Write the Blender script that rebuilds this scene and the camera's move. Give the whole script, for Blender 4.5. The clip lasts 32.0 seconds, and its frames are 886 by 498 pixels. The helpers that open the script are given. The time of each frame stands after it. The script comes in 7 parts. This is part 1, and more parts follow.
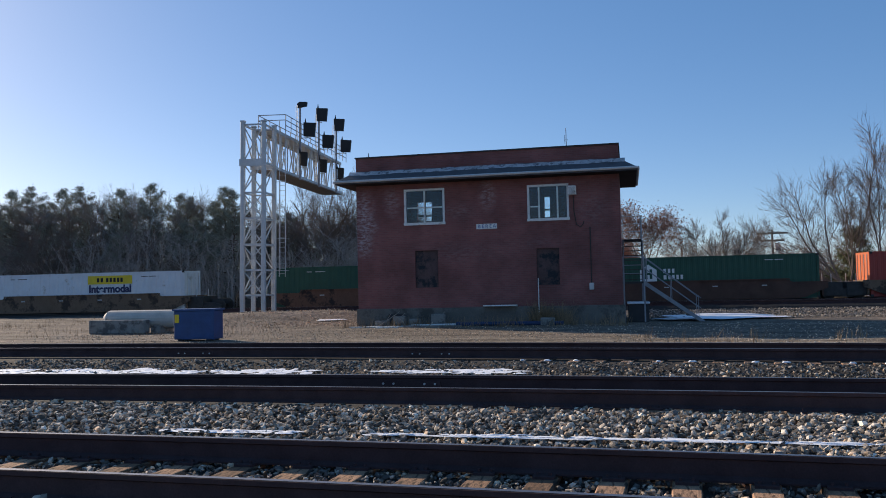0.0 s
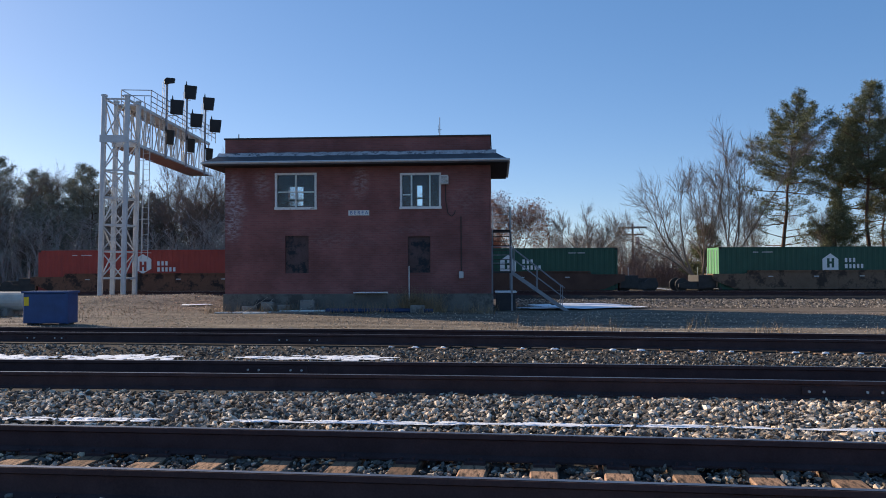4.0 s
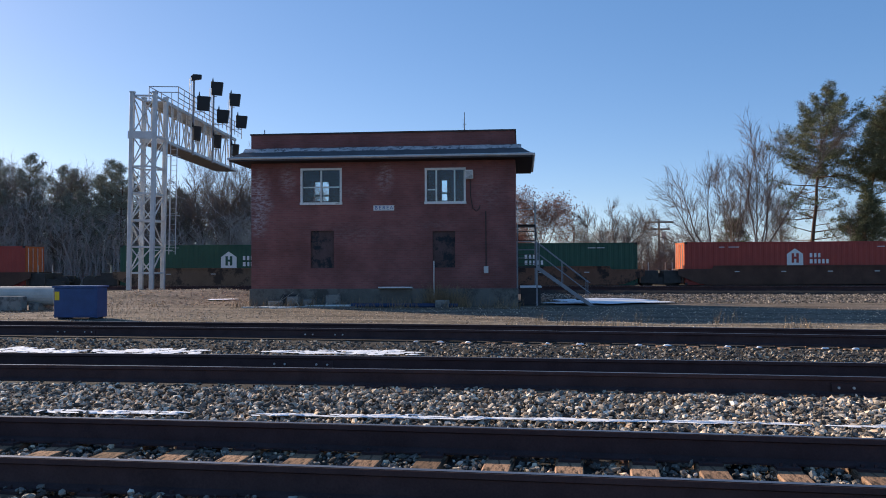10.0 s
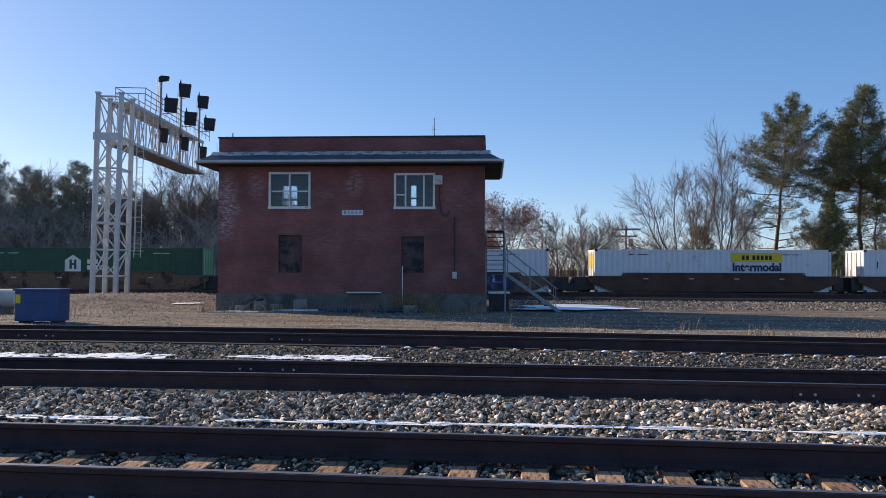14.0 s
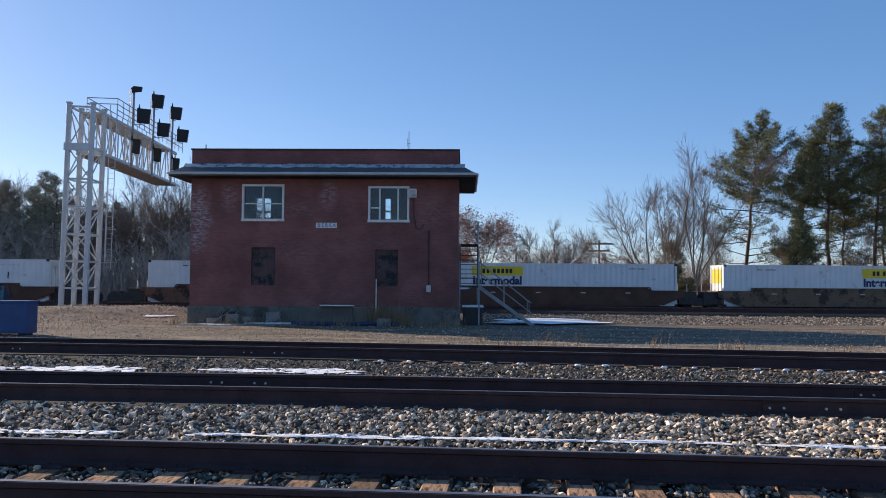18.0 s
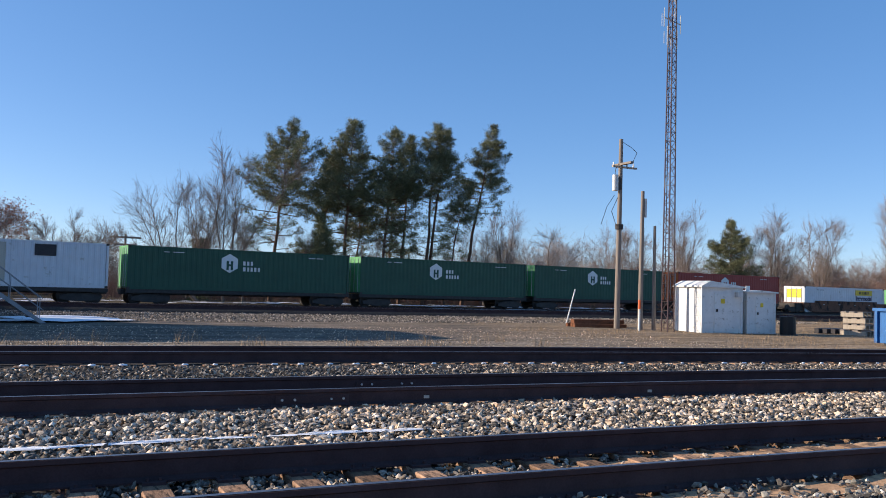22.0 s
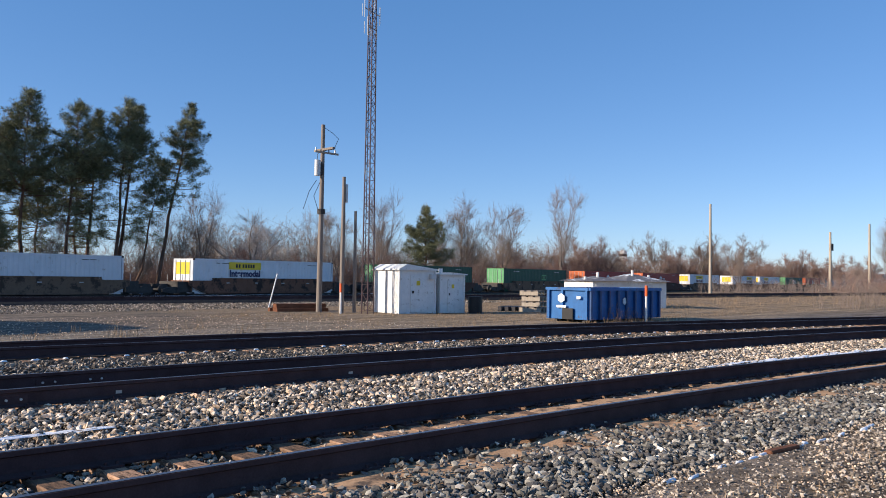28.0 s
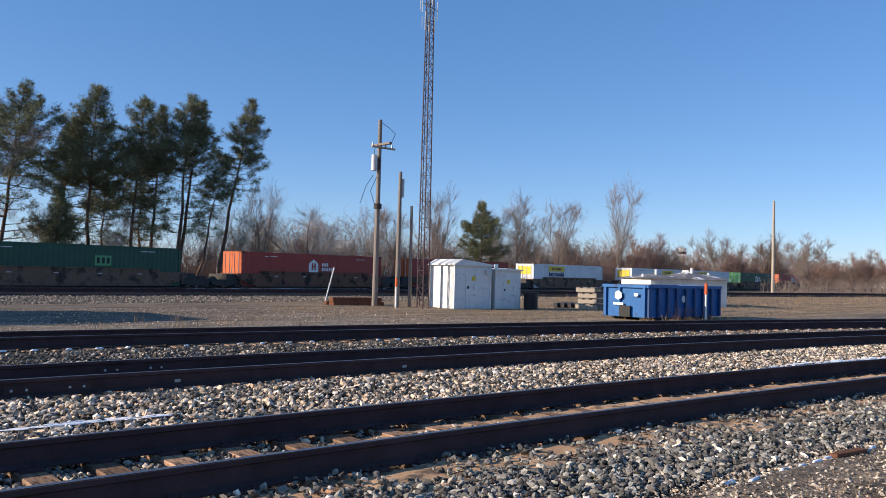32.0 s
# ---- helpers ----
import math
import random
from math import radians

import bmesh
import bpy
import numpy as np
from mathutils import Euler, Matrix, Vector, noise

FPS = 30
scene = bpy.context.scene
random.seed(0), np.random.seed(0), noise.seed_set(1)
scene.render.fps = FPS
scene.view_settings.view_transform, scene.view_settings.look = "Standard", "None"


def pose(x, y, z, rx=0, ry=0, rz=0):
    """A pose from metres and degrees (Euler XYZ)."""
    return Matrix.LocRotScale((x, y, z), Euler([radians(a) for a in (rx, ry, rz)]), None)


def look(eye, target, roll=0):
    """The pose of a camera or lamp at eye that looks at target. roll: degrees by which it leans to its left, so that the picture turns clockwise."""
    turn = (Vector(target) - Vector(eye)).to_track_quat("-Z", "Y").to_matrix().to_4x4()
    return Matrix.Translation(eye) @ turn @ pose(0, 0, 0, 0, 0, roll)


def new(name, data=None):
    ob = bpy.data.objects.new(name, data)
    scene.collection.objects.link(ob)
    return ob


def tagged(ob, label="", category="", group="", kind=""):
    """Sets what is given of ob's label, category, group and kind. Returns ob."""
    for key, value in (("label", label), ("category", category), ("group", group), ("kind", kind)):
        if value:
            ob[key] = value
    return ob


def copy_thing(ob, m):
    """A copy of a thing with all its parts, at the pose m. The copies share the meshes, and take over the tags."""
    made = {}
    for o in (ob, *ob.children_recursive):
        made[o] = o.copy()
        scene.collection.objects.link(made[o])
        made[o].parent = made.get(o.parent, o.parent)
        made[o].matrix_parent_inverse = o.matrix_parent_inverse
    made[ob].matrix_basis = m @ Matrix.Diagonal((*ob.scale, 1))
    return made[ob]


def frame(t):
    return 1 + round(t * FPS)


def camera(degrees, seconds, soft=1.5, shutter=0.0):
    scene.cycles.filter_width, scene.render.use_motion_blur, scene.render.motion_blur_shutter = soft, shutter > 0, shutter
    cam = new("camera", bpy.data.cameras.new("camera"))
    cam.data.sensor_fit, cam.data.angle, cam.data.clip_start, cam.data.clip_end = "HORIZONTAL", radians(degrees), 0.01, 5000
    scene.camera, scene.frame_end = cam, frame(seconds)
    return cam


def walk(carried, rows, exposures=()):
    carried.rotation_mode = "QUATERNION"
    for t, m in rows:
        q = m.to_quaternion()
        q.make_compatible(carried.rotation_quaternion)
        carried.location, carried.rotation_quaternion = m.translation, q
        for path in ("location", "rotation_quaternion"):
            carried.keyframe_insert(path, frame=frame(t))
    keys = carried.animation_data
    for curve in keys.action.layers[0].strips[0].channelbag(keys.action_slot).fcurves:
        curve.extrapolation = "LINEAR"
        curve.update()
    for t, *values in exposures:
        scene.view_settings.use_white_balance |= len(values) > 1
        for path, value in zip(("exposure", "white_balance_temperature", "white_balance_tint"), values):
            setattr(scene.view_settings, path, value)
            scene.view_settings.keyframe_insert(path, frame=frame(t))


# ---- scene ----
cam = camera(55.37, 32.0, soft=0.95)
# seconds, place in metres, pitch, roll and yaw in degrees
PATH = [
    (0.0, -0.041, -6.369, 1.752, 2.30, 1.38, 16.60),
    (0.5, -0.030, -6.365, 1.754, 2.20, 1.59, 15.58),
    (1.0, -0.032, -6.365, 1.755, 2.16, 1.12, 14.74),
    (1.5, -0.040, -6.364, 1.753, 2.16, 0.76, 14.42),
    (2.0, -0.039, -6.361, 1.748, 2.03, 0.45, 12.93),
    (2.5, -0.030, -6.359, 1.743, 1.78, 0.22, 10.56),
    (3.0, -0.022, -6.357, 1.740, 1.41, 0.13, 8.58),
    (3.5, -0.015, -6.366, 1.740, 1.30, 0.19, 7.80),
    (5.5, -0.011, -6.368, 1.742, 1.45, 0.84, 8.68),
    (6.0, -0.007, -6.364, 1.740, 1.29, 0.83, 8.85),
    (6.5, -0.005, -6.366, 1.739, 1.07, 0.73, 9.29),
    (7.0, -0.003, -6.370, 1.738, 0.65, 0.67, 10.05),
    (7.5, -0.005, -6.369, 1.738, 0.73, 0.58, 10.34),
    (8.0, -0.012, -6.364, 1.738, 1.04, 0.52, 10.17),
    (8.5, -0.014, -6.367, 1.737, 1.06, 0.29, 10.00),
    (9.0, -0.010, -6.373, 1.737, 1.00, 0.26, 10.10),
    (9.5, -0.009, -6.373, 1.738, 1.05, 0.33, 10.08),
    (10.0, -0.013, -6.368, 1.737, 0.99, 0.29, 9.59),
    (10.5, -0.017, -6.358, 1.735, 1.01, 0.21, 8.92),
    (11.0, -0.015, -6.354, 1.734, 1.06, 0.19, 8.43),
    (11.5, -0.010, -6.360, 1.734, 1.05, 0.02, 8.25),
    (12.0, -0.012, -6.360, 1.732, 1.15, 0.06, 8.02),
    (12.5, -0.016, -6.353, 1.730, 1.16, 0.06, 7.82),
    (13.0, -0.015, -6.352, 1.730, 1.11, -0.01, 7.64),
    (13.5, -0.011, -6.356, 1.735, 1.25, -0.05, 7.49),
    (14.0, -0.008, -6.362, 1.739, 1.35, -0.14, 7.47),
    (14.5, -0.004, -6.369, 1.737, 1.74, -0.03, 7.21),
    (16.5, -0.001, -6.368, 1.742, 2.17, -0.08, 6.36),
    (17.0, 0.001, -6.376, 1.740, 2.26, -0.29, 5.96),
    (17.5, 0.002, -6.378, 1.740, 2.30, -0.48, 5.66),
    (18.0, 0.001, -6.372, 1.738, 2.27, -0.39, 5.71),
    (18.5, 0.003, -6.366, 1.736, 2.31, -0.14, 5.77),
    (19.0, 0.006, -6.365, 1.735, 2.16, -0.04, 5.78),
    (19.5, 0.006, -6.365, 1.734, 2.06, -0.10, 5.73),
    (20.0, 0.010, -6.370, 1.738, 2.29, -0.01, 5.48),
    (20.5, 0.017, -6.373, 1.738, 2.39, 0.01, 2.65),
    (21.0, 0.029, -6.371, 1.737, 2.38, -0.32, -4.82),
    (21.5, 0.046, -6.377, 1.740, 2.26, -1.28, -15.92),
    (22.0, 0.078, -6.416, 1.738, 2.65, -1.63, -25.43),
    (22.5, 0.084, -6.434, 1.731, 3.02, -1.33, -32.23),
    (23.0, 0.084, -6.446, 1.722, 3.09, -0.98, -36.87),
    (23.5, 0.083, -6.449, 1.730, 2.29, -0.96, -40.31),
    (24.0, 0.079, -6.457, 1.728, 2.05, -0.77, -41.37),
    (24.5, 0.069, -6.465, 1.715, 2.34, -0.79, -42.31),
    (25.0, 0.062, -6.465, 1.724, 2.72, -0.72, -43.54),
    (25.5, 0.059, -6.471, 1.744, 2.79, -0.41, -44.51),
    (26.0, 0.053, -6.476, 1.751, 2.62, -0.25, -45.55),
    (26.5, 0.045, -6.471, 1.751, 2.39, -0.27, -45.79),
    (28.5, 0.041, -6.448, 1.774, 1.97, -1.11, -45.10),
    (29.0, 0.052, -6.440, 1.770, 2.03, -1.16, -44.61),
    (29.5, 0.055, -6.444, 1.769, 1.83, -0.74, -44.14),
    (30.0, 0.057, -6.451, 1.763, 1.59, -0.58, -43.52),
    (30.5, 0.066, -6.448, 1.756, 1.62, -0.91, -42.96),
    (31.0, 0.075, -6.438, 1.750, 1.76, -1.20, -42.50),
    (31.5, 0.086, -6.429, 1.748, 1.69, -1.40, -42.13),
    (32.0, 0.102, -6.417, 1.747, 1.61, -1.42, -41.64),
]
EXPOSURES = [(0.0, 0.25, 6800, 10), (2.0, 0.29, 6800, 10), (5.5, 0.48, 6900, 12), (20.0, 0.50, 6850, 12), (21.0, 0.40, 6700, 11), (22.3, 0.60, 6550, 11), (24.0, 0.52, 6500, 11), (25.0, 0.41, 6450, 11), (26.0, 0.46, 6450, 11), (32.0, 0.44, 6450, 11)]
walk(cam, [(t, pose(x, y, z, 90 + pitch, roll, yaw)) for t, x, y, z, pitch, roll, yaw in PATH], EXPOSURES)

# ---- sky and sun: a low winter sun behind and beside the tower ----
SUN_TO = Vector((-2.2, 1.16, 1.0)).normalized()
SUN_EL = math.asin(SUN_TO.z)
SUN_AZ = math.atan2(SUN_TO.x, SUN_TO.y)
world = bpy.data.worlds.new("sky")
scene.world = world
world.use_nodes = True
wn = world.node_tree
sky = wn.nodes.new("ShaderNodeTexSky")
sky.sky_type = "NISHITA"
sky.sun_disc = False
sky.sun_elevation = SUN_EL
sky.sun_rotation = SUN_AZ
sky.altitude = 600
sky.air_density = 0.72
sky.dust_density = 0.5
sky.ozone_density = 2.8
wn.nodes["Background"].inputs["Strength"].default_value = 0.128
deep = wn.nodes.new("ShaderNodeHueSaturation")
deep.inputs["Saturation"].default_value = 1.08
deep.inputs["Hue"].default_value = 0.5065
wn.links.new(sky.outputs["Color"], deep.inputs["Color"])
# softer fall from horizon to zenith, as under thin high haze
even = wn.nodes.new("ShaderNodeVectorMath")
even.operation = "MULTIPLY_ADD"
even.inputs[1].default_value = (0.72, 0.655, 0.59)
even.inputs[2].default_value = (0.12, 0.66, 1.62)
wn.links.new(deep.outputs["Color"], even.inputs[0])
wn.links.new(even.outputs[0], wn.nodes["Background"].inputs["Color"])
sun = new("sun", bpy.data.lights.new("sun", "SUN"))
sun.data.energy = 5.0
sun.data.angle = radians(0.5)
sun.data.color = (1.0, 0.86, 0.70)
sun.matrix_world = look((0, 0, 60), Vector((0, 0, 60)) - SUN_TO)

# ---- materials ----
MATS = {}


def mat(name, color, rough=0.8, metal=0.0, vary=0.25, scale=3.0, fine=40.0, bump=0.15, island=0.0, spots=None, stretch=(1, 1, 1), objvary=0.0):
    """A surface with variation at two scales, fine relief and, if asked, spots of a second colour (colour, amount, scale)."""
    if name in MATS:
        return MATS[name]
    m = bpy.data.materials.new(name)
    m.use_nodes = True
    nt = m.node_tree
    N, L = nt.nodes, nt.links
    b = N["Principled BSDF"]
    b.inputs["Roughness"].default_value = rough
    b.inputs["Metallic"].default_value = metal
    b.inputs["Specular IOR Level"].default_value = 0.12 if rough > 0.75 else 0.4
    tc = N.new("ShaderNodeTexCoord")
    mp = N.new("ShaderNodeMapping")
    mp.inputs["Scale"].default_value = stretch
    L.new(tc.outputs["Object"], mp.inputs["Vector"])
    big = N.new("ShaderNodeTexNoise")
    big.inputs["Scale"].default_value = scale
    big.inputs["Detail"].default_value = 5
    big.inputs["Roughness"].default_value = 0.62
    L.new(mp.outputs[0], big.inputs["Vector"])
    small = N.new("ShaderNodeTexNoise")
    small.inputs["Scale"].default_value = fine
    small.inputs["Detail"].default_value = 3
    L.new(mp.outputs[0], small.inputs["Vector"])
    add = N.new("ShaderNodeMath")
    add.operation = "MULTIPLY_ADD"
    add.inputs[1].default_value = 0.65
    L.new(big.outputs["Fac"], add.inputs[0])
    half = N.new("ShaderNodeMath")
    half.operation = "MULTIPLY"
    half.inputs[1].default_value = 0.35
    L.new(small.outputs["Fac"], half.inputs[0])
    L.new(half.outputs[0], add.inputs[2])
    ramp = N.new("ShaderNodeMapRange")
    ramp.inputs["From Min"].default_value = 0.3
    ramp.inputs["From Max"].default_value = 0.7
    ramp.inputs["To Min"].default_value = 1 - vary
    ramp.inputs["To Max"].default_value = 1 + vary
    L.new(add.outputs[0], ramp.inputs["Value"])
    last = ramp.outputs[0]
    for amount, node, sock in ((island, "ShaderNodeNewGeometry", "Random Per Island"), (objvary, "ShaderNodeObjectInfo", "Random")):
        if amount:
            g = N.new(node)
            r = N.new("ShaderNodeMapRange")
            r.inputs["To Min"].default_value = 1 - amount
            r.inputs["To Max"].default_value = 1 + amount
            L.new(g.outputs[sock], r.inputs["Value"])
            mu = N.new("ShaderNodeMath")
            mu.operation = "MULTIPLY"
            L.new(last, mu.inputs[0])
            L.new(r.outputs[0], mu.inputs[1])
            last = mu.outputs[0]
    mul = N.new("ShaderNodeVectorMath")
    mul.operation = "SCALE"
    mul.inputs[0].default_value = color
    L.new(last, mul.inputs["Scale"])
    col = mul.outputs[0]
    if spots:
        c2, amount, sc = spots
        sp = N.new("ShaderNodeTexNoise")
        sp.inputs["Scale"].default_value = sc
        sp.inputs["Detail"].default_value = 6
        sp.inputs["Roughness"].default_value = 0.7
        L.new(mp.outputs[0], sp.inputs["Vector"])
        st = N.new("ShaderNodeMapRange")
        st.inputs["From Min"].default_value = 0.62 - amount * 0.4
        st.inputs["From Max"].default_value = 0.72 - amount * 0.4
        L.new(sp.outputs["Fac"], st.inputs["Value"])
        mx = N.new("ShaderNodeMix")
        mx.data_type = "RGBA"
        L.new(st.outputs[0], mx.inputs[0])
        L.new(col, mx.inputs[6])
        mx.inputs[7].default_value = (*c2, 1)
        col = mx.outputs[2]
    L.new(col, b.inputs["Base Color"])
    if bump:
        bp = N.new("ShaderNodeBump")
        bp.inputs["Strength"].default_value = bump
        bp.inputs["Distance"].default_value = 0.02
        L.new(add.outputs[0], bp.inputs["Height"])
        L.new(bp.outputs[0], b.inputs["Normal"])
    MATS[name] = m
    return m


def brick_mat():
    """Weathered red brick courses with pale blooms of old paint and lime."""
    m = bpy.data.materials.new("red_brick")
    m.use_nodes = True
    nt = m.node_tree
    N, L = nt.nodes, nt.links
    b = N["Principled BSDF"]
    b.inputs["Roughness"].default_value = 0.85
    b.inputs["Specular IOR Level"].default_value = 0.3
    tc = N.new("ShaderNodeTexCoord")
    sep = N.new("ShaderNodeSeparateXYZ")
    L.new(tc.outputs["Object"], sep.inputs[0])
    sm = N.new("ShaderNodeMath")
    sm.operation = "ADD"
    L.new(sep.outputs[0], sm.inputs[0])
    L.new(sep.outputs[1], sm.inputs[1])
    cb = N.new("ShaderNodeCombineXYZ")
    L.new(sm.outputs[0], cb.inputs[0])
    L.new(sep.outputs[2], cb.inputs[1])
    br = N.new("ShaderNodeTexBrick")
    br.inputs["Scale"].default_value = 1.0
    br.inputs["Brick Width"].default_value = 0.21
    br.inputs["Row Height"].default_value = 0.075
    br.inputs["Mortar Size"].default_value = 0.008
    br.inputs["Color1"].default_value = (0.255, 0.096, 0.086, 1)
    br.inputs["Color2"].default_value = (0.205, 0.078, 0.071, 1)
    br.inputs["Mortar"].default_value = (0.21, 0.108, 0.10, 1)
    L.new(cb.outputs[0], br.inputs["Vector"])
    n1 = N.new("ShaderNodeTexNoise")
    n1.inputs["Scale"].default_value = 0.7
    n1.inputs["Detail"].default_value = 6
    L.new(tc.outputs["Object"], n1.inputs["Vector"])
    r1 = N.new("ShaderNodeMapRange")
    r1.inputs["From Min"].default_value = 0.3
    r1.inputs["From Max"].default_value = 0.7
    r1.inputs["To Min"].default_value = 0.7
    r1.inputs["To Max"].default_value = 1.3
    L.new(n1.outputs["Fac"], r1.inputs["Value"])
    sc = N.new("ShaderNodeVectorMath")
    sc.operation = "SCALE"
    L.new(br.outputs["Color"], sc.inputs[0])
    L.new(r1.outputs[0], sc.inputs["Scale"])
    # pale patches: streaky along the courses, most near the corner and high on the wall
    mp = N.new("ShaderNodeMapping")
    mp.inputs["Scale"].default_value = (2.6, 2.6, 7.0)
    L.new(tc.outputs["Object"], mp.inputs["Vector"])
    n2 = N.new("ShaderNodeTexNoise")
    n2.inputs["Scale"].default_value = 1.6
    n2.inputs["Detail"].default_value = 7
    n2.inputs["Roughness"].default_value = 0.7
    L.new(mp.outputs[0], n2.inputs["Vector"])
    total = None
    for cx, cz, rx, rz, amt in ((0.3, 4.5, 0.6, 1.3, 0.6), (0.3, 3.6, 0.45, 0.8, 0.7), (0.5, 4.2, 0.5, 0.45, 0.6), (5.65, 5.3, 0.4, 0.75, 0.42), (1.55, 5.2, 0.4, 0.7, 0.34), (4.4, 4.7, 0.9, 0.4, 0.16), (9.9, 4.6, 0.8, 0.9, 0.12), (4.4, 3.0, 2.6, 0.5, 0.10), (7.6, 3.3, 1.4, 0.3, 0.08)):
        mm = N.new("ShaderNodeMapping")
        mm.inputs["Location"].default_value = (-cx / rx, 0, -cz / rz)
        mm.inputs["Scale"].default_value = (1 / rx, 0.02, 1 / rz)
        L.new(tc.outputs["Object"], mm.inputs["Vector"])
        ln = N.new("ShaderNodeVectorMath")
        ln.operation = "LENGTH"
        L.new(mm.outputs[0], ln.inputs[0])
        rr = N.new("ShaderNodeMapRange")
        rr.inputs["From Min"].default_value = 0.2
        rr.inputs["From Max"].default_value = 1.1
        rr.inputs["To Min"].default_value = amt
        rr.inputs["To Max"].default_value = 0
        L.new(ln.outputs["Value"], rr.inputs["Value"])
        if total is None:
            total = rr.outputs[0]
        else:
            ad = N.new("ShaderNodeMath")
            ad.operation = "MAXIMUM"
            L.new(total, ad.inputs[0])
            L.new(rr.outputs[0], ad.inputs[1])
            total = ad.outputs[0]
    r2 = N.new("ShaderNodeMapRange")
    r2.inputs["From Min"].default_value = 0.44
    r2.inputs["From Max"].default_value = 0.6
    L.new(n2.outputs["Fac"], r2.inputs["Value"])
    fm = N.new("ShaderNodeMath")
    fm.operation = "MULTIPLY"
    L.new(total, fm.inputs[0])
    L.new(r2.outputs[0], fm.inputs[1])
    mx = N.new("ShaderNodeMix")
    mx.data_type = "RGBA"
    L.new(fm.outputs[0], mx.inputs[0])
    L.new(sc.outputs[0], mx.inputs[6])
    mx.inputs[7].default_value = (0.6, 0.55, 0.56, 1)
    L.new(mx.outputs[2], b.inputs["Base Color"])
    bp = N.new("ShaderNodeBump")
    bp.inputs["Strength"].default_value = 0.6
    bp.inputs["Distance"].default_value = 0.01
    L.new(br.outputs["Fac"], bp.inputs["Height"])
    bp.invert = True
    L.new(bp.outputs[0], b.inputs["Normal"])
    return m


def ground_mat():
    """One sheet: grey yard gravel, tan gravel strips beside the rails, dry grass further along, all edges ragged."""
    m = bpy.data.materials.new("yard_ground")
    m.use_nodes = True
    nt = m.node_tree
    N, L = nt.nodes, nt.links
    b = N["Principled BSDF"]
    b.inputs["Roughness"].default_value = 0.95
    b.inputs["Specular IOR Level"].default_value = 0.12
    tc = N.new("ShaderNodeTexCoord")

    def noise_at(scale, detail=5, stretch=(1, 1, 1)):
        mp = N.new("ShaderNodeMapping")
        mp.inputs["Scale"].default_value = stretch
        L.new(tc.outputs["Object"], mp.inputs["Vector"])
        n = N.new("ShaderNodeTexNoise")
        n.inputs["Scale"].default_value = scale
        n.inputs["Detail"].default_value = detail
        n.inputs["Roughness"].default_value = 0.65
        L.new(mp.outputs[0], n.inputs["Vector"])
        return n.outputs["Fac"]

    def rng(sock, a, c, lo=0.0, hi=1.0):
        r = N.new("ShaderNodeMapRange")
        r.inputs["From Min"].default_value = a
        r.inputs["From Max"].default_value = c
        r.inputs["To Min"].default_value = lo
        r.inputs["To Max"].default_value = hi
        L.new(sock, r.inputs["Value"])
        return r.outputs[0]

    def op(kind, a, c):
        o = N.new("ShaderNodeMath")
        o.operation = kind
        for i, v in enumerate((a, c)):
            if isinstance(v, (int, float)):
                o.inputs[i].default_value = v
            else:
                L.new(v, o.inputs[i])
        return o.outputs[0]

    def mix(f, a, c):
        x = N.new("ShaderNodeMix")
        x.data_type = "RGBA"
        L.new(f, x.inputs[0])
        for i, v in ((6, a), (7, c)):
            if isinstance(v, tuple):
                x.inputs[i].default_value = (*v, 1)
            else:
                L.new(v, x.inputs[i])
        return x.outputs[2]

    sep = N.new("ShaderNodeSeparateXYZ")
    L.new(tc.outputs["Object"], sep.inputs[0])
    wob = rng(noise_at(0.25), 0.3, 0.7, -1.5, 1.5)
    yy = op("ADD", sep.outputs[1], wob)
    xx = op("ADD", sep.outputs[0], op("MULTIPLY", wob, 3.0))
    grain = noise_at(28, 4)
    patch = noise_at(0.9, 6, (0.35, 1, 1))
    gravel = mix(rng(patch, 0.35, 0.65), (0.125, 0.102, 0.081), (0.22, 0.178, 0.14))
    tan = mix(rng(patch, 0.35, 0.65), (0.17, 0.135, 0.10), (0.28, 0.235, 0.185))
    grass = mix(rng(noise_at(1.6, 6), 0.35, 0.65), (0.21, 0.142, 0.082), (0.37, 0.262, 0.155))
    strip = op("MULTIPLY", rng(yy, 12.0, 14.0), rng(yy, 20.5, 18.5))
    col = mix(op("MULTIPLY", strip, rng(patch, 0.3, 0.5, 0.5, 1.0)), gravel, tan)
    dry = op("MULTIPLY", rng(xx, 13.0, 30.0), rng(yy, 11.0, 15.0))
    col = mix(op("MULTIPLY", dry, rng(noise_at(0.5, 6, (0.4, 1, 1)), 0.3, 0.6, 0.3, 1.0)), col, grass)
    leftdirt = op("MULTIPLY", rng(xx, -12.0, -17.0), rng(yy, 13.0, 16.0))
    col = mix(op("MULTIPLY", leftdirt, 0.8), col, mix(rng(patch, 0.35, 0.65), (0.15, 0.118, 0.096), (0.26, 0.212, 0.172)))
    far = op("MULTIPLY", rng(yy, 54.0, 60.0), 1.0)
    col = mix(far, col, (0.10, 0.075, 0.045))
    near = rng(yy, -2.0, -4.0)
    col = mix(near, col, mix(rng(noise_at(2.2, 7), 0.4, 0.6), (0.11, 0.085, 0.065), (0.25, 0.185, 0.125)))
    ruts = rng(noise_at(1.0, 6, (0.10, 1.3, 1)), 0.35, 0.65, 0.62, 1.35)
    clods = rng(noise_at(4.5, 5), 0.35, 0.65, 0.6, 1.4)
    vm = N.new("ShaderNodeVectorMath")
    vm.operation = "SCALE"
    L.new(col, vm.inputs[0])
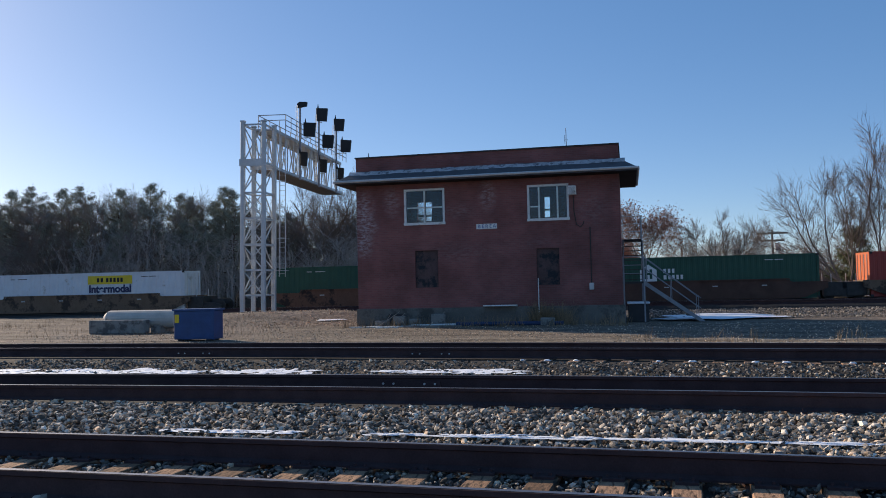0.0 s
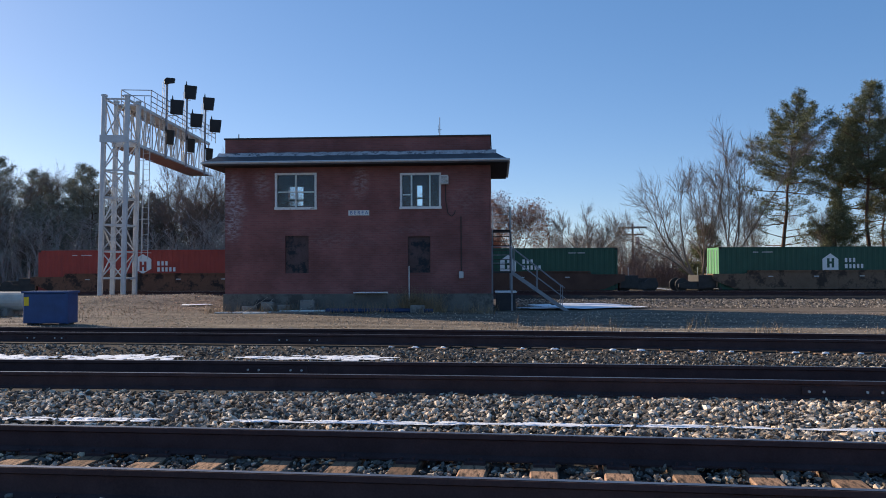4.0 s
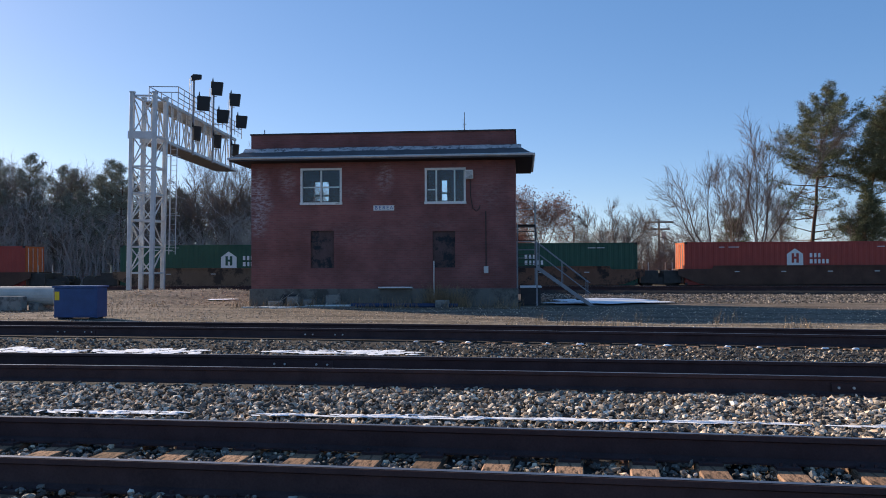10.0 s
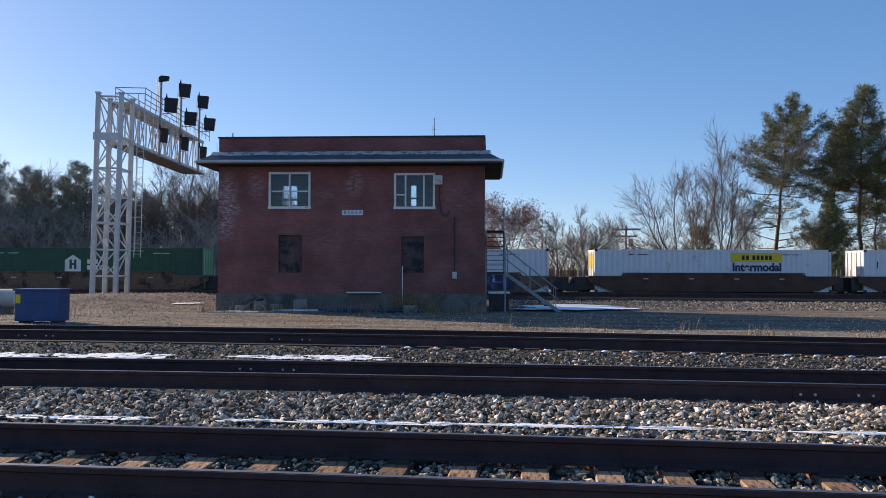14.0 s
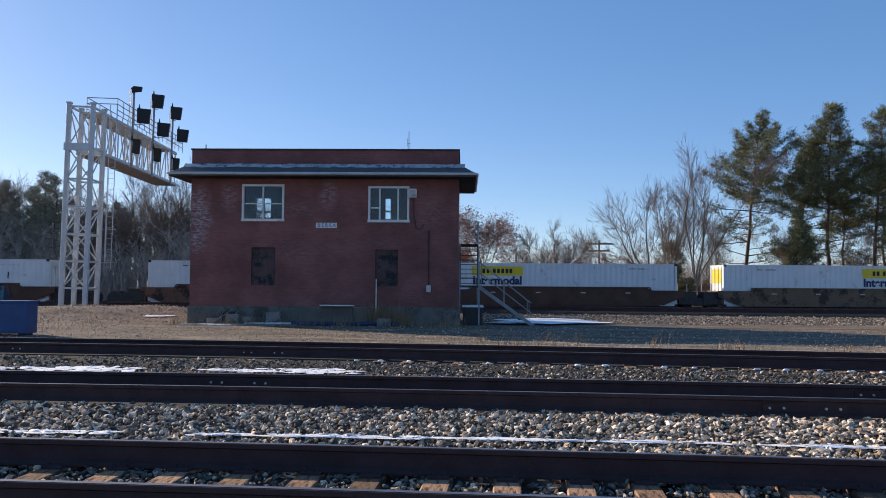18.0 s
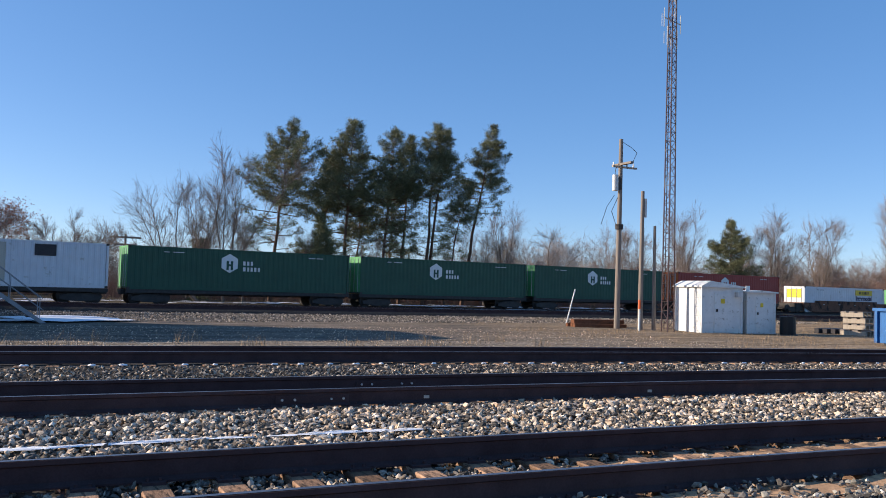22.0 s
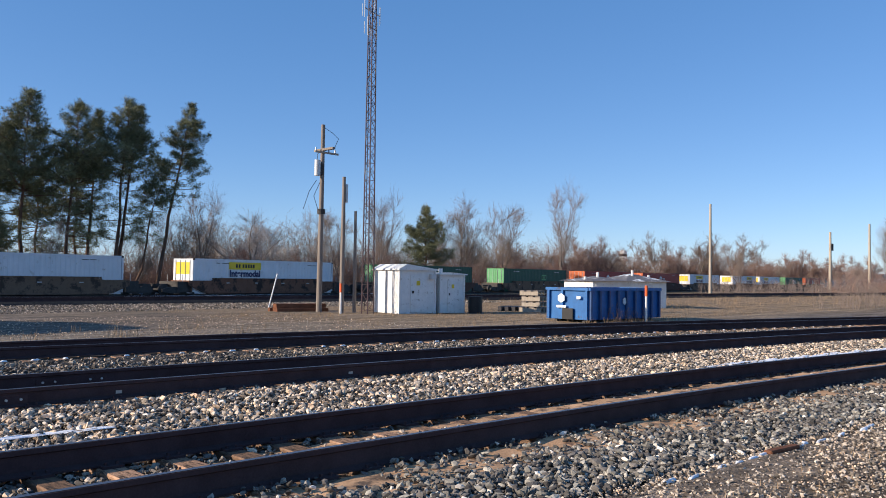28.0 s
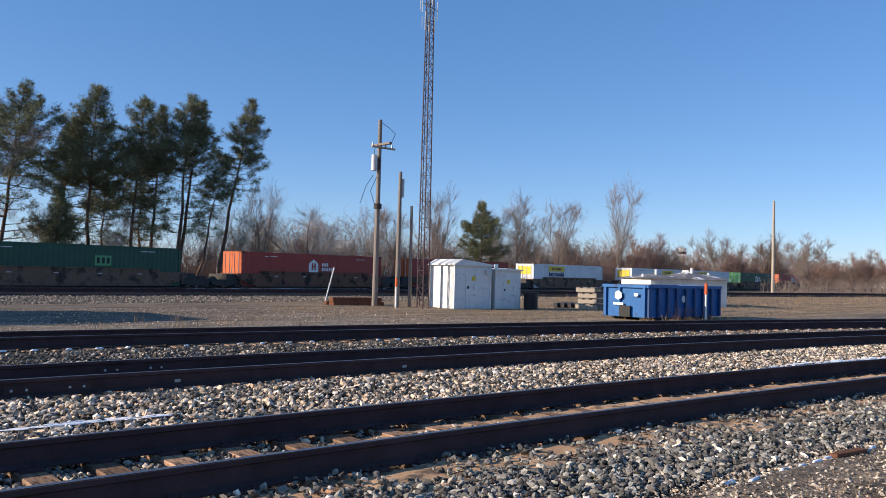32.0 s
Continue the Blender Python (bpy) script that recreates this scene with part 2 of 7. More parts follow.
    L.new(op("MULTIPLY", op("MULTIPLY", ruts, clods), rng(grain, 0.3, 0.7, 0.45, 1.5)), vm.inputs["Scale"])
    L.new(vm.outputs[0], b.inputs["Base Color"])
    bp = N.new("ShaderNodeBump")
    bp.inputs["Strength"].default_value = 0.9
    bp.inputs["Distance"].default_value = 0.03
    L.new(grain, bp.inputs["Height"])
    L.new(bp.outputs[0], b.inputs["Normal"])
    return m


def glass_mat():
    m = bpy.data.materials.new("window_glass")
    m.use_nodes = True
    b = m.node_tree.nodes["Principled BSDF"]
    b.inputs["Base Color"].default_value = (0.6, 0.74, 0.82, 1)
    b.inputs["Roughness"].default_value = 0.03
    b.inputs["Transmission Weight"].default_value = 1.0
    b.inputs["IOR"].default_value = 1.45
    return m


BRICK = brick_mat()
GROUND = ground_mat()
GLASS = glass_mat()
CONCRETE = mat("grey_concrete", (0.25, 0.24, 0.22), 0.9, vary=0.3, scale=1.5, spots=((0.11, 0.105, 0.1), 0.35, 2.0))
SHINGLE = mat("slate_shingle", (0.075, 0.08, 0.09), 0.7, vary=0.35, scale=2.0, fine=25)
SNOW = mat("old_snow", (0.82, 0.84, 0.88), 0.6, vary=0.06, scale=4.0, bump=0.4)
WHITE = mat("white_paint", (0.74, 0.73, 0.70), 0.55, vary=0.12, scale=3.0, spots=((0.4, 0.36, 0.3), 0.1, 5.0))
GALV = mat("silver_paint_steel", (0.55, 0.55, 0.54), 0.5, 0.25, vary=0.18, scale=2.0)
BLACK = mat("black_enamel", (0.012, 0.012, 0.013), 0.5, vary=0.2)
DARKSTEEL = mat("dark_weathered_steel", (0.055, 0.05, 0.047), 0.7, 0.3, vary=0.35, scale=4.0)
RAILRUST = mat("rail_rust", (0.066, 0.042, 0.043), 0.9, 0.0, vary=0.35, scale=3.0, fine=60)
RAILTOP = mat("polished_rail_steel", (0.27, 0.255, 0.26), 0.45, 1.0, vary=0.1, scale=2.0, bump=0.03)
TIEWOOD = mat("creosoted_tie_wood", (0.32, 0.195, 0.125), 0.9, vary=0.55, scale=2.5, fine=30, bump=0.5, objvary=0.4, stretch=(6, 1, 6), spots=((0.06, 0.045, 0.035), 0.35, 3.0))
STONE = mat("ballast_stone", (0.36, 0.302, 0.242), 0.85, vary=0.3, scale=25.0, island=0.85)
STONEDARK = mat("dark_ballast_stone", (0.128, 0.116, 0.104), 0.85, vary=0.3, scale=25.0, island=0.6)
STONEPALE = mat("pale_ballast_stone", (0.76, 0.67, 0.56), 0.85, vary=0.2, scale=25.0, island=0.3)
MAT_SHOULDER = mat("grey_shoulder_stone", (0.27, 0.252, 0.215), 0.85, vary=0.3, scale=25.0, island=0.7)
STONETAN = mat("tan_ballast_stone", (0.62, 0.455, 0.315), 0.85, vary=0.3, scale=25.0, island=0.75)
# very dark: shade in the gaps between loose stones lies in this colour
BALLAST = mat("gap_shade_ballast", (0.05, 0.045, 0.041), 0.95, vary=0.5, scale=9.0, fine=34.0, bump=1.0)
BARK = mat("grey_brown_bark", (0.19, 0.155, 0.13), 0.9, vary=0.3, scale=3.0)
TWIG = mat("bare_twigs", (0.22, 0.175, 0.15), 0.9, vary=0.25, scale=1.0, bump=0)
RUSSET = mat("russet_fine_twigs", (0.33, 0.19, 0.145), 0.9, vary=0.25, scale=1.0, bump=0)
RUSSETLEAF = mat("withered_russet_leaves", (0.31, 0.14, 0.095), 0.9, vary=0.25, scale=1.0, island=0.4, bump=0)
# lighter pole wood: sunlight on the far poles is put into its colour
POLEPALE = mat("pale_sunlit_pole_wood", (0.40, 0.34, 0.27), 0.9, vary=0.3, scale=1.0, fine=20, stretch=(5, 5, 0.5))
TWIGRED = mat("red_brown_twigs", (0.25, 0.165, 0.135), 0.9, vary=0.25, scale=1.0, bump=0)
# twig colour lifted pale to carry the glare over the left wood
TWIGHAZE = mat("hazed_twigs", (0.41, 0.365, 0.335), 0.9, vary=0.25, scale=1.0, bump=0)
PINEBARK = mat("pine_bark", (0.14, 0.085, 0.06), 0.9, vary=0.35, scale=2.0)
NEEDLE = mat("pine_needles", (0.145, 0.15, 0.073), 0.7, vary=0.3, scale=0.5, island=0.45, bump=0)
# paler than NEEDLE: haze before the distant pines is mixed into the colour
NEEDLEHAZE = mat("hazed_pine_needles", (0.25, 0.255, 0.195), 0.75, vary=0.3, scale=0.5, island=0.4, bump=0)
DRYGRASS = mat("dry_grass", (0.31, 0.215, 0.13), 0.9, vary=0.2, scale=1.0, island=0.3, bump=0)
POLEWOOD = mat("weathered_pole_wood", (0.235, 0.20, 0.172), 0.9, vary=0.3, scale=2.0, fine=30, stretch=(5, 5, 0.5))
DIRT = mat("brown_track_dirt", (0.50, 0.31, 0.18), 0.95, vary=0.4, scale=2.0, fine=40, bump=0.5, spots=((0.15, 0.105, 0.075), 0.25, 3.0))
BLUE = mat("blue_dumpster_paint", (0.011, 0.11, 0.32), 0.5, vary=0.25, scale=2.5, spots=((0.05, 0.04, 0.04), 0.06, 3.0))
BLUEDARK = mat("dark_blue_paint", (0.020, 0.065, 0.18), 0.5, vary=0.3, scale=2.5)
WELLBROWN = mat("oxide_brown_car_paint", (0.20, 0.10, 0.066), 0.8, vary=0.35, scale=1.2, spots=((0.05, 0.035, 0.03), 0.3, 1.2))
GRAFFITI = mat("blue_graffiti_paint", (0.045, 0.075, 0.21), 0.6, vary=0.5, scale=1.4, spots=((0.35, 0.40, 0.55), 0.15, 1.6))
SCRAWLBACK = mat("dark_blue_scrawl", (0.022, 0.03, 0.075), 0.7, vary=0.4, scale=1.0, spots=((0.10, 0.06, 0.045), 0.25, 1.2))
TEAL = mat("teal_graffiti_paint", (0.05, 0.22, 0.26), 0.6, vary=0.5, scale=1.4, spots=((0.10, 0.06, 0.05), 0.3, 1.6))
CGREEN = mat("green_container_paint", (0.018, 0.08, 0.049), 0.55, vary=0.18, scale=1.0)
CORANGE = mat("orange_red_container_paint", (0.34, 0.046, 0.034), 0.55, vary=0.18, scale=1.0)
CWHITE = mat("white_container_paint", (0.66, 0.68, 0.70), 0.5, vary=0.10, scale=1.0, spots=((0.42, 0.40, 0.36), 0.08, 1.5))
YELLOW = mat("yellow_panel_paint", (0.72, 0.52, 0.03), 0.5, vary=0.1)
# brighter than CGREEN: sunlight on the door ends is in the colour
PALEGREEN = mat("sunlit_door_and_plate_green", (0.10, 0.32, 0.13), 0.6, vary=0.2, scale=1.5)
LETTERWHITE = mat("white_lettering", (0.72, 0.74, 0.72), 0.5, vary=0.08)
LETTERBLUE = mat("dark_blue_lettering", (0.02, 0.035, 0.10), 0.5, vary=0.1)
ORANGE = mat("orange_reflective_paint", (0.75, 0.12, 0.03), 0.5, vary=0.1)
RUST = mat("rusty_brown", (0.16, 0.07, 0.04), 0.9, vary=0.4, scale=4.0)
FOUND = mat("stained_foundation_concrete", (0.15, 0.143, 0.128), 0.9, vary=0.4, scale=1.2, spots=((0.085, 0.08, 0.072), 0.3, 1.1))
SOFFIT = mat("dark_soffit_boards", (0.035, 0.03, 0.03), 0.8, vary=0.2)
STAIRPAINT = mat("grey_stair_paint", (0.26, 0.27, 0.29), 0.6, 0.1, vary=0.25, scale=3.0)
# brighter copy of CORANGE, with the sun on the doors painted in
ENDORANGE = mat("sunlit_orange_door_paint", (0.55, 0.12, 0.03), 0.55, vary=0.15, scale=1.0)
BOARD = mat("dark_window_board", (0.034, 0.032, 0.036), 0.6, vary=0.3)
SIGNBLUE = mat("faded_blue_letter", (0.03, 0.12, 0.32), 0.5, vary=0.15)
TANK = mat("weathered_tank_paint", (0.50, 0.46, 0.41), 0.7, vary=0.25, scale=1.5, spots=((0.22, 0.11, 0.07), 0.15, 1.5))
FARPALE = mat("far_pale_wall", (0.55, 0.52, 0.48), 0.8, vary=0.1)


# ---- mesh helpers ----
def box(bm, x0, x1, y0, y1, z0, z1):
    v = [bm.verts.new((x, y, z)) for z in (z0, z1) for x, y in ((x0, y0), (x1, y0), (x1, y1), (x0, y1))]
    for f in ((3, 2, 1, 0), (4, 5, 6, 7), (0, 1, 5, 4), (1, 2, 6, 5), (2, 3, 7, 6), (3, 0, 4, 7)):
        bm.faces.new([v[i] for i in f])
    return bm


def rod(bm, a, b, r0, r1=None, n=8, cap=True):
    """A tapered round bar from a to b."""
    a, b = Vector(a), Vector(b)
    r1 = r0 if r1 is None else r1
    d = (b - a).normalized()
    u = d.orthogonal().normalized()
    w = d.cross(u)
    rings = []
    for p, r in ((a, r0), (b, r1)):
        rings.append([bm.verts.new(p + r * (math.cos(2 * math.pi * i / n) * u + math.sin(2 * math.pi * i / n) * w)) for i in range(n)])
    for i in range(n):
        bm.faces.new((rings[0][i], rings[0][(i + 1) % n], rings[1][(i + 1) % n], rings[1][i]))
    if cap:
        bm.faces.new(rings[0][::-1])
        bm.faces.new(rings[1])
    return bm


def beam(bm, a, b, w, h=None):
    """A square bar from a to b."""
    return rod(bm, a, b, w * 0.7071, None, 4)


def prism(bm, pts, axis, lo, hi):
    """A flat outline pushed out along an axis; pts are the two other coordinates in x, y, z order."""
    def put(p, k):
        c = list(p)
        c.insert("xyz".index(axis), k)
        return bm.verts.new(c)
    a = [put(p, lo) for p in pts]
    b = [put(p, hi) for p in pts]
    n = len(pts)
    bm.faces.new(a[::-1])
    bm.faces.new(b)
    for i in range(n):
        bm.faces.new((a[i], a[(i + 1) % n], b[(i + 1) % n], b[i]))
    return bm


def mesh_of(bm, material, smooth=False, bevel=0.0):
    if bevel:
        bmesh.ops.bevel(bm, geom=bm.edges[:], offset=bevel, segments=1, affect="EDGES", profile=0.5, clamp_overlap=True)
    bmesh.ops.recalc_face_normals(bm, faces=bm.faces[:])
    me = bpy.data.meshes.new("mesh")
    bm.to_mesh(me)
    bm.free()
    me.materials.append(material)
    if smooth:
        for p in me.polygons:
            p.use_smooth = True
    return me


def part(name, bm, material, parent=None, label="", at=None, smooth=False, bevel=0.0):
    """One mesh object under a thing or a part."""
    ob = new(name, bm if isinstance(bm, bpy.types.Mesh) else mesh_of(bm, material, smooth, bevel))
    if parent is not None:
        ob.parent = parent
    if at is not None:
        ob.matrix_basis = at
    if label:
        tagged(ob, label)
    return ob


def thing(name, m, label, category, group="", kind=""):
    ob = new(name)
    ob.empty_display_size = 0.2
    ob.matrix_basis = m
    return tagged(ob, label, category, group, kind)


def B():
    return bmesh.new()


def text_mesh(words, size, material, depth=0.004, bold=0.0):
    cu = bpy.data.curves.new("lettering", "FONT")
    cu.body, cu.size, cu.extrude, cu.offset = words, size, depth, bold
    cu.align_x, cu.align_y = "CENTER", "CENTER"
    tmp = bpy.data.objects.new("lettering", cu)
    scene.collection.objects.link(tmp)
    bpy.context.view_layer.update()
    me = bpy.data.meshes.new_from_object(tmp.evaluated_get(bpy.context.evaluated_depsgraph_get()))
    bpy.data.objects.remove(tmp)
    me.materials.clear()
    me.materials.append(material)
    return me


def raw_mesh(name, verts, faces, material):
    """A mesh from numpy corners and equal-sized faces, quick for many thousands."""
    me = bpy.data.meshes.new(name)
    k = faces.shape[1]
    me.vertices.add(len(verts))
    me.vertices.foreach_set("co", np.ascontiguousarray(verts, np.float32).ravel())
    me.loops.add(faces.size)
    me.loops.foreach_set("vertex_index", np.ascontiguousarray(faces, np.int32).ravel())
    me.polygons.add(len(faces))
    me.polygons.foreach_set("loop_start", np.arange(0, faces.size, k, dtype=np.int32))
    me.update(calc_edges=True)
    me.shade_flat()
    me.validate()
    me.materials.append(material)
    return me


# ---- ground and tracks ----
RAIL_Z = 0.35


def bend(x, base, slope=0.0, c=-0.003, lim=45.0):
    """Where a track's middle lies across the yard: a gentle curve that runs on straight."""
    k = max(-lim, min(lim, x))
    return base + slope * k + c * k * k + (slope + 2 * c * k) * (x - k)


TRACKS = {"near": (0.0, 0.0, -0.003), "middle": (5.3, 0.0, -0.003), "far": (11.75, -0.06, -0.0026)}


def track_y(which, x):
    b, s, c = TRACKS[which]
    return bend(x, b, s, c)


def train_y(x):
    return 51.35 + 0.135 * x


def hill(x, y):
    """Small rises of the yard."""
    z = 0.0
    for cx, cy, rx, ry, h in ((-20.5, 31.0, 4.2, 2.2, 0.55), (-16.8, 32.4, 2.6, 1.5, 0.42), (-26.0, 40.5, 6.0, 4.0, 0.24), (30.0, 29.0, 9.0, 2.0, 0.05)):
        d = ((x - cx) / rx) ** 2 + ((y - cy) / ry) ** 2
        z += h * math.exp(-d * 1.3)
    return z


def ground():
    xs = [-3000, -1200, -500, -250, -150, -110] + [i * 1.5 for i in range(-54, 74)] + [125, 150, 200, 300, 500, 1200, 3000]
    ys = [-3000, -800, -200, -60, -30, -18] + [i * 0.75 for i in range(-16, 80)] + [64, 70, 80, 100, 150, 300, 800, 3000]
    bm = B()
    grid = []
    for y in ys:
        row = []
        for x in xs:
            z = hill(x, y)
            if abs(x) < 110 and -15 < y < 62:
                z += 0.035 * (noise.noise(Vector((x * 0.35, y * 0.35, 0))) + 0.5 * noise.noise(Vector((x * 1.1, y * 1.1, 3))))
            k = (track_y("near", x) - 2.2 - y) / 0.5
            z += 0.11 * max(0.0, min(1.0, k)) if y > -14 else 0.0
            row.append(bm.verts.new((x, y, z)))
        grid.append(row)
    for j in range(len(ys) - 1):
        for i in range(len(xs) - 1):
            bm.faces.new((grid[j][i], grid[j][i + 1], grid[j + 1][i + 1], grid[j + 1][i]))
    tagged(part("ground", bm, GROUND, smooth=True), "flat rail yard of grey gravel, tan grit and dry grass", "ground", kind="structure")


def bed(name, x0, x1, lo, hi, label, h=0.10, side=0.6):
    """A raised bed of crushed stone with sloped shoulders; lo and hi give its edges at x."""
    bm = B()
    rows = []
    n = int((x1 - x0) / 1.0)
    for i in range(n + 1):
        x = x0 + (x1 - x0) * i / n
        a, b = lo(x), hi(x)
        row = []
        for y, z in ((a - side, -0.05), (a, h), (b, h), (b + side, -0.05)):
            row.append((x, y, z))
        m = []
        m.append(bm.verts.new(row[0]))
        for k in range(9):
            y = a + (b - a) * k / 8
            m.append(bm.verts.new((x, y, h + 0.025 * noise.noise(Vector((x * 0.8, y * 0.8, 7))))))
        m.append(bm.verts.new(row[3]))
        rows.append(m)
    for i in range(n):
        for k in range(10):
            bm.faces.new((rows[i][k], rows[i + 1][k], rows[i + 1][k + 1], rows[i][k + 1]))
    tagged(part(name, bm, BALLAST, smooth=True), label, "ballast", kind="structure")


ground()
bed("ballast_bed_1", -110, 170, lambda x: track_y("near", x) - 2.2, lambda x: track_y("middle", x) + 3.0, "crushed stone bed under two tracks, darkened like the shaded gaps in it", 0.055)
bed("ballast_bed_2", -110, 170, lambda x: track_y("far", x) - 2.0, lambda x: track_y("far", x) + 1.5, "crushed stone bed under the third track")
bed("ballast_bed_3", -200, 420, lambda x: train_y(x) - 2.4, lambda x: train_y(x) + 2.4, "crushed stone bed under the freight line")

RAIL_OUT = [(-0.075, 0), (0.075, 0), (0.075, 0.016), (0.014, 0.042), (0.011, 0.166), (0.038, 0.180), (0.038, 0.218), (-0.038, 0.218), (-0.038, 0.180), (-0.011, 0.166), (-0.014, 0.042), (-0.075, 0.016)]


def rail(parent, fy, zbase, x0, x1, step):
    bm, top = B(), B()
    n = int((x1 - x0) / step)
    prev = ptop = None
    for i in range(n + 1):
        x = x0 + (x1 - x0) * i / n
        y = fy(x)
        ring = [bm.verts.new((x, y + a, zbase + b)) for a, b in RAIL_OUT]
        tr = [top.verts.new((x, y + a, zbase + 0.222)) for a in (-0.027, 0.027)]
        if prev:
            for k in range(len(ring)):
                bm.faces.new((prev[k], prev[(k + 1) % len(ring)], ring[(k + 1) % len(ring)], ring[k]))
            top.faces.new((ptop[0], tr[0], tr[1], ptop[1]))
        prev, ptop = ring, tr
    r = part("rail", bm, RAILRUST, parent, "rust-dark steel rail")
    part("running_surface", top, RAILTOP, r, "polished steel running surface")
    return r


def track(which, x0, x1, seed, tie_x0, tie_x1):
    rnd = random.Random(seed)
    root = thing("railway_track", pose(0, 0, 0), {"near": "railway track of rust-dark rails on weathered brown ties", "middle": "railway track with rust-dark rails and bolted joints", "far": "railway track with snow on its tie ends"}[which], "track", "tracks before the tower", "structure")
    zb = RAIL_Z - 0.222
    for s in (-0.7525, 0.7525):
        rail(root, lambda x, s=s: track_y(which, x) + s, zb, x0, x1, 1.0)
    bm = B()
    box(bm, -0.115, 0.115, -1.3, 1.3, -0.17, 0.0)
    tie_me = mesh_of(bm, TIEWOOD, bevel=0.012)
    bm = B()
    box(bm, -0.09, 0.09, -0.17, 0.17, 0, 0.024)
    for a in (-0.05, 0.05):
        for c in (-0.11, 0.11):
            box(bm, a - 0.011, a + 0.011, c - 0.014, c + 0.014, 0.024, 0.05)
    plate_me = mesh_of(bm, RAILRUST)
    x = tie_x0
    while x < tie_x1:
        y = track_y(which, x)
        yaw = math.degrees(math.atan((track_y(which, x + 0.5) - track_y(which, x - 0.5))))
        m = pose(x + rnd.uniform(-0.03, 0.03), y + rnd.uniform(-0.05, 0.05), zb - (0.006 if which == "near" or x > -3 else 0.08) + rnd.uniform(-0.008, 0), 0, 0, yaw + rnd.uniform(-1.2, 1.2))
        t = part("tie", tie_me, None, root, at=m)
        if which != "far" and abs(x - 5) < 16:
            for s in (-0.7525, 0.7525):
                part("tie_plate", plate_me, None, t, at=pose(0, s, 0.0))
        x += 0.56
    return root


def dirt(name, x0, x1, lo, hi, z, label):
    """Trodden dirt lying between and beside the ties."""
    bm = B()
    rows = []
    n = int((x1 - x0) / 0.14)
    for i in range(n + 1):
        x = x0 + (x1 - x0) * i / n
        a, b = lo(x), hi(x)
        row = []
        for k in range(9):
            y = a + (b - a) * k / 8
            edge = -0.06 if k in (0, 8) else 0.0
            fade = -0.05 * max(0.0, 1 - (x - x0) / 5.0)
            row.append(bm.verts.new((x, y, z + edge + fade + 0.028 * noise.noise(Vector((x * 1.7, y * 2.5, 4))) + 0.014 * noise.noise(Vector((x * 6.0, y * 6.0, 9))))))
        rows.append(row)
    for i in range(n):
        for k in range(8):
            bm.faces.new((rows[i][k], rows[i + 1][k], rows[i + 1][k + 1], rows[i][k + 1]))
    tagged(part(name, bm, DIRT, smooth=True), label, "dirt", kind="structure")


dirt("track_dirt_1", 3.0, 50.0, lambda x: track_y("near", x) - 0.66, lambda x: track_y("near", x) + 0.66, 0.116, "brown dirt trodden in between the ties")
dirt("track_dirt_2", 0.0, 50.0, lambda x: track_y("near", x) - 1.75, lambda x: track_y("near", x) - 0.8, 0.128, "tan dirt along the tie ends")
dirt("track_dirt_3", -6.0, 50.0, lambda x: track_y("middle", x) - 1.35, lambda x: track_y("middle", x) - 0.8, 0.10, "tan dirt along the tie ends of the second track")
track_near = track("near", -110, 170, 1, -9.1, 30.0)
track_middle = track("middle", -110, 170, 2, -14.0, 38.0)
track_far = track("far", -110, 170, 3, -22.0, 48.0)

# bolted joint bars with bright bolt ends
for which, side, xs in (("middle", -0.7525, (3.4,)), ("middle", 0.7525, (5.03, -4.3)), ("far", -0.7525, (-11.55, -5.6))):
    for x in xs:
        y = track_y(which, x) + side
        bm = B()
        box(bm, -0.5, 0.5, -0.032, -0.012, 0.04, 0.14)
        jb = part("joint_bar", bm, RAILRUST, track_middle if which == "middle" else track_far, at=pose(x, y, RAIL_Z - 0.222))
        for k in (-0.42, -0.25, 0.25, 0.42):
            bm = B()
            rod(bm, (k, -0.03, 0.09), (k, -0.055, 0.09), 0.017, n=6)
            part("bolt", bm, GALV, jb)
# small paint marks on the web of the second track's rail
for x in (5.04, 8.84):
    part("paint_mark", box(B(), -0.04, 0.04, -0.020, -0.0135, 0.06, 0.10), TANK, track_middle, "faded pale paint mark", at=pose(x, track_y("middle", x) - 0.7525, RAIL_Z - 0.222, 0, 0, -1.5))

# freight line behind the tower
line = thing("railway_track", pose(0, 0, 0), "freight line of dark rails on a low stone bed", "track", kind="structure")
for s in (-0.7525, 0.7525):
    rail(line, lambda x, s=s: train_y(x) + s * 1.009, -0.06, -150, 420, 6.0)


# siding before the freight line, on a low bank
def siding_y(x):
    return 42.3 - 0.03 * x


# the bank takes the same shade-dark colour for its front slope
bed("ballast_bed_4", -30, 150, lambda x: siding_y(x) - 1.05, lambda x: siding_y(x) + 1.6, "stone bank under the siding, its dark colour standing for a shaded front", 0.2, 0.22)
siding = thing("railway_track", pose(0, 0, 0), "siding of dark rails on a low bank before the freight line", "track", kind="structure")
for s in (-0.7525, 0.7525):
    rail(siding, lambda x, s=s: siding_y(x) + s, 0.2, -30, 150, 6.0)


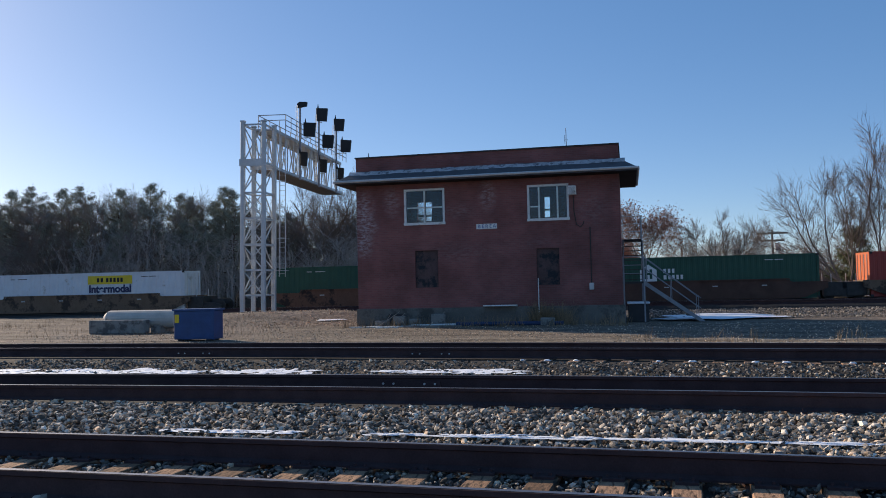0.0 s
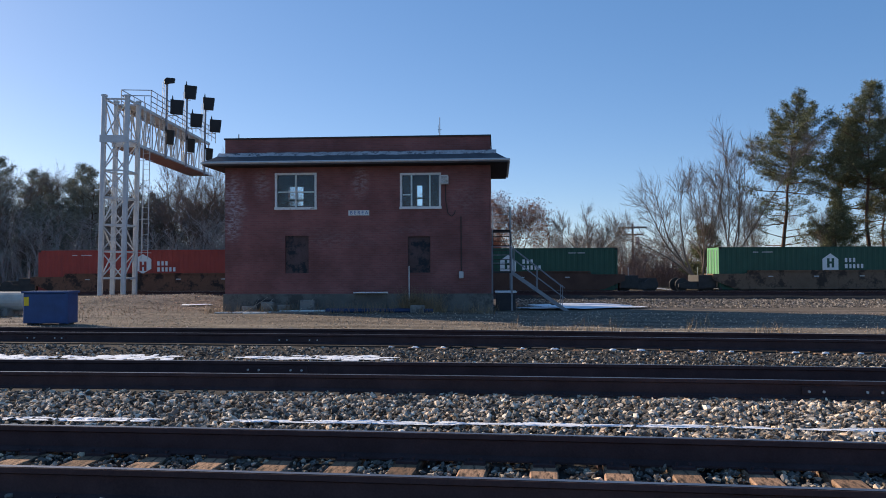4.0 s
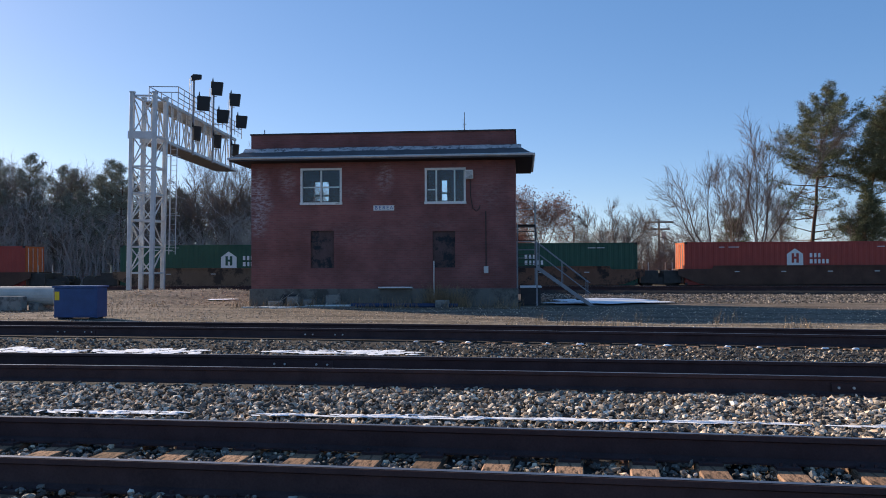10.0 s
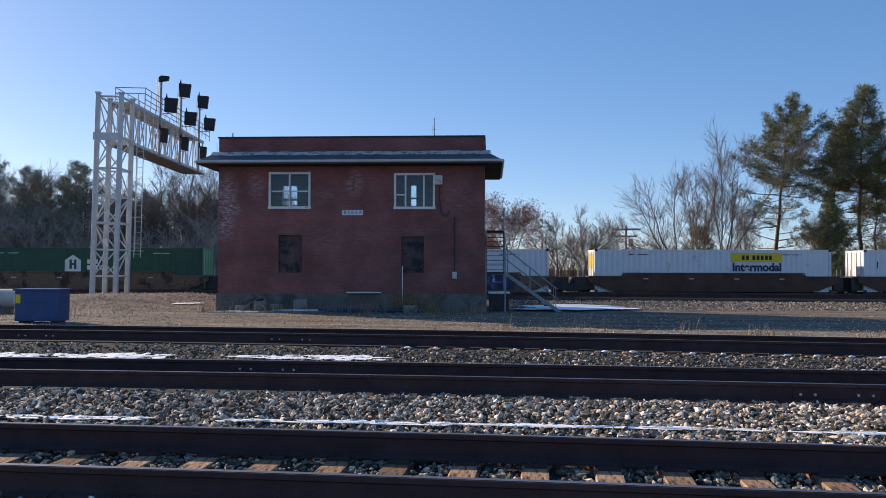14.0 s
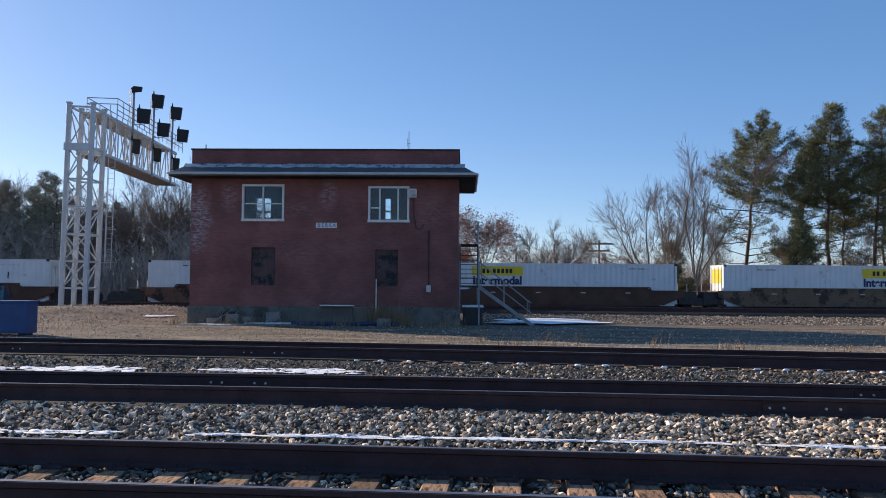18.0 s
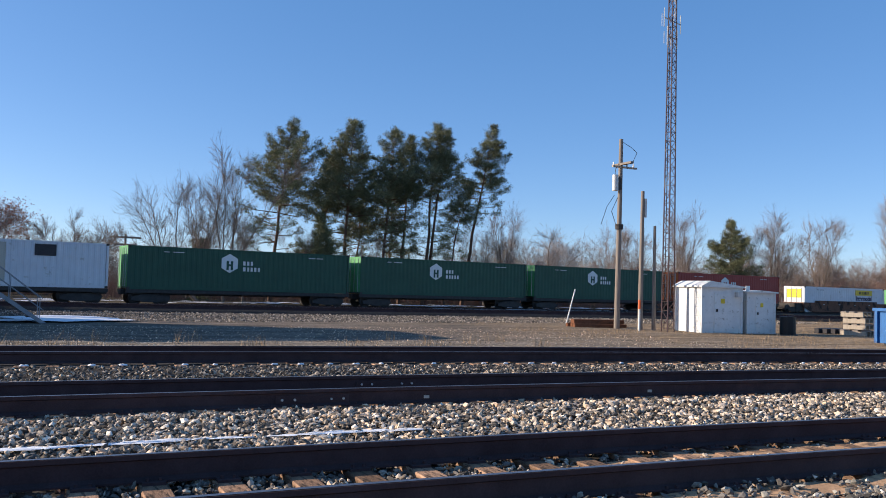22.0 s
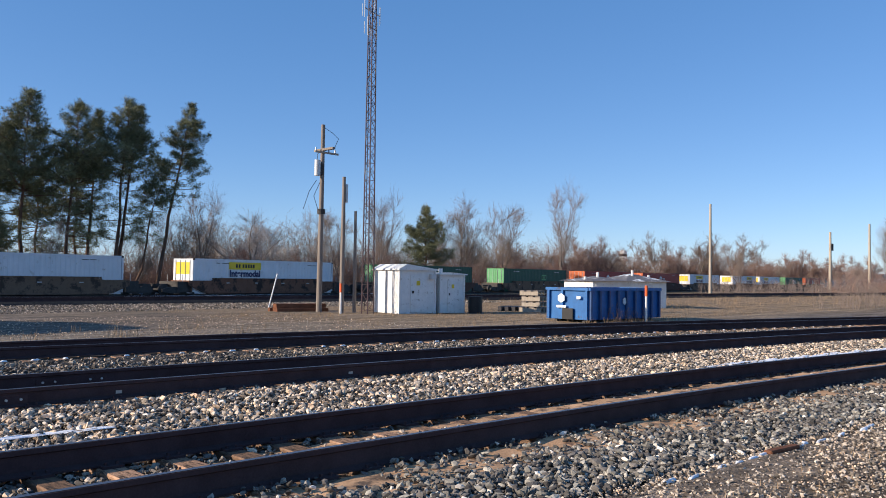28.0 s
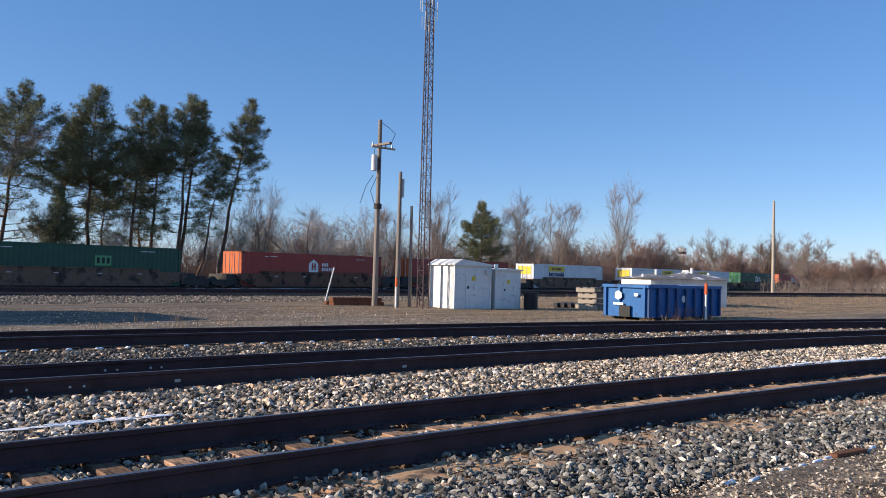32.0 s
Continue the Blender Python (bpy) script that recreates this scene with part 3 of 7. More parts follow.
# ---- loose ballast stones ----
def stones(name, label, n, x0, x1, lo, hi, z, size, material, seed, tris=20, skip=None, dip=0.0, flat=0.75):
    """Broken stones lying at random between lo and hi; dip lowers the heap towards its edges."""
    rs = np.random.RandomState(seed)
    g = (1 + 5 ** 0.5) / 2
    if tris == 20:
        tv = np.array([(-1, g, 0), (1, g, 0), (-1, -g, 0), (1, -g, 0), (0, -1, g), (0, 1, g), (0, -1, -g), (0, 1, -g), (g, 0, -1), (g, 0, 1), (-g, 0, -1), (-g, 0, 1)]) / (1 + g * g) ** 0.5
        tf = np.array([(0, 11, 5), (0, 5, 1), (0, 1, 7), (0, 7, 10), (0, 10, 11), (1, 5, 9), (5, 11, 4), (11, 10, 2), (10, 7, 6), (7, 1, 8), (3, 9, 4), (3, 4, 2), (3, 2, 6), (3, 6, 8), (3, 8, 9), (4, 9, 5), (2, 4, 11), (6, 2, 10), (8, 6, 7), (9, 8, 1)])
    else:
        tv = np.array([(1, 0, 0), (-1, 0, 0), (0, 1, 0), (0, -1, 0), (0, 0, 1), (0, 0, -1)], float)
        tf = np.array([(0, 2, 4), (2, 1, 4), (1, 3, 4), (3, 0, 4), (2, 0, 5), (1, 2, 5), (3, 1, 5), (0, 3, 5)])
    x = rs.uniform(x0, x1, n)
    u = rs.uniform(0, 1, n)
    a = np.array([lo(v) for v in x])
    b = np.array([hi(v) for v in x])
    y = a + (b - a) * u
    r = size * (0.5 + 0.9 * rs.uniform(0, 1, n) ** 1.6)
    drop = dip * np.clip(1 - np.minimum(y - a, b - y) / 0.55, 0, 1)
    if skip is not None:
        keep = ~skip(x, y)
        x, y, r, drop = x[keep], y[keep], r[keep], drop[keep]
        n = len(x)
    # each stone is stretched, turned about the vertical and tipped
    q = rs.normal(size=(n, 3, 3)) * np.array([1, 1, 1 - flat])
    q[:, 2] = np.array([0, 0, 1.0]) + rs.normal(size=(n, 3)) * 0.45
    q2 = q[:, 2] / np.linalg.norm(q[:, 2], axis=1, keepdims=True)
    q0 = q[:, 0] - (q[:, 0] * q2).sum(1, keepdims=True) * q2
    q0 /= np.linalg.norm(q0, axis=1, keepdims=True)
    q1 = np.cross(q2, q0)
    R = np.stack([q0, q1, q2], 1)
    sc = np.stack([rs.uniform(0.9, 1.5, n), rs.uniform(0.65, 1.05, n), rs.uniform(0.45, 0.85, n)], 1)[:, None, :]
    jit = rs.uniform(0.55, 1.30, (n, len(tv), 1))
    v = np.einsum("nvk,nkj->nvj", tv[None] * sc * jit, R) * r[:, None, None]
    rise = np.array([hill(p, q) for p, q in zip(x, y)])
    v += np.stack([x, y, z + rise - drop + rs.uniform(0.0, 0.06, n) * min(1.0, size / 0.03)], 1)[:, None, :]
    f = (tf[None] + (np.arange(n) * len(tv))[:, None, None]).reshape(-1, 3)
    ob = new(name, raw_mesh("stones", v.reshape(-1, 3), f, material))
    tagged(ob, label, "ballast", kind="stuff")


Y1, Y2, Y3 = (lambda x: track_y("near", x)), (lambda x: track_y("middle", x)), (lambda x: track_y("far", x))
STONE_MIX = ((STONE, 0.40), (STONETAN, 0.22), (STONEDARK, 0.31), (STONEPALE, 0.07))


def on_tie(start):
    """True over the ties of a track whose first tie lies at start."""
    return lambda x, y: np.abs(((x - start) % 0.56) - 0.28) > 0.15


for k, (sm_, fr) in enumerate(STONE_MIX):
    stones("ballast_stones", "loose angular tan and pale ballast between two tracks", int(32000 * fr), 1, 27, lambda x: Y1(x) + 0.85, lambda x: Y2(x) - 1.0, 0.10, 0.037, sm_, 10 + k, dip=0.035)
    stones("ballast_stones", "older grey ballast between two tracks", int(16000 * (0.46, 0.09, 0.37, 0.08)[k]), -10, 3, lambda x: Y1(x) + 0.85, lambda x: Y2(x) - 1.0, 0.10, 0.035, sm_, 14 + k, dip=0.035)
    for n_, xa, xb in ((8500, -8, 4), (8500, 4, 27)):
        stones("ballast_stones", "loose angular ballast between the rails and ties", int(n_ * fr), xa, xb, lambda x: Y1(x) - 0.72, lambda x: Y1(x) + 0.72, 0.062, 0.026, (STONE, STONEDARK, STONEDARK, STONETAN)[k], 20 + k, skip=on_tie(-9.1))
    stones("ballast_stones", "ballast lying between the tie ends", int(5000 * fr), -10, 27, lambda x: Y2(x) - 1.15, lambda x: Y2(x) - 0.82, 0.075, 0.034, sm_, 24 + k, skip=on_tie(-14.0), tris=8)
    stones("ballast_stones", "small ballast beyond the second track", int(22000 * fr), -16, 34, lambda x: Y2(x) + 0.8, lambda x: Y3(x) - 1.18, 0.085, 0.040, (STONEDARK, STONE, STONEDARK, STONETAN)[k], 40 + k, tris=8, dip=0.03)
    stones("ballast_stones", "small ballast beyond the third track", int(5000 * fr), -22, 34, lambda x: Y3(x) + 0.85, lambda x: Y3(x) + 2.0, 0.07, 0.03, sm_, 50 + k, tris=8)
for k, (sm_, fr) in enumerate(((STONE, 0.44), (STONEDARK, 0.54), (STONEPALE, 0.02))):
    stones("ballast_stones", "grey ballast shoulder in front of the first track", int(40000 * fr), -10, 27, lambda x: Y1(x) - 2.55, lambda x: Y1(x) - 1.32, 0.095, 0.033, (MAT_SHOULDER, STONEDARK, STONEPALE)[k], 30 + 5 * k, dip=0.02)
    stones("ballast_stones", "stones strewn over the tie ends of the first track", int(5200 * fr), -10, 27, lambda x: Y1(x) - 1.5, lambda x: Y1(x) - 0.84, 0.11, 0.03, (MAT_SHOULDER, STONEDARK, STONEPALE)[k], 90 + k, skip=lambda x, y: np.sin(x * 3.1) + np.sin(x * 7.3 + 1) > 0.7)
stones("ballast_stones", "thin scatter of fine stones along the path", 16000, -8, 26, lambda x: Y1(x) - 5.0, lambda x: Y1(x) - 2.5, 0.09, 0.017, STONEDARK, 31, tris=8)
stones("ballast_stones", "fine grey gravel along the path", 36000, -7, 22, lambda x: Y1(x) - 5.0, lambda x: Y1(x) - 2.45, 0.092, 0.02, STONE, 33, tris=8)
stones("ballast_stones", "fine brown grit along the path", 16000, -8, 26, lambda x: Y1(x) - 5.0, lambda x: Y1(x) - 2.6, 0.09, 0.016, STONETAN, 32, tris=8)


for k, (sm_, fr) in enumerate(((STONE, 0.5), (STONETAN, 0.5))):
    stones("yard_gravel", "fine loose gravel and grit before the tower", int(17000 * fr), -24, 22, lambda x: Y3(x) + 1.9, lambda x: 27.0, -0.01, 0.021, sm_, 60 + k, tris=8)
    stones("yard_gravel", "coarse gravel along the freight line", int(20000 * fr), -3, 50, lambda x: 30.0 + 0.1 * x, lambda x: siding_y(x) - 1.2, -0.01, 0.045, (STONE, STONEDARK)[k], 68 + k, tris=8)
    stones("yard_gravel", "fine gravel on the mound beside the tower", int(5000 * fr), -26, -13.5, lambda x: 27.0, lambda x: 36.0, -0.005, 0.03, sm_, 64 + k, tris=8)


def snow_bits(name, label, spots, seed, z, parent=None, ragged=0):
    """Flat ragged lumps of old snow; ragged breaks each into that many crumbs."""
    rnd = random.Random(seed)
    if ragged:
        spots = [(x + rnd.uniform(-rx, rx), y + rnd.uniform(-ry, ry), rx * rnd.uniform(0.15, 0.6), ry * rnd.uniform(0.25, 0.75)) for x, y, rx, ry in spots for _ in range(ragged)]
    bm = B()
    z0 = z
    for x, y, rx, ry in spots:
        n = 14 if not ragged else 10
        ring = [bm.verts.new((x + rx * math.cos(2 * math.pi * i / n) * rnd.uniform(0.7, 1.1), y + ry * math.sin(2 * math.pi * i / n) * rnd.uniform(0.6, 1.15), z0 - (0.016 if ragged else 0.03))) for i in range(n)]
        z = z0 + rnd.uniform(-0.02, 0.0) if ragged else z0
        inner = [bm.verts.new((x + (v.co.x - x) * 0.7, y + (v.co.y - y) * 0.7, z + rnd.uniform(-0.012, 0.0))) for v in ring]
        for i in range(n):
            bm.faces.new((ring[i], ring[(i + 1) % n], inner[(i + 1) % n], inner[i]))
        bm.faces.new(inner)
    return tagged(part(name, bm, SNOW, parent, smooth=True), label, "snow", kind="stuff")


rnd = random.Random(77)
spots = []
x = -5.6
while x < 4.0:
    w = rnd.uniform(0.25, 0.7)
    if rnd.random() < (0.97 if -2.5 < x < 2.5 else 0.7):
        spots.append((x + w / 2, Y1(x) + 2.2 + 0.03 * min(x, 3.0) - 0.16 * max(0.0, x - 3.0) + rnd.uniform(-0.03, 0.03), w * 0.8, rnd.uniform(0.045, 0.085)))
    x += w
snow_bits("snow_strip", "thin broken strip of snow on the ballast", spots, 5, 0.188, ragged=14)
spots = []
for a, b in ((-14.0, -9.5), (-9.0, -7.2), (-5.7, -4.5), (-4.0, -3.55)):
    x = a
    while x < b:
        w = rnd.uniform(0.3, 0.7)
        spots.append((x + w / 2, Y2(x) + 3.0 + rnd.uniform(-0.25, 0.25), w * 0.6, rnd.uniform(0.15, 0.5) if b < -6 else rnd.uniform(0.12, 0.35)))
        x += w * 0.8
snow_bits("snow_strip", "ragged snow bank along the second track", spots, 6, 0.168, ragged=16)
spots = [(x + rnd.uniform(-0.05, 0.05), Y3(x) - 1.22, rnd.uniform(0.05, 0.1), rnd.uniform(0.018, 0.04)) for x in [i * 0.56 - 22.0 for i in range(120)] if rnd.random() < (0.7 if x > -4 else 0.0)]
snow_bits("snow_on_ties", "thin snow lying on the tie ends", spots, 7, 0.158)
snow_bits("snow_patch", "bright snow patch beside the stair", [(0.6, 30.2, 2.0, 1.5), (2.0, 30.4, 1.5, 0.9), (-0.6, 29.4, 1.2, 1.0), (-0.2, 32.0, 1.4, 1.2), (2.9, 30.3, 0.8, 0.4), (0.8, 32.6, 1.9, 1.5), (2.2, 31.6, 1.2, 0.9)], 8, 0.10)
snow_bits("snow_patch", "small snow patch on the gravel mound", [(-16.6, 30.0, 0.6, 0.5), (-16.2, 30.3, 0.5, 0.35)], 9, 0.18)
snow_bits("snow_line", "snow left along the freight line", [(x, train_y(x) - 2.6 + rnd.uniform(-0.3, 0.3), rnd.uniform(0.5, 1.4), rnd.uniform(0.15, 0.4)) for x in [i * 2.4 - 20 for i in range(36)] if rnd.random() < 0.65], 11, 0.17, ragged=6)
snow_bits("snow_line", "thin snow along the far end of the ballast", [(x, Y1(x) + 1.88 + rnd.uniform(-0.06, 0.06), rnd.uniform(0.3, 0.8), rnd.uniform(0.06, 0.14)) for x in [15.5 + i * 0.5 for i in range(28)]], 12, 0.19, ragged=10)
snow_bits("snow_line", "thin snow along the edge of the path", [(x, Y1(x) - 2.75 + rnd.uniform(-0.05, 0.05), rnd.uniform(0.08, 0.2), rnd.uniform(0.016, 0.034)) for x in [6.4 + i * 0.28 for i in range(24)] if rnd.random() < 0.6], 13, 0.138)

snow_bits("snow_patch", "snow lying under the trees beyond the freight line", [(x + rnd.uniform(-1, 1), train_y(x) + rnd.uniform(6.0, 12.0), rnd.uniform(0.8, 2.6), rnd.uniform(0.4, 1.4)) for x in [i * 1.3 - 24 for i in range(62)]], 14, 0.12, ragged=4)


# ---- the brick interlocking tower ----
TW, TD, TH = 10.98, 5.0, 7.12
tower = thing("railway_tower", pose(-13.75, 27.0, 0, 0, 0, 4.23), "two-storey red brick railway tower with a hipped eave under its parapet", "building")


def wall_with(bm, x0, x1, z0, z1, y0, y1, holes):
    """A wall along x with openings cut through; holes as x0, x1, z0, z1."""
    xs = sorted({x0, x1, *[h[0] for h in holes], *[h[1] for h in holes]})
    zs = sorted({z0, z1, *[h[2] for h in holes], *[h[3] for h in holes]})
    for i in range(len(xs) - 1):
        for j in range(len(zs) - 1):
            cx, cz = (xs[i] + xs[i + 1]) / 2, (zs[j] + zs[j + 1]) / 2
            if not any(h[0] < cx < h[1] and h[2] < cz < h[3] for h in holes):
                box(bm, xs[i], xs[i + 1], y0, y1, zs[j], zs[j + 1])
    bmesh.ops.remove_doubles(bm, verts=bm.verts[:], dist=0.0005)
    inner = [f for f in bm.faces if any(g is not f and set(g.verts) == set(f.verts) for e in f.edges for g in e.link_faces)]
    bmesh.ops.delete(bm, geom=inner, context="FACES_ONLY")
    return bm


W1 = (2.13, 3.81, 4.24, 5.68)
W2 = (7.32, 8.94, 4.22, 5.62)
D1 = (2.52, 3.50, 1.57, 3.12)
D2 = (7.60, 8.52, 1.57, 3.06)
part("front_wall", wall_with(B(), 0, TW, 0.72, TH, 0, 0.3, [W1, W2, D1, D2]), BRICK, tower, "red brick wall with lime-pale blooms")
part("rear_wall", wall_with(B(), 0, TW, 0.72, TH, TD - 0.3, TD, [(1.48, 2.2, 4.7, 5.62), (7.53, 7.79, 4.66, 5.62)]), BRICK, tower)
part("side_wall", box(B(), 0, 0.3, 0.3, TD - 0.3, 0.72, TH), BRICK, tower)
part("side_wall", box(B(), TW - 0.3, TW, 0.3, TD - 0.3, 0.72, TH), BRICK, tower)
part("foundation", box(B(), -0.07, TW + 0.07, -0.07, TD + 0.07, -0.1, 0.72), FOUND, tower, "stained grey concrete foundation", bevel=0.02)
part("upper_floor", box(B(), 0.3, TW - 0.3, 0.3, TD - 0.3, 3.3, 3.5), CONCRETE, tower)
part("flat_roof", box(B(), 0.3, TW - 0.3, 0.3, TD - 0.3, 6.5, 6.7), SHINGLE, tower)
part("parapet_coping", wall_with(B(), -0.04, TW + 0.04, TH, TH + 0.06, -0.04, 0.34, []), DARKSTEEL, tower, "thin dark coping")
part("parapet_coping", box(B(), -0.04, 0.34, 0.34, TD, TH, TH + 0.06), DARKSTEEL, tower)
part("parapet_coping", box(B(), TW - 0.34, TW + 0.04, 0.34, TD, TH, TH + 0.06), DARKSTEEL, tower)


def eave():
    """A shallow hipped roof round the four walls, with a fascia and soffit."""
    o, zt, ze = 0.70, 6.56, 6.10
    bm = B()
    inn = [(-0.004, -0.004), (TW + 0.004, -0.004), (TW + 0.004, TD + 0.004), (-0.004, TD + 0.004)]
    out = [(-o, -o), (TW + o, -o), (TW + o, TD + o), (-o, TD + o)]
    a = [bm.verts.new((*p, zt)) for p in inn]
    b = [bm.verts.new((*p, ze)) for p in out]
    c = [bm.verts.new((*p, ze - 0.13)) for p in out]
    for i in range(4):
        j = (i + 1) % 4
        bm.faces.new((a[i], b[i], b[j], a[j]))
        bm.faces.new((b[i], c[i], c[j], b[j]))
    ev = part("eave_roof", bm, SHINGLE, tower, "slate-dark hipped eave")
    bm = B()
    c = [bm.verts.new((*p, ze - 0.135)) for p in out]
    d = [bm.verts.new((*p, ze - 0.16)) for p in inn]
    for i in range(4):
        j = (i + 1) % 4
        bm.faces.new((c[i], d[i], d[j], c[j]))
    part("soffit", bm, SOFFIT, ev, "dark boarded soffit")
    bm = B()
    for x0, x1, y in ((-o, TW + o, -o - 0.05), (-o, TW + o, TD + o + 0.05)):
        rod(bm, (x0, y, ze - 0.03), (x1, y, ze - 0.03), 0.055, n=6)
    for x in (-o - 0.05, TW + o + 0.05):
        rod(bm, (x, -o, ze - 0.03), (x, TD + o, ze - 0.03), 0.055, n=6)
    part("gutter", bm, GALV, ev, "grey metal gutter")
    # old snow lying along the upper half of the slope, ragged at both edges
    bm = B()
    n = 150
    rows = []
    for i in range(n + 1):
        x = -0.25 + (TW + 0.5) * i / n
        low = 0.40 + 0.10 * noise.noise(Vector((x * 0.7, 1, 0))) + 0.05 * noise.noise(Vector((x * 3.1, 2, 0)))
        top = max(0.02, 0.05 + 0.10 * noise.noise(Vector((x * 1.3, 5, 0))) + 0.05 * noise.noise(Vector((x * 5.0, 8, 0))))
        ring = []
        for f, up in ((top, 0.004), (top + 0.05, 0.035), (low - 0.05, 0.03), (low, 0.004)):
            ring.append(bm.verts.new((x, -0.004 - o * f, zt - (zt - ze) * f + up)))
        rows.append(ring)
    for r0, r1 in zip(rows, rows[1:]):
        for k in range(3):
            bm.faces.new((r0[k], r0[k + 1], r1[k + 1], r1[k]))
    # greyer than the old snow elsewhere, with dark spots
    tagged(part("snow_on_eave", bm, mat("thin_grey_snow", (0.46, 0.45, 0.46), 0.8, vary=0.35, scale=2.5, fine=14, spots=((0.13, 0.13, 0.14), 0.3, 5.0)), ev), "thin snow against the parapet", kind="stuff")


eave()


def window(root, w, cols, y=0.10):
    x0, x1, z0, z1 = w
    win = part("window_frame", B(), WHITE, root, "white-painted window frame")
    bm = B()
    t = 0.055
    box(bm, x0 - 0.03, x1 + 0.03, -0.035, y, z1 - t, z1 + 0.03)
    box(bm, x0 - 0.05, x1 + 0.05, -0.06, y, z0 - 0.05, z0 + t)
    box(bm, x0 - 0.03, x0 + t, -0.035, y, z0 + t, z1 - t)
    box(bm, x1 - t, x1 + 0.03, -0.035, y, z0 + t, z1 - t)
    me = mesh_of(bm, WHITE)
    win.data = me
    xs = [x0 + t] + cols + [x1 - t]
    for i in range(len(xs) - 1):
        bm = B()
        box(bm, xs[i] + 0.01, xs[i + 1] - 0.01, 0.05, 0.06, z0 + t, z1 - t)
        p = part("pane", bm, GLASS, win, "clear window pane")
        p.visible_shadow = False
    for c in cols:
        part("mullion", box(B(), c - 0.03, c + 0.03, -0.02, y - 0.01, z0 + t, z1 - t), WHITE, win)
    return win


w = window(tower, W1, [2.97])
zm = 4.92
part("sash_bar", box(B(), W1[0] + 0.09, 2.92, -0.015, 0.09, zm - 0.025, zm + 0.025), WHITE, w)
part("sash_bar", box(B(), 3.02, W1[1] - 0.09, -0.015, 0.09, zm - 0.025, zm + 0.025), WHITE, w)
w = window(tower, W2, [7.76, 8.51])
part("sash_bar", box(B(), W2[0] + 0.09, 7.71, -0.015, 0.09, 4.74, 4.79), WHITE, w)
part("window_sash", box(B(), 1.80, 1.88, TD - 0.2, TD - 0.1, 4.7, 5.62), WHITE, tower)
part("window_sash", box(B(), 1.48, 2.2, TD - 0.19, TD - 0.11, 4.92, 5.02), WHITE, tower)
part("window_sash", box(B(), 7.53, 7.79, TD - 0.19, TD - 0.11, 4.98, 5.06), WHITE, tower)
OLDBOARD = mat("weathered_window_board", (0.11, 0.072, 0.07), 0.8, vary=0.35, scale=1.5, spots=((0.03, 0.035, 0.04), 0.3, 2.0))
for d in (D1, D2):
    bd = part("window_board", box(B(), d[0] + 0.004, d[1] - 0.004, 0.09, 0.13, d[2] + 0.004, d[3] - 0.004), OLDBOARD, tower, "dark board filling a disused window")

# sign with the place's name in blue letters on white squares, the first square blank
sg = part("name_sign", box(B(), 5.16, 6.02, -0.03, -0.004, 3.93, 4.14), WHITE, tower, "white name sign with blue letters")
for i, ch in enumerate("BEREA"):
    o = part("letter", text_mesh(ch, 0.21, SIGNBLUE), None, sg, at=pose(5.28 + i * 0.158, -0.034, 4.035, 90, 0, 0))

# window air conditioner, cable and conduit
ac = part("air_conditioner", box(B(), 8.96, 9.28, -0.34, 0.0, 5.16, 5.52), WHITE, tower, "pale air conditioner box on the wall", bevel=0.02)
bm = B()
for i in range(8):
    rod(bm, (9.0, -0.345, 5.2 + i * 0.036), (9.24, -0.345, 5.2 + i * 0.036), 0.006, n=4)
part("grille", bm, DARKSTEEL, ac)
bm = B()
pts = [(9.15, -0.05, 5.16), (9.16, -0.05, 4.5), (9.25, -0.05, 3.98), (9.4, -0.05, 3.86), (9.52, -0.05, 3.98), (9.55, -0.05, 4.1)]
for a, b in zip(pts, pts[1:]):
    rod(bm, a, b, 0.018, n=5)
part("cable", bm, DARKSTEEL, tower, "sagging dark cable")
bm = B()
rod(bm, (9.78, -0.05, 1.62), (9.78, -0.05, 3.85), 0.022, n=8)
part("conduit", bm, DARKSTEEL, tower, "grey metal conduit")
part("meter_box", box(B(), 9.69, 9.87, -0.14, 0.0, 1.34, 1.62), GALV, tower, "small grey meter box", bevel=0.015)
bm = B()
rod(bm, (7.66, -0.12, 0.1), (7.66, -0.12, 1.85), 0.02, n=8)
part("stand_pipe", bm, WHITE, tower, "white stand pipe")
for x0, x1, z0, z1 in ((1.35, 1.98, 0.08, 0.5), (5.4, 6.7, 0.06, 0.74), (7.95, 9.05, 0.05, 0.62)):
    bm = B()
    box(bm, x0, x1, -0.12, -0.075, z0, z1)
    part("cellar_hatch", bm, BOARD if x0 < 2 else FOUND, tower, "low cellar hatch in the foundation", bevel=0.01)
part("vent_pipe", rod(B(), (0.42, 0.5, 7.0), (0.42, 0.5, 7.42), 0.03, n=6), GALV, tower)
bm = B()
rod(bm, (8.9, 0.5, 6.7), (8.9, 0.5, 8.0), 0.022, 0.012, n=6)
rod(bm, (8.82, 0.5, 7.5), (8.98, 0.5, 7.5), 0.008, n=4)
rod(bm, (8.84, 0.5, 7.35), (8.84, 0.5, 7.7), 0.008, n=4)
part("antenna", bm, DARKSTEEL, tower, "thin whip antenna")

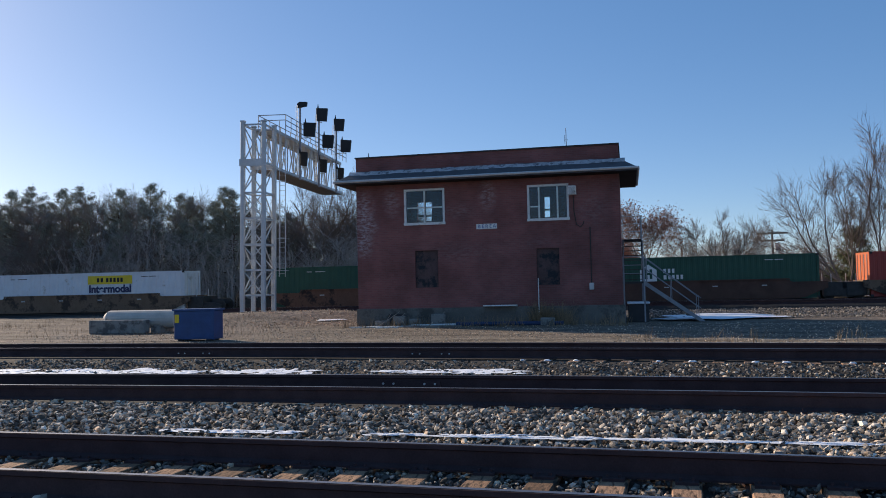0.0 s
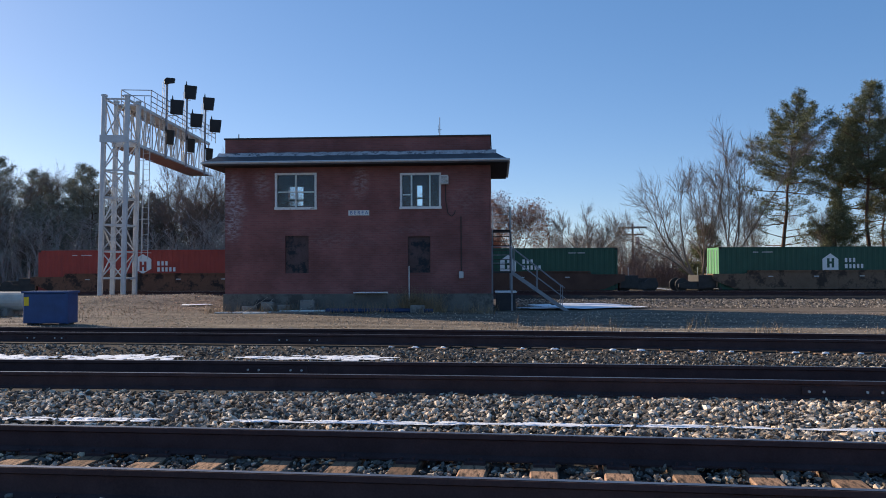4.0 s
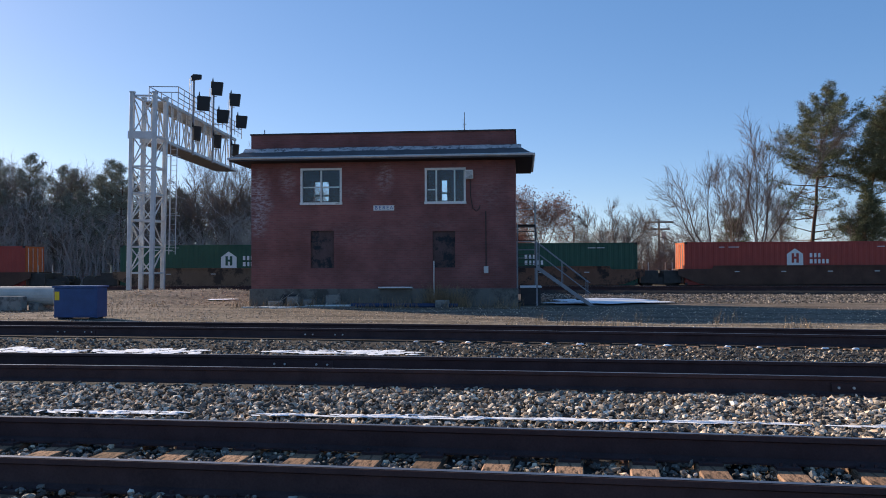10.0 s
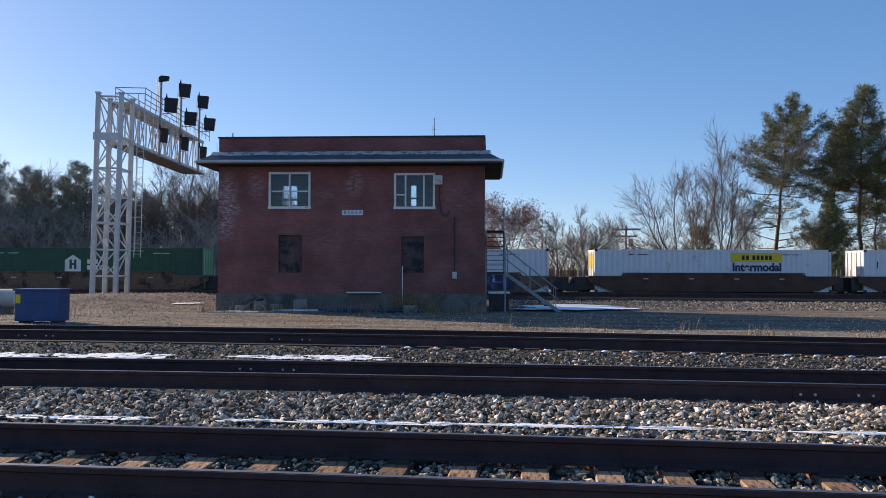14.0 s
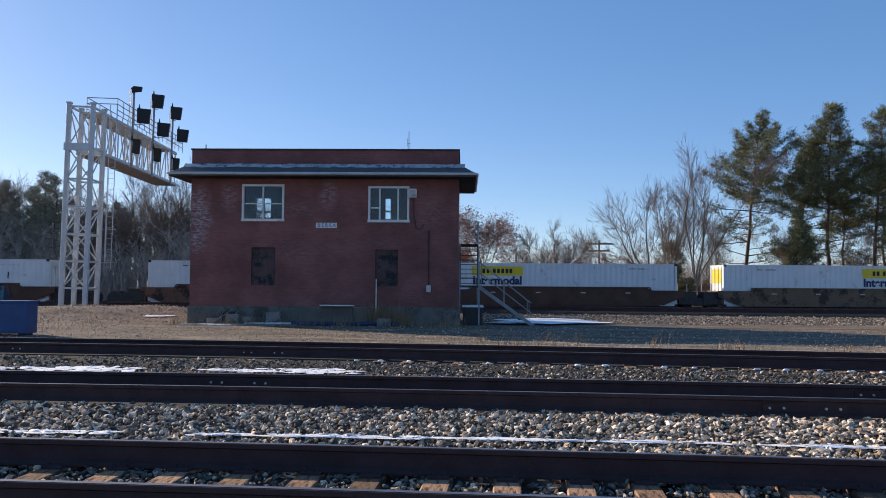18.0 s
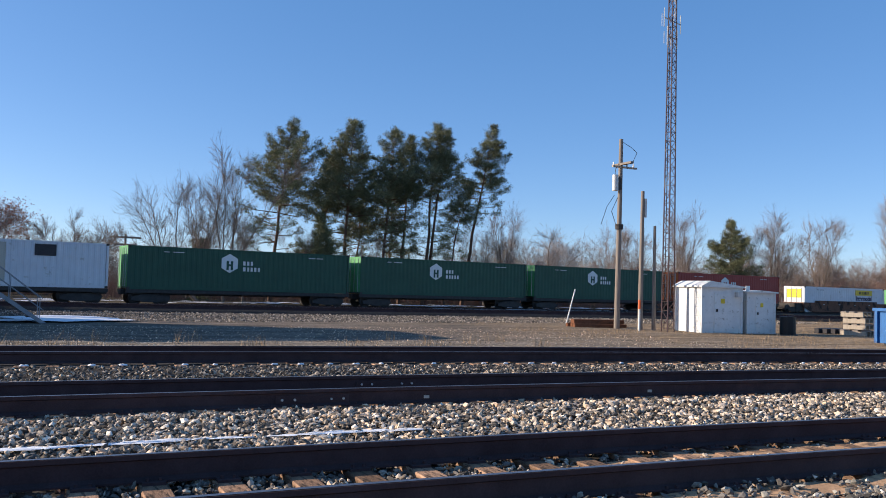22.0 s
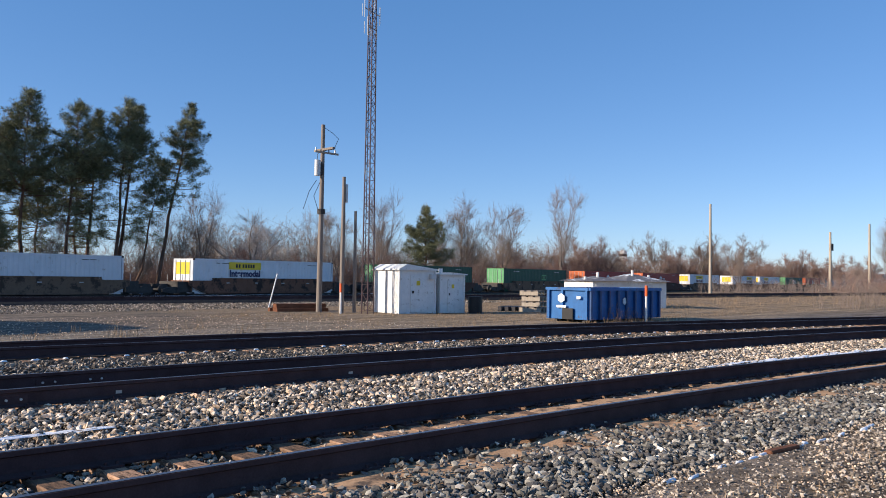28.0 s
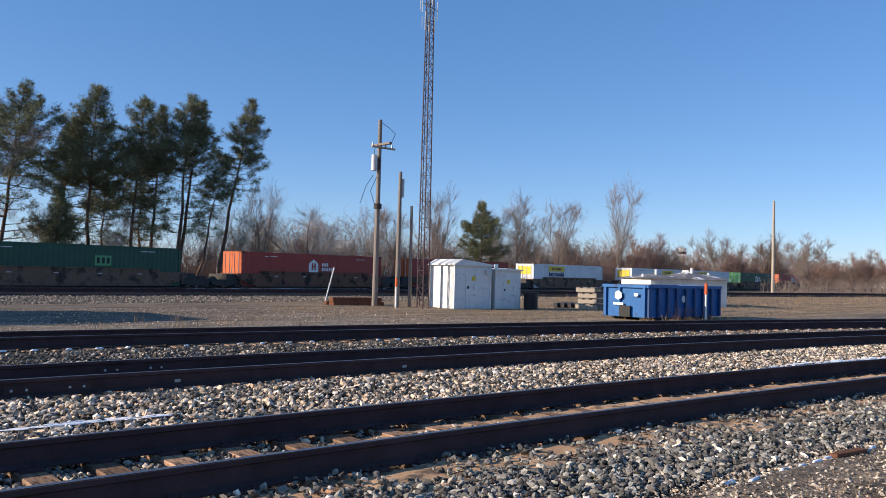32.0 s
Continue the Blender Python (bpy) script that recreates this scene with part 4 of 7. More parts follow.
# steel fire stair beside the tower
stair = thing("fire_stair", pose(-13.75, 27.0, 0, 0, 0, 4.23), "grey steel outdoor stair with pipe railings against the tower", "stair")
U0, U1 = TW + 0.02, TW + 0.85
for z, y0, y1 in ((1.62, 0.3, 1.6), (3.45, 3.2, 4.6)):
    part("landing", box(B(), U0, U1, y0, y1, z - 0.08, z), DARKSTEEL, stair, "dark steel landing")
for (x, y, z) in ((U1, 0.3, 1.62), (U1, 1.6, 1.62), (U1, 3.2, 3.45), (U1, 4.6, 3.45), (U0 + 0.04, 0.3, 1.62)):
    part("post", beam(B(), (x, y, 0), (x, y, z + 1.0), 0.06), STAIRPAINT, stair)
for z, y0, y1 in ((1.62, 0.3, 1.6), (3.45, 3.2, 4.6)):
    for k in (0.33, 0.66, 1.0):
        if z > 3:
            part("handrail", rod(B(), (U1, y0, z + k), (U1, y1, z + k), 0.014, n=6), STAIRPAINT, stair)
        part("handrail", rod(B(), (U0, y0, z + k), (U1, y0, z + k), 0.014, n=6), STAIRPAINT, stair)
# flight between landings, along the wall
for i in range(9):
    f = (i + 0.5) / 9
    part("step", box(B(), U0 + 0.05, U1 - 0.05, 1.6 + 1.6 * f - 0.1, 1.6 + 1.6 * f + 0.1, 1.62 + 1.83 * f - 0.03, 1.62 + 1.83 * f), DARKSTEEL, stair)
for x in (U0 + 0.04, U1):
    part("stringer", beam(B(), (x, 1.6, 1.58), (x, 3.2, 3.38), 0.07), DARKSTEEL, stair)
    part("handrail", rod(B(), (x, 1.6, 2.6), (x, 3.2, 4.43), 0.014, n=6), STAIRPAINT, stair)
# flight to the ground, away from the wall
F0, F1 = U1, U1 + 2.1
for y in (0.42, 1.48):
    bm = B()
    prism(bm, [(F0, 1.48), (F0, 1.66), (F1 + 0.22, 0.0), (F1 - 0.02, 0.0)], "y", y - 0.025, y + 0.025)
    part("stringer", bm, STAIRPAINT, stair, "pale steel stringer")
    for k in (0.55, 1.0):
        part("handrail", rod(B(), (F0, y, 1.62 + k), (F1 + 0.05, y, 0.02 + k * 0.9), 0.015, n=6), STAIRPAINT, stair)
    for g in (0.05, 0.5, 0.98):
        part("baluster", rod(B(), (F0 + (F1 - F0) * g, y, 1.6 * (1 - g)), (F0 + (F1 - F0) * g, y, 1.6 * (1 - g) + 1.0), 0.014, n=6), STAIRPAINT, stair)
for i in range(9):
    f = (i + 0.5) / 9
    part("step", box(B(), F0 + (F1 - F0) * f - 0.13, F0 + (F1 - F0) * f + 0.13, 0.44, 1.46, 1.6 * (1 - f) - 0.04, 1.6 * (1 - f)), DARKSTEEL, stair)

bin_ = thing("storage_bunker", pose(-2.45, 28.4, 0, 0, 0, 4.23), "dark low bunker with snow on its lid, beside the tower", "box")
part("body", box(B(), -0.2, 0.62, 0, 1.1, 0, 0.72), BOARD, bin_, bevel=0.02)
part("lid", box(B(), -0.24, 0.66, -0.04, 1.14, 0.72, 0.80), SNOW, bin_, "snow-covered lid", bevel=0.02)

# clutter along the foot of the tower
rnd = random.Random(12)
pp = thing("pipe_run", pose(-9.3, 26.4, 0.0, 0, 0, 3), "long blue-grey pipe lying at the foot of the tower", "pipe")
BLUEPIPE = mat("faded_blue_pipe", (0.022, 0.045, 0.11), 0.6, vary=0.3)
for z, y, l in ((0.08, 0.0, 4.3), (0.08, 0.21, 3.6)):
    part("pipe", rod(B(), (0, y, z), (l, y, z), 0.08, n=10), BLUEPIPE, pp)
for i, (x, y, l, a) in enumerate(((-12.9, 26.0, 1.8, 4), (-11.3, 25.7, 1.6, -8), (-12.3, 25.3, 0.9, 24), (-10.9, 26.1, 1.9, 2), (-13.6, 25.6, 1.2, 12))):
    pk = thing("plank", pose(x, y, 0.0, 0, 0, a), "weathered pale plank lying on the gravel", "plank", "planks by the tower")
    part("board", box(B(), 0, l, -0.08, 0.08, 0.0, 0.05), POLEWOOD if i % 2 else WHITE, pk, bevel=0.008)

wp = thing("pipe", pose(-11.2, 26.35, 0.0, 0, 0, 4), "thin pale pipe lying on the gravel by the tower", "pipe")
part("tube", rod(B(), (0, 0, 0.05), (2.3, 0, 0.07), 0.045, n=10), WHITE, wp)
for x, y, w_, h_, a in ((-11.75, 26.55, 0.5, 0.42, 10), (-11.1, 26.6, 0.42, 0.3, -14), (-10.1, 26.62, 0.55, 0.5, 5), (-12.5, 26.5, 0.6, 0.25, 20), (-5.6, 26.5, 0.5, 0.3, -8)):
    cb_ = thing("concrete_block", pose(x, y, 0, 0, 0, a), "broken grey concrete block among weeds by the foundation", "block", "blocks by the tower")
    part("block", box(B(), -w_ / 2, w_ / 2, -0.18, 0.18, -0.02, h_), CONCRETE, cb_, bevel=0.03)
lid = thing("hatch_lid", pose(-8.35, 27.28, 0.72, -8, 0, 4.23), "pale board laid over a cellar hatch", "board")
part("board", box(B(), 0, 1.4, -0.28, 0.02, 0, 0.05), WHITE, lid, bevel=0.01)
for i, (x, y, a, l) in enumerate(((-12.6, 26.2, 30, 1.1), (-11.9, 26.1, 70, 0.9), (-11.3, 26.0, 120, 0.8), (-10.4, 26.2, 55, 1.0))):
    br_ = thing("dead_branch", pose(x, y, 0.03, 0, -24, a), "crooked dead branch lying by the tower", "branch", "dead branches")
    bm = B()
    rod(bm, (0, 0, 0), (l * 0.5, 0.06, 0.05), 0.02, 0.015, 5)
    rod(bm, (l * 0.5, 0.06, 0.05), (l, -0.04, 0.16), 0.015, 0.006, 5)
    rod(bm, (l * 0.4, 0.05, 0.04), (l * 0.7, 0.3, 0.2), 0.01, 0.005, 5)
    part("stick", bm, POLEPALE, br_)

# ---- signal bridge ----
GX, GY, GZ, GA = -26.75, 39.94, 0.22, 8.07
bridge = thing("signal_bridge", pose(GX, GY, GZ, 0, 1.06, GA), "silver-painted lattice signal bridge reaching over the freight tracks", "signal bridge")
LW, LD, GH, BZ, BT = 1.35, 1.84, 11.77, 9.15, 2.4
legs = [(0, 0), (LW, 0), (0, LD), (LW, LD)]
for x, y in legs:
    bm = B()
    box(bm, x - 0.125, x + 0.125, y - 0.125, y + 0.125, 0, GH)
    lg = part("leg", bm, GALV, bridge, bevel=0.02)
    part("base_plate", box(B(), x - 0.22, x + 0.22, y - 0.22, y + 0.22, -0.12, 0.03), CONCRETE, lg)
    part("cap", box(B(), x - 0.14, x + 0.14, y - 0.14, y + 0.14, GH, GH + 0.1), GALV, lg)
levels = [1.05, 2.62, 4.2, 5.8, 7.4, BZ + 0.1, GH - 0.15]
prev = 0.25
for k, z in enumerate(levels):
    for a, b in (((0, 0), (LW, 0)), ((0, LD), (LW, LD)), ((0, 0), (0, LD)), ((LW, 0), (LW, LD))):
        part("strut", beam(B(), (*a, z), (*b, z), 0.10), GALV, bridge)
        if k > 0:
            c, d = (a, b) if k % 2 else (b, a)
            part("brace", beam(B(), (*c, prev), (*d, z), 0.06), GALV, bridge)
            if a[1] == b[1] == 0:
                part("brace", beam(B(), (*d, prev), (*c, z), 0.06), GALV, bridge)
    prev = z
BL = 15.7
for y in (0, LD):
    part("gusset_plate", box(B(), -0.18, LW + 0.18, y - 0.16, y - 0.13, BZ - 0.12, BZ + 0.32), GALV, bridge, "wide riveted plate across the legs")
RAILGREY = mat("dull_railing_paint", (0.27, 0.27, 0.29), 0.6, 0.1, vary=0.2)
for x in (0.0, LW):
    for z in (BZ, BZ + BT):
        part("chord", box(B(), x - 0.09, x + 0.09, LD + 0.11, LD + BL, z - 0.09, z + 0.09), GALV, bridge)
    n = 12
    for i in range(n):
        ya, yb = LD + BL * i / n, LD + BL * (i + 1) / n
        part("post", beam(B(), (x, yb - 0.06, BZ + 0.09), (x, yb - 0.06, BZ + BT - 0.09), 0.07), GALV, bridge)
        za, zb = (BZ, BZ + BT) if i % 2 else (BZ + BT, BZ)
        part("diagonal", beam(B(), (x, ya + 0.1, za), (x, yb - 0.1, zb), 0.06), GALV, bridge)
part("soffit_walkway", box(B(), -0.16, LW + 0.16, LD + 0.12, LD + BL, BZ - 0.16, BZ - 0.095), mat("grating_brown", (0.34, 0.28, 0.25), 0.8), bridge, "brown-grey grating under the span")
part("top_walkway", box(B(), 0.0, LW, LD + 0.13, LD + BL, BZ + BT + 0.1, BZ + BT + 0.15), GALV, bridge)
for x in (0.0, LW + 0.5):
    for z in (0.35, 0.7, 1.05):
        part("handrail", rod(B(), (x, 2.6, BZ + BT + 0.1 + z), (x, LD + BL, BZ + BT + 0.1 + z), 0.028, n=5), RAILGREY, bridge)
    for i in range(15):
        y = 2.6 + (LD + BL - 2.6) * i / 14
        part("stanchion", rod(B(), (x, y, BZ + BT + 0.1), (x, y, BZ + BT + 1.15), 0.028, n=5), RAILGREY, bridge)
for z in (0.7, 1.05):
    part("handrail", rod(B(), (0, 2.6, BZ + BT + 0.1 + z), (LW + 0.5, 2.6, BZ + BT + 0.1 + z), 0.028, n=5), RAILGREY, bridge)
# caged ladder beside the tower legs
LX = LW + 0.35
for dx in (0.0, 0.4):
    part("ladder_rail", rod(B(), (LX + dx, LD, 2.2), (LX + dx, LD, BZ + 3.0), 0.025, n=6), GALV, bridge)
for i in range(26):
    z = 2.4 + i * 0.33
    part("rung", rod(B(), (LX, LD, z), (LX + 0.4, LD, z), 0.014, n=4), GALV, bridge)
for z in (2.6, 4.6, 6.4, 8.2):
    bm = B()
    pts = [(LX + 0.2 + 0.42 * math.cos(a), LD - 0.42 * math.sin(a), z) for a in [math.pi * k / 8 for k in range(9)]]
    for a, b in zip(pts, pts[1:]):
        rod(bm, a, b, 0.02, n=4)
    part("cage_hoop", bm, GALV, bridge)
for a in (0.25, 0.5, 0.75):
    px, py = LX + 0.2 + 0.42 * math.cos(math.pi * a), LD - 0.42 * math.sin(math.pi * a)
    part("cage_strap", rod(B(), (px, py, 2.6), (px, py, 8.2), 0.016, n=4), GALV, bridge)


def signal_mast(y, heights, small=False):
    """A mast on the span with colour-light heads, seen from behind."""
    x = LW + 0.35
    ms = part("signal_mast", rod(B(), (x, y, BZ - 0.3), (x, y, max(heights) + (0.1 if small else 0.35)), 0.075, n=8), RAILGREY, bridge)
    part("mast_ladder", rod(B(), (x - 0.28, y, BZ + 0.2), (x - 0.28, y, max(heights)), 0.02, n=5), GALV, ms)
    part("mast_ladder", rod(B(), (x - 0.10, y - 0.2, BZ + 0.2), (x - 0.10, y - 0.2, max(heights)), 0.02, n=5), GALV, ms)
    for k in range(int((max(heights) - BZ - 0.4) / 0.4)):
        z = BZ + 0.4 + 0.4 * k
        part("ladder_rung", rod(B(), (x - 0.28, y, z), (x - 0.10, y - 0.2, z), 0.016, n=4), RAILGREY, ms)
    for i, (z, dx) in enumerate(heights.items()):
        bm = B()
        if small and i == 0:
            prism(bm, [(x + dx - 0.38, z - 0.2), (x + dx + 0.3, z - 0.1), (x + dx + 0.34, z + 0.2), (x + dx - 0.2, z + 0.24), (x + dx - 0.38, z + 0.1)], "y", y - 0.16, y + 0.04)
            part("signal_head", bm, BLACK, ms, "small hooded black lamp", bevel=0.02)
            continue
        n_ = 0.6 if i == 2 else 1.0
        prism(bm, [(x + dx - 0.42 * n_, z - 0.46), (x + dx + 0.36 * n_, z - 0.52), (x + dx + 0.46 * n_, z + 0.44), (x + dx - 0.42 * n_, z + 0.50)], "y", y - 0.16, y + 0.04)
        hd = part("signal_head", bm, BLACK, ms, "black signal head and backing", bevel=0.02)
        for k in (-0.25, 0.0, 0.25):
            part("visor", rod(B(), (x + dx, y + 0.04, z + k), (x + dx, y + 0.34, z + k - 0.03), 0.11, 0.12, 8), BLACK, hd)
        part("bracket", rod(B(), (x, y - 0.02, z - 0.56), (x + dx, y - 0.02, z - 0.56), 0.03, n=5), GALV, hd)
        part("finial", rod(B(), (x + dx - 0.3, y - 0.05, z + 0.4), (x + dx - 0.3, y - 0.05, z + 0.78), 0.09, 0.02, 6), BLACK, hd)


signal_mast(6.0, {14.0: 0.2, 12.3: 0.7, 10.3: 0.3}, True)
signal_mast(10.4, {14.2: 0.25, 12.2: 0.72, 10.4: 0.38})
signal_mast(15.1, {14.3: 0.25, 12.6: 0.8, 10.4: 0.38})


# ---- the freight train ----
SPEED = 16.75
CL, CW, CH = 15.7, 2.55, 2.8
TRAIN_YAW = math.degrees(math.atan(0.135))


def side_sheet(l, w, h, s, pitch=0.36, deep=0.02):
    """One folded side wall of a box container."""
    bm = B()
    y = s * w / 2
    n = int(l / pitch)
    cols = []
    for i in range(n):
        x0 = -l / 2 + 0.12 + (l - 0.24) * i / n
        p = (l - 0.24) / n
        for fx, d in ((0.0, 0.0), (0.38, 0.0), (0.5, deep), (0.88, deep)):
            cols.append((x0 + p * fx, y - s * (d + 0.01)))
    lo = [bm.verts.new((a, b, 0.16)) for a, b in cols]
    hi = [bm.verts.new((a, b, h - 0.10)) for a, b in cols]
    for i in range(len(cols) - 1):
        bm.faces.new((lo[i], lo[i + 1], hi[i + 1], hi[i]))
    return bm


def shell_meshes(m):
    """The pieces of a box container in one paint."""
    l, w, h = CL, CW, CH
    out = []
    for s in (-1, 1):
        y0, y1 = sorted((s * w / 2, s * (w / 2 - 0.06)))
        out.append(("side_wall", mesh_of(side_sheet(l, w, h, s), m)))
        out.append(("bottom_rail", mesh_of(box(B(), -l / 2, l / 2, y0, y1, 0, 0.16), m)))
        out.append(("top_rail", mesh_of(box(B(), -l / 2, l / 2, y0, y1, h - 0.10, h), m)))
        for e in (-1, 1):
            x0, x1 = sorted((e * l / 2, e * (l / 2 - 0.14)))
            out.append(("corner_post", mesh_of(box(B(), x0, x1, y0, y1, 0.16, h - 0.10), m)))
    out.append(("roof", mesh_of(box(B(), -l / 2 + 0.02, l / 2 - 0.02, -w / 2 + 0.06, w / 2 - 0.06, h - 0.05, h - 0.02), m)))
    out.append(("floor", mesh_of(box(B(), -l / 2 + 0.02, l / 2 - 0.02, -w / 2 + 0.06, w / 2 - 0.06, 0.05, 0.12), m)))
    return out


BODY = {}


def end_part(root, material, x, label):
    """A container's end with two door leaves, lock rods and hinges."""
    s = 1 if x > 0 else -1
    for y in (-0.62, 0.62):
        lf = part("door_leaf", box(B(), x - 0.03, x + 0.03, y - 0.6, y + 0.6, 0.14, CH - 0.12), material, root, label)
        for k in (-0.3, 0.3):
            part("lock_rod", rod(B(), (x + s * 0.06, y + k, 0.15), (x + s * 0.06, y + k, CH - 0.14), 0.022, n=5), GALV, lf)
    part("end_frame", box(B(), x - 0.03, x + 0.03, -CW / 2 + 0.05, CW / 2 - 0.05, CH - 0.12, CH - 0.02), material, root)


def house_mark(bm, x, z, s, y, six=False):
    pts = [(x - 0.5 * s, z - 0.5 * s), (x + 0.5 * s, z - 0.5 * s), (x + 0.5 * s, z + 0.2 * s), (x, z + 0.55 * s), (x - 0.5 * s, z + 0.2 * s)]
    if six:
        pts = [(x + 0.62 * s * math.sin(math.pi * k / 3), z + 0.62 * s * math.cos(math.pi * k / 3)) for k in range(6)]
    return prism(bm, pts, "y", y - 0.012, y)


def container(kind, mark_x=0.0):
    """One box: kind names its colour and markings."""
    mats = {"green": CGREEN, "orange": CORANGE, "white": CWHITE, "dark": CWHITE, "office": CWHITE, "plate": CGREEN}
    # end colours of green and orange boxes carry the sunlight falling on them
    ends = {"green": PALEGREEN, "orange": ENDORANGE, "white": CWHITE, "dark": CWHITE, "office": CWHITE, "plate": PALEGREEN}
    labels = {"green": "dark green corrugated freight container with a white emblem", "orange": "orange-red corrugated freight container with a white emblem", "white": "white corrugated freight container with a yellow panel", "dark": "white corrugated freight container with slanted dark markings", "office": "dirty white freight box with streaked panels and a small window", "plate": "dark green freight container with a pale square plate"}
    root = thing("freight_container", pose(0, 0, 0), labels[kind], "container", "containers of the train")
    m = mats[kind]
    if m.name not in BODY:
        BODY[m.name] = shell_meshes(m)
    for nm, me in BODY[m.name]:
        part(nm, me, None, root)
    for x in (-CL / 2 + 0.02, CL / 2 - 0.02):
        end_part(root, ends[kind], x, "door leaf with sunlight put into its colour" if x < 0 else "")
    y = -CW / 2 - 0.004
    for x in (-CL / 2 + 0.09, CL / 2 - 0.09):
        for z in (0.0, CH - 0.13):
            part("corner_casting", box(B(), x - 0.09, x + 0.09, y - 0.006, y + 0.1, z, z + 0.14), DARKSTEEL, root)
    if kind in ("green", "orange", "plate"):
        six = mark_x > 50
        mx = mark_x - 100 if six else mark_x
        zc = 1.78
        if kind == "plate":
            em = part("emblem", box(B(), mark_x - 0.6, mark_x + 0.6, y - 0.012, y, 1.4, 2.1), PALEGREEN, root, "pale square plate")
            for k in range(3):
                part("emblem_bar", box(B(), mark_x - 0.45 + 0.36 * k, mark_x - 0.25 + 0.36 * k, y - 0.018, y - 0.013, 1.55, 1.95), BLACK, em)
        else:
            em = part("emblem", house_mark(B(), mx, zc + (0.1 if six else 0.0), 1.05, y, six), LETTERWHITE, root, "white emblem shape")
            for k in (-0.22, 0.08):
                part("emblem_bar", box(B(), mx + k, mx + k + 0.16, y - 0.018, y - 0.0125, zc - 0.36, zc + 0.26), m, em)
            part("emblem_bar", box(B(), mx - 0.06, mx + 0.08, y - 0.018, y - 0.0125, zc - 0.1, zc + 0.04), m, em)
            for z, ws in ((zc + 0.12, (0.22, 0.2, 0.2)), (zc - 0.28, (0.24, 0.18, 0.2, 0.2, 0.2))):
                x = mx + 0.95
                for wd in ws:
                    part("lettering_bar", box(B(), x, x + wd * 0.75, y - 0.012, y, z - 0.13, z + 0.15), LETTERWHITE, root)
                    x += wd + 0.06
    if kind in ("green", "orange", "white", "dark", "plate"):
        for x0, wd in ((-5.6, 0.35), (-5.0, 0.7), (4.6, 0.5), (5.2, 0.5)):
            part("marking_bar", box(B(), x0, x0 + wd, y - 0.012, y, CH - 0.36, CH - 0.31), GALV if kind != "white" else DARKSTEEL, root)
    if kind == "white":
        pn = part("panel", box(B(), mark_x - 1.7, mark_x + 1.7, y - 0.014, y, 1.98, 2.58), YELLOW, root, "yellow panel")
        for k in (-1.0, -0.72, -0.3, -0.02, 0.26, 0.54, 0.8):
            part("panel_bar", box(B(), mark_x + k, mark_x + k + 0.19, y - 0.02, y - 0.0145, 2.12, 2.42), BLACK, pn)
        part("lettering", text_mesh("Intermodal", 0.74, LETTERBLUE, bold=0.03), None, root, "dark blue lettering", at=pose(mark_x, y - 0.01, 1.62, 90, 0, 0))
        part("end_panel", box(B(), -CL / 2 - 0.016, -CL / 2 - 0.008, -0.9, 0.9, 1.55, 2.5), YELLOW, root, "yellow end panel")
    if kind == "dark":
        x = -4.7
        for wd, z0, z1 in ((0.62, 1.4, 2.35), (0.3, 1.4, 2.5), (0.3, 1.4, 2.5), (0.34, 1.4, 2.5), (0.3, 1.4, 2.4), (0.34, 1.4, 2.4), (0.5, 2.05, 2.4), (0.62, 2.05, 2.4), (0.3, 1.35, 2.3), (0.34, 1.3, 2.6)):
            part("marking_bar", prism(B(), [(x, z0), (x + wd, z0), (x + wd + 0.25, z1), (x + 0.25, z1)], "y", y - 0.014, y), LETTERBLUE, root)
            x += wd + 0.16
        for k, h in ((-7.0, 0.4), (-5.6, 0.5), (3.2, 0.9), (5.2, 0.35)):
            part("streak", prism(B(), [(k, 1.6), (k + 0.07, 1.55), (k + 0.1, 1.6 + h), (k + 0.01, 1.65 + h)], "y", y - 0.012, y), LETTERBLUE, root)
    if kind == "office":
        part("window_board", box(B(), 3.6, 4.8, y - 0.014, y, 1.9, 2.6), BOARD, root, "small dark window")
        st = mat("dirty_streak", (0.50, 0.47, 0.39), 0.7, vary=0.3, scale=1.0, stretch=(2, 2, 0.3))
        for x, w_ in ((-2.3, 0.8), (-0.8, 1.0), (1.2, 0.85)):
            part("side_panel", box(B(), x, x + w_, y - 0.010, y, 0.3, 2.62), st, root)
    return root


def bogie(parent, x):
    """A two-axle truck: side frames, bolster and wheel sets."""
    bg = part("truck", box(B(), x - 0.25, x + 0.25, -1.0, 1.0, 0.45, 0.75), DARKSTEEL, parent, "black wheel truck")
    for s in (-1.05, 1.05):
        part("side_frame", prism(B(), [(x - 1.2, 0.42), (x - 0.4, 0.28), (x + 0.4, 0.28), (x + 1.2, 0.42), (x + 1.2, 0.62), (x + 0.5, 0.80), (x - 0.5, 0.80), (x - 1.2, 0.62)], "y", s - 0.07, s + 0.07), DARKSTEEL, bg)
    for dx in (-0.88, 0.88):
        for s in (-0.75, 0.75):
            part("wheel", rod(B(), (x + dx, s - 0.06, 0.58), (x + dx, s + 0.06, 0.58), 0.45, n=18), DARKSTEEL, bg)
        part("axle", rod(B(), (x + dx, -0.9, 0.58), (x + dx, 0.9, 0.58), 0.08, n=8), DARKSTEEL, bg)


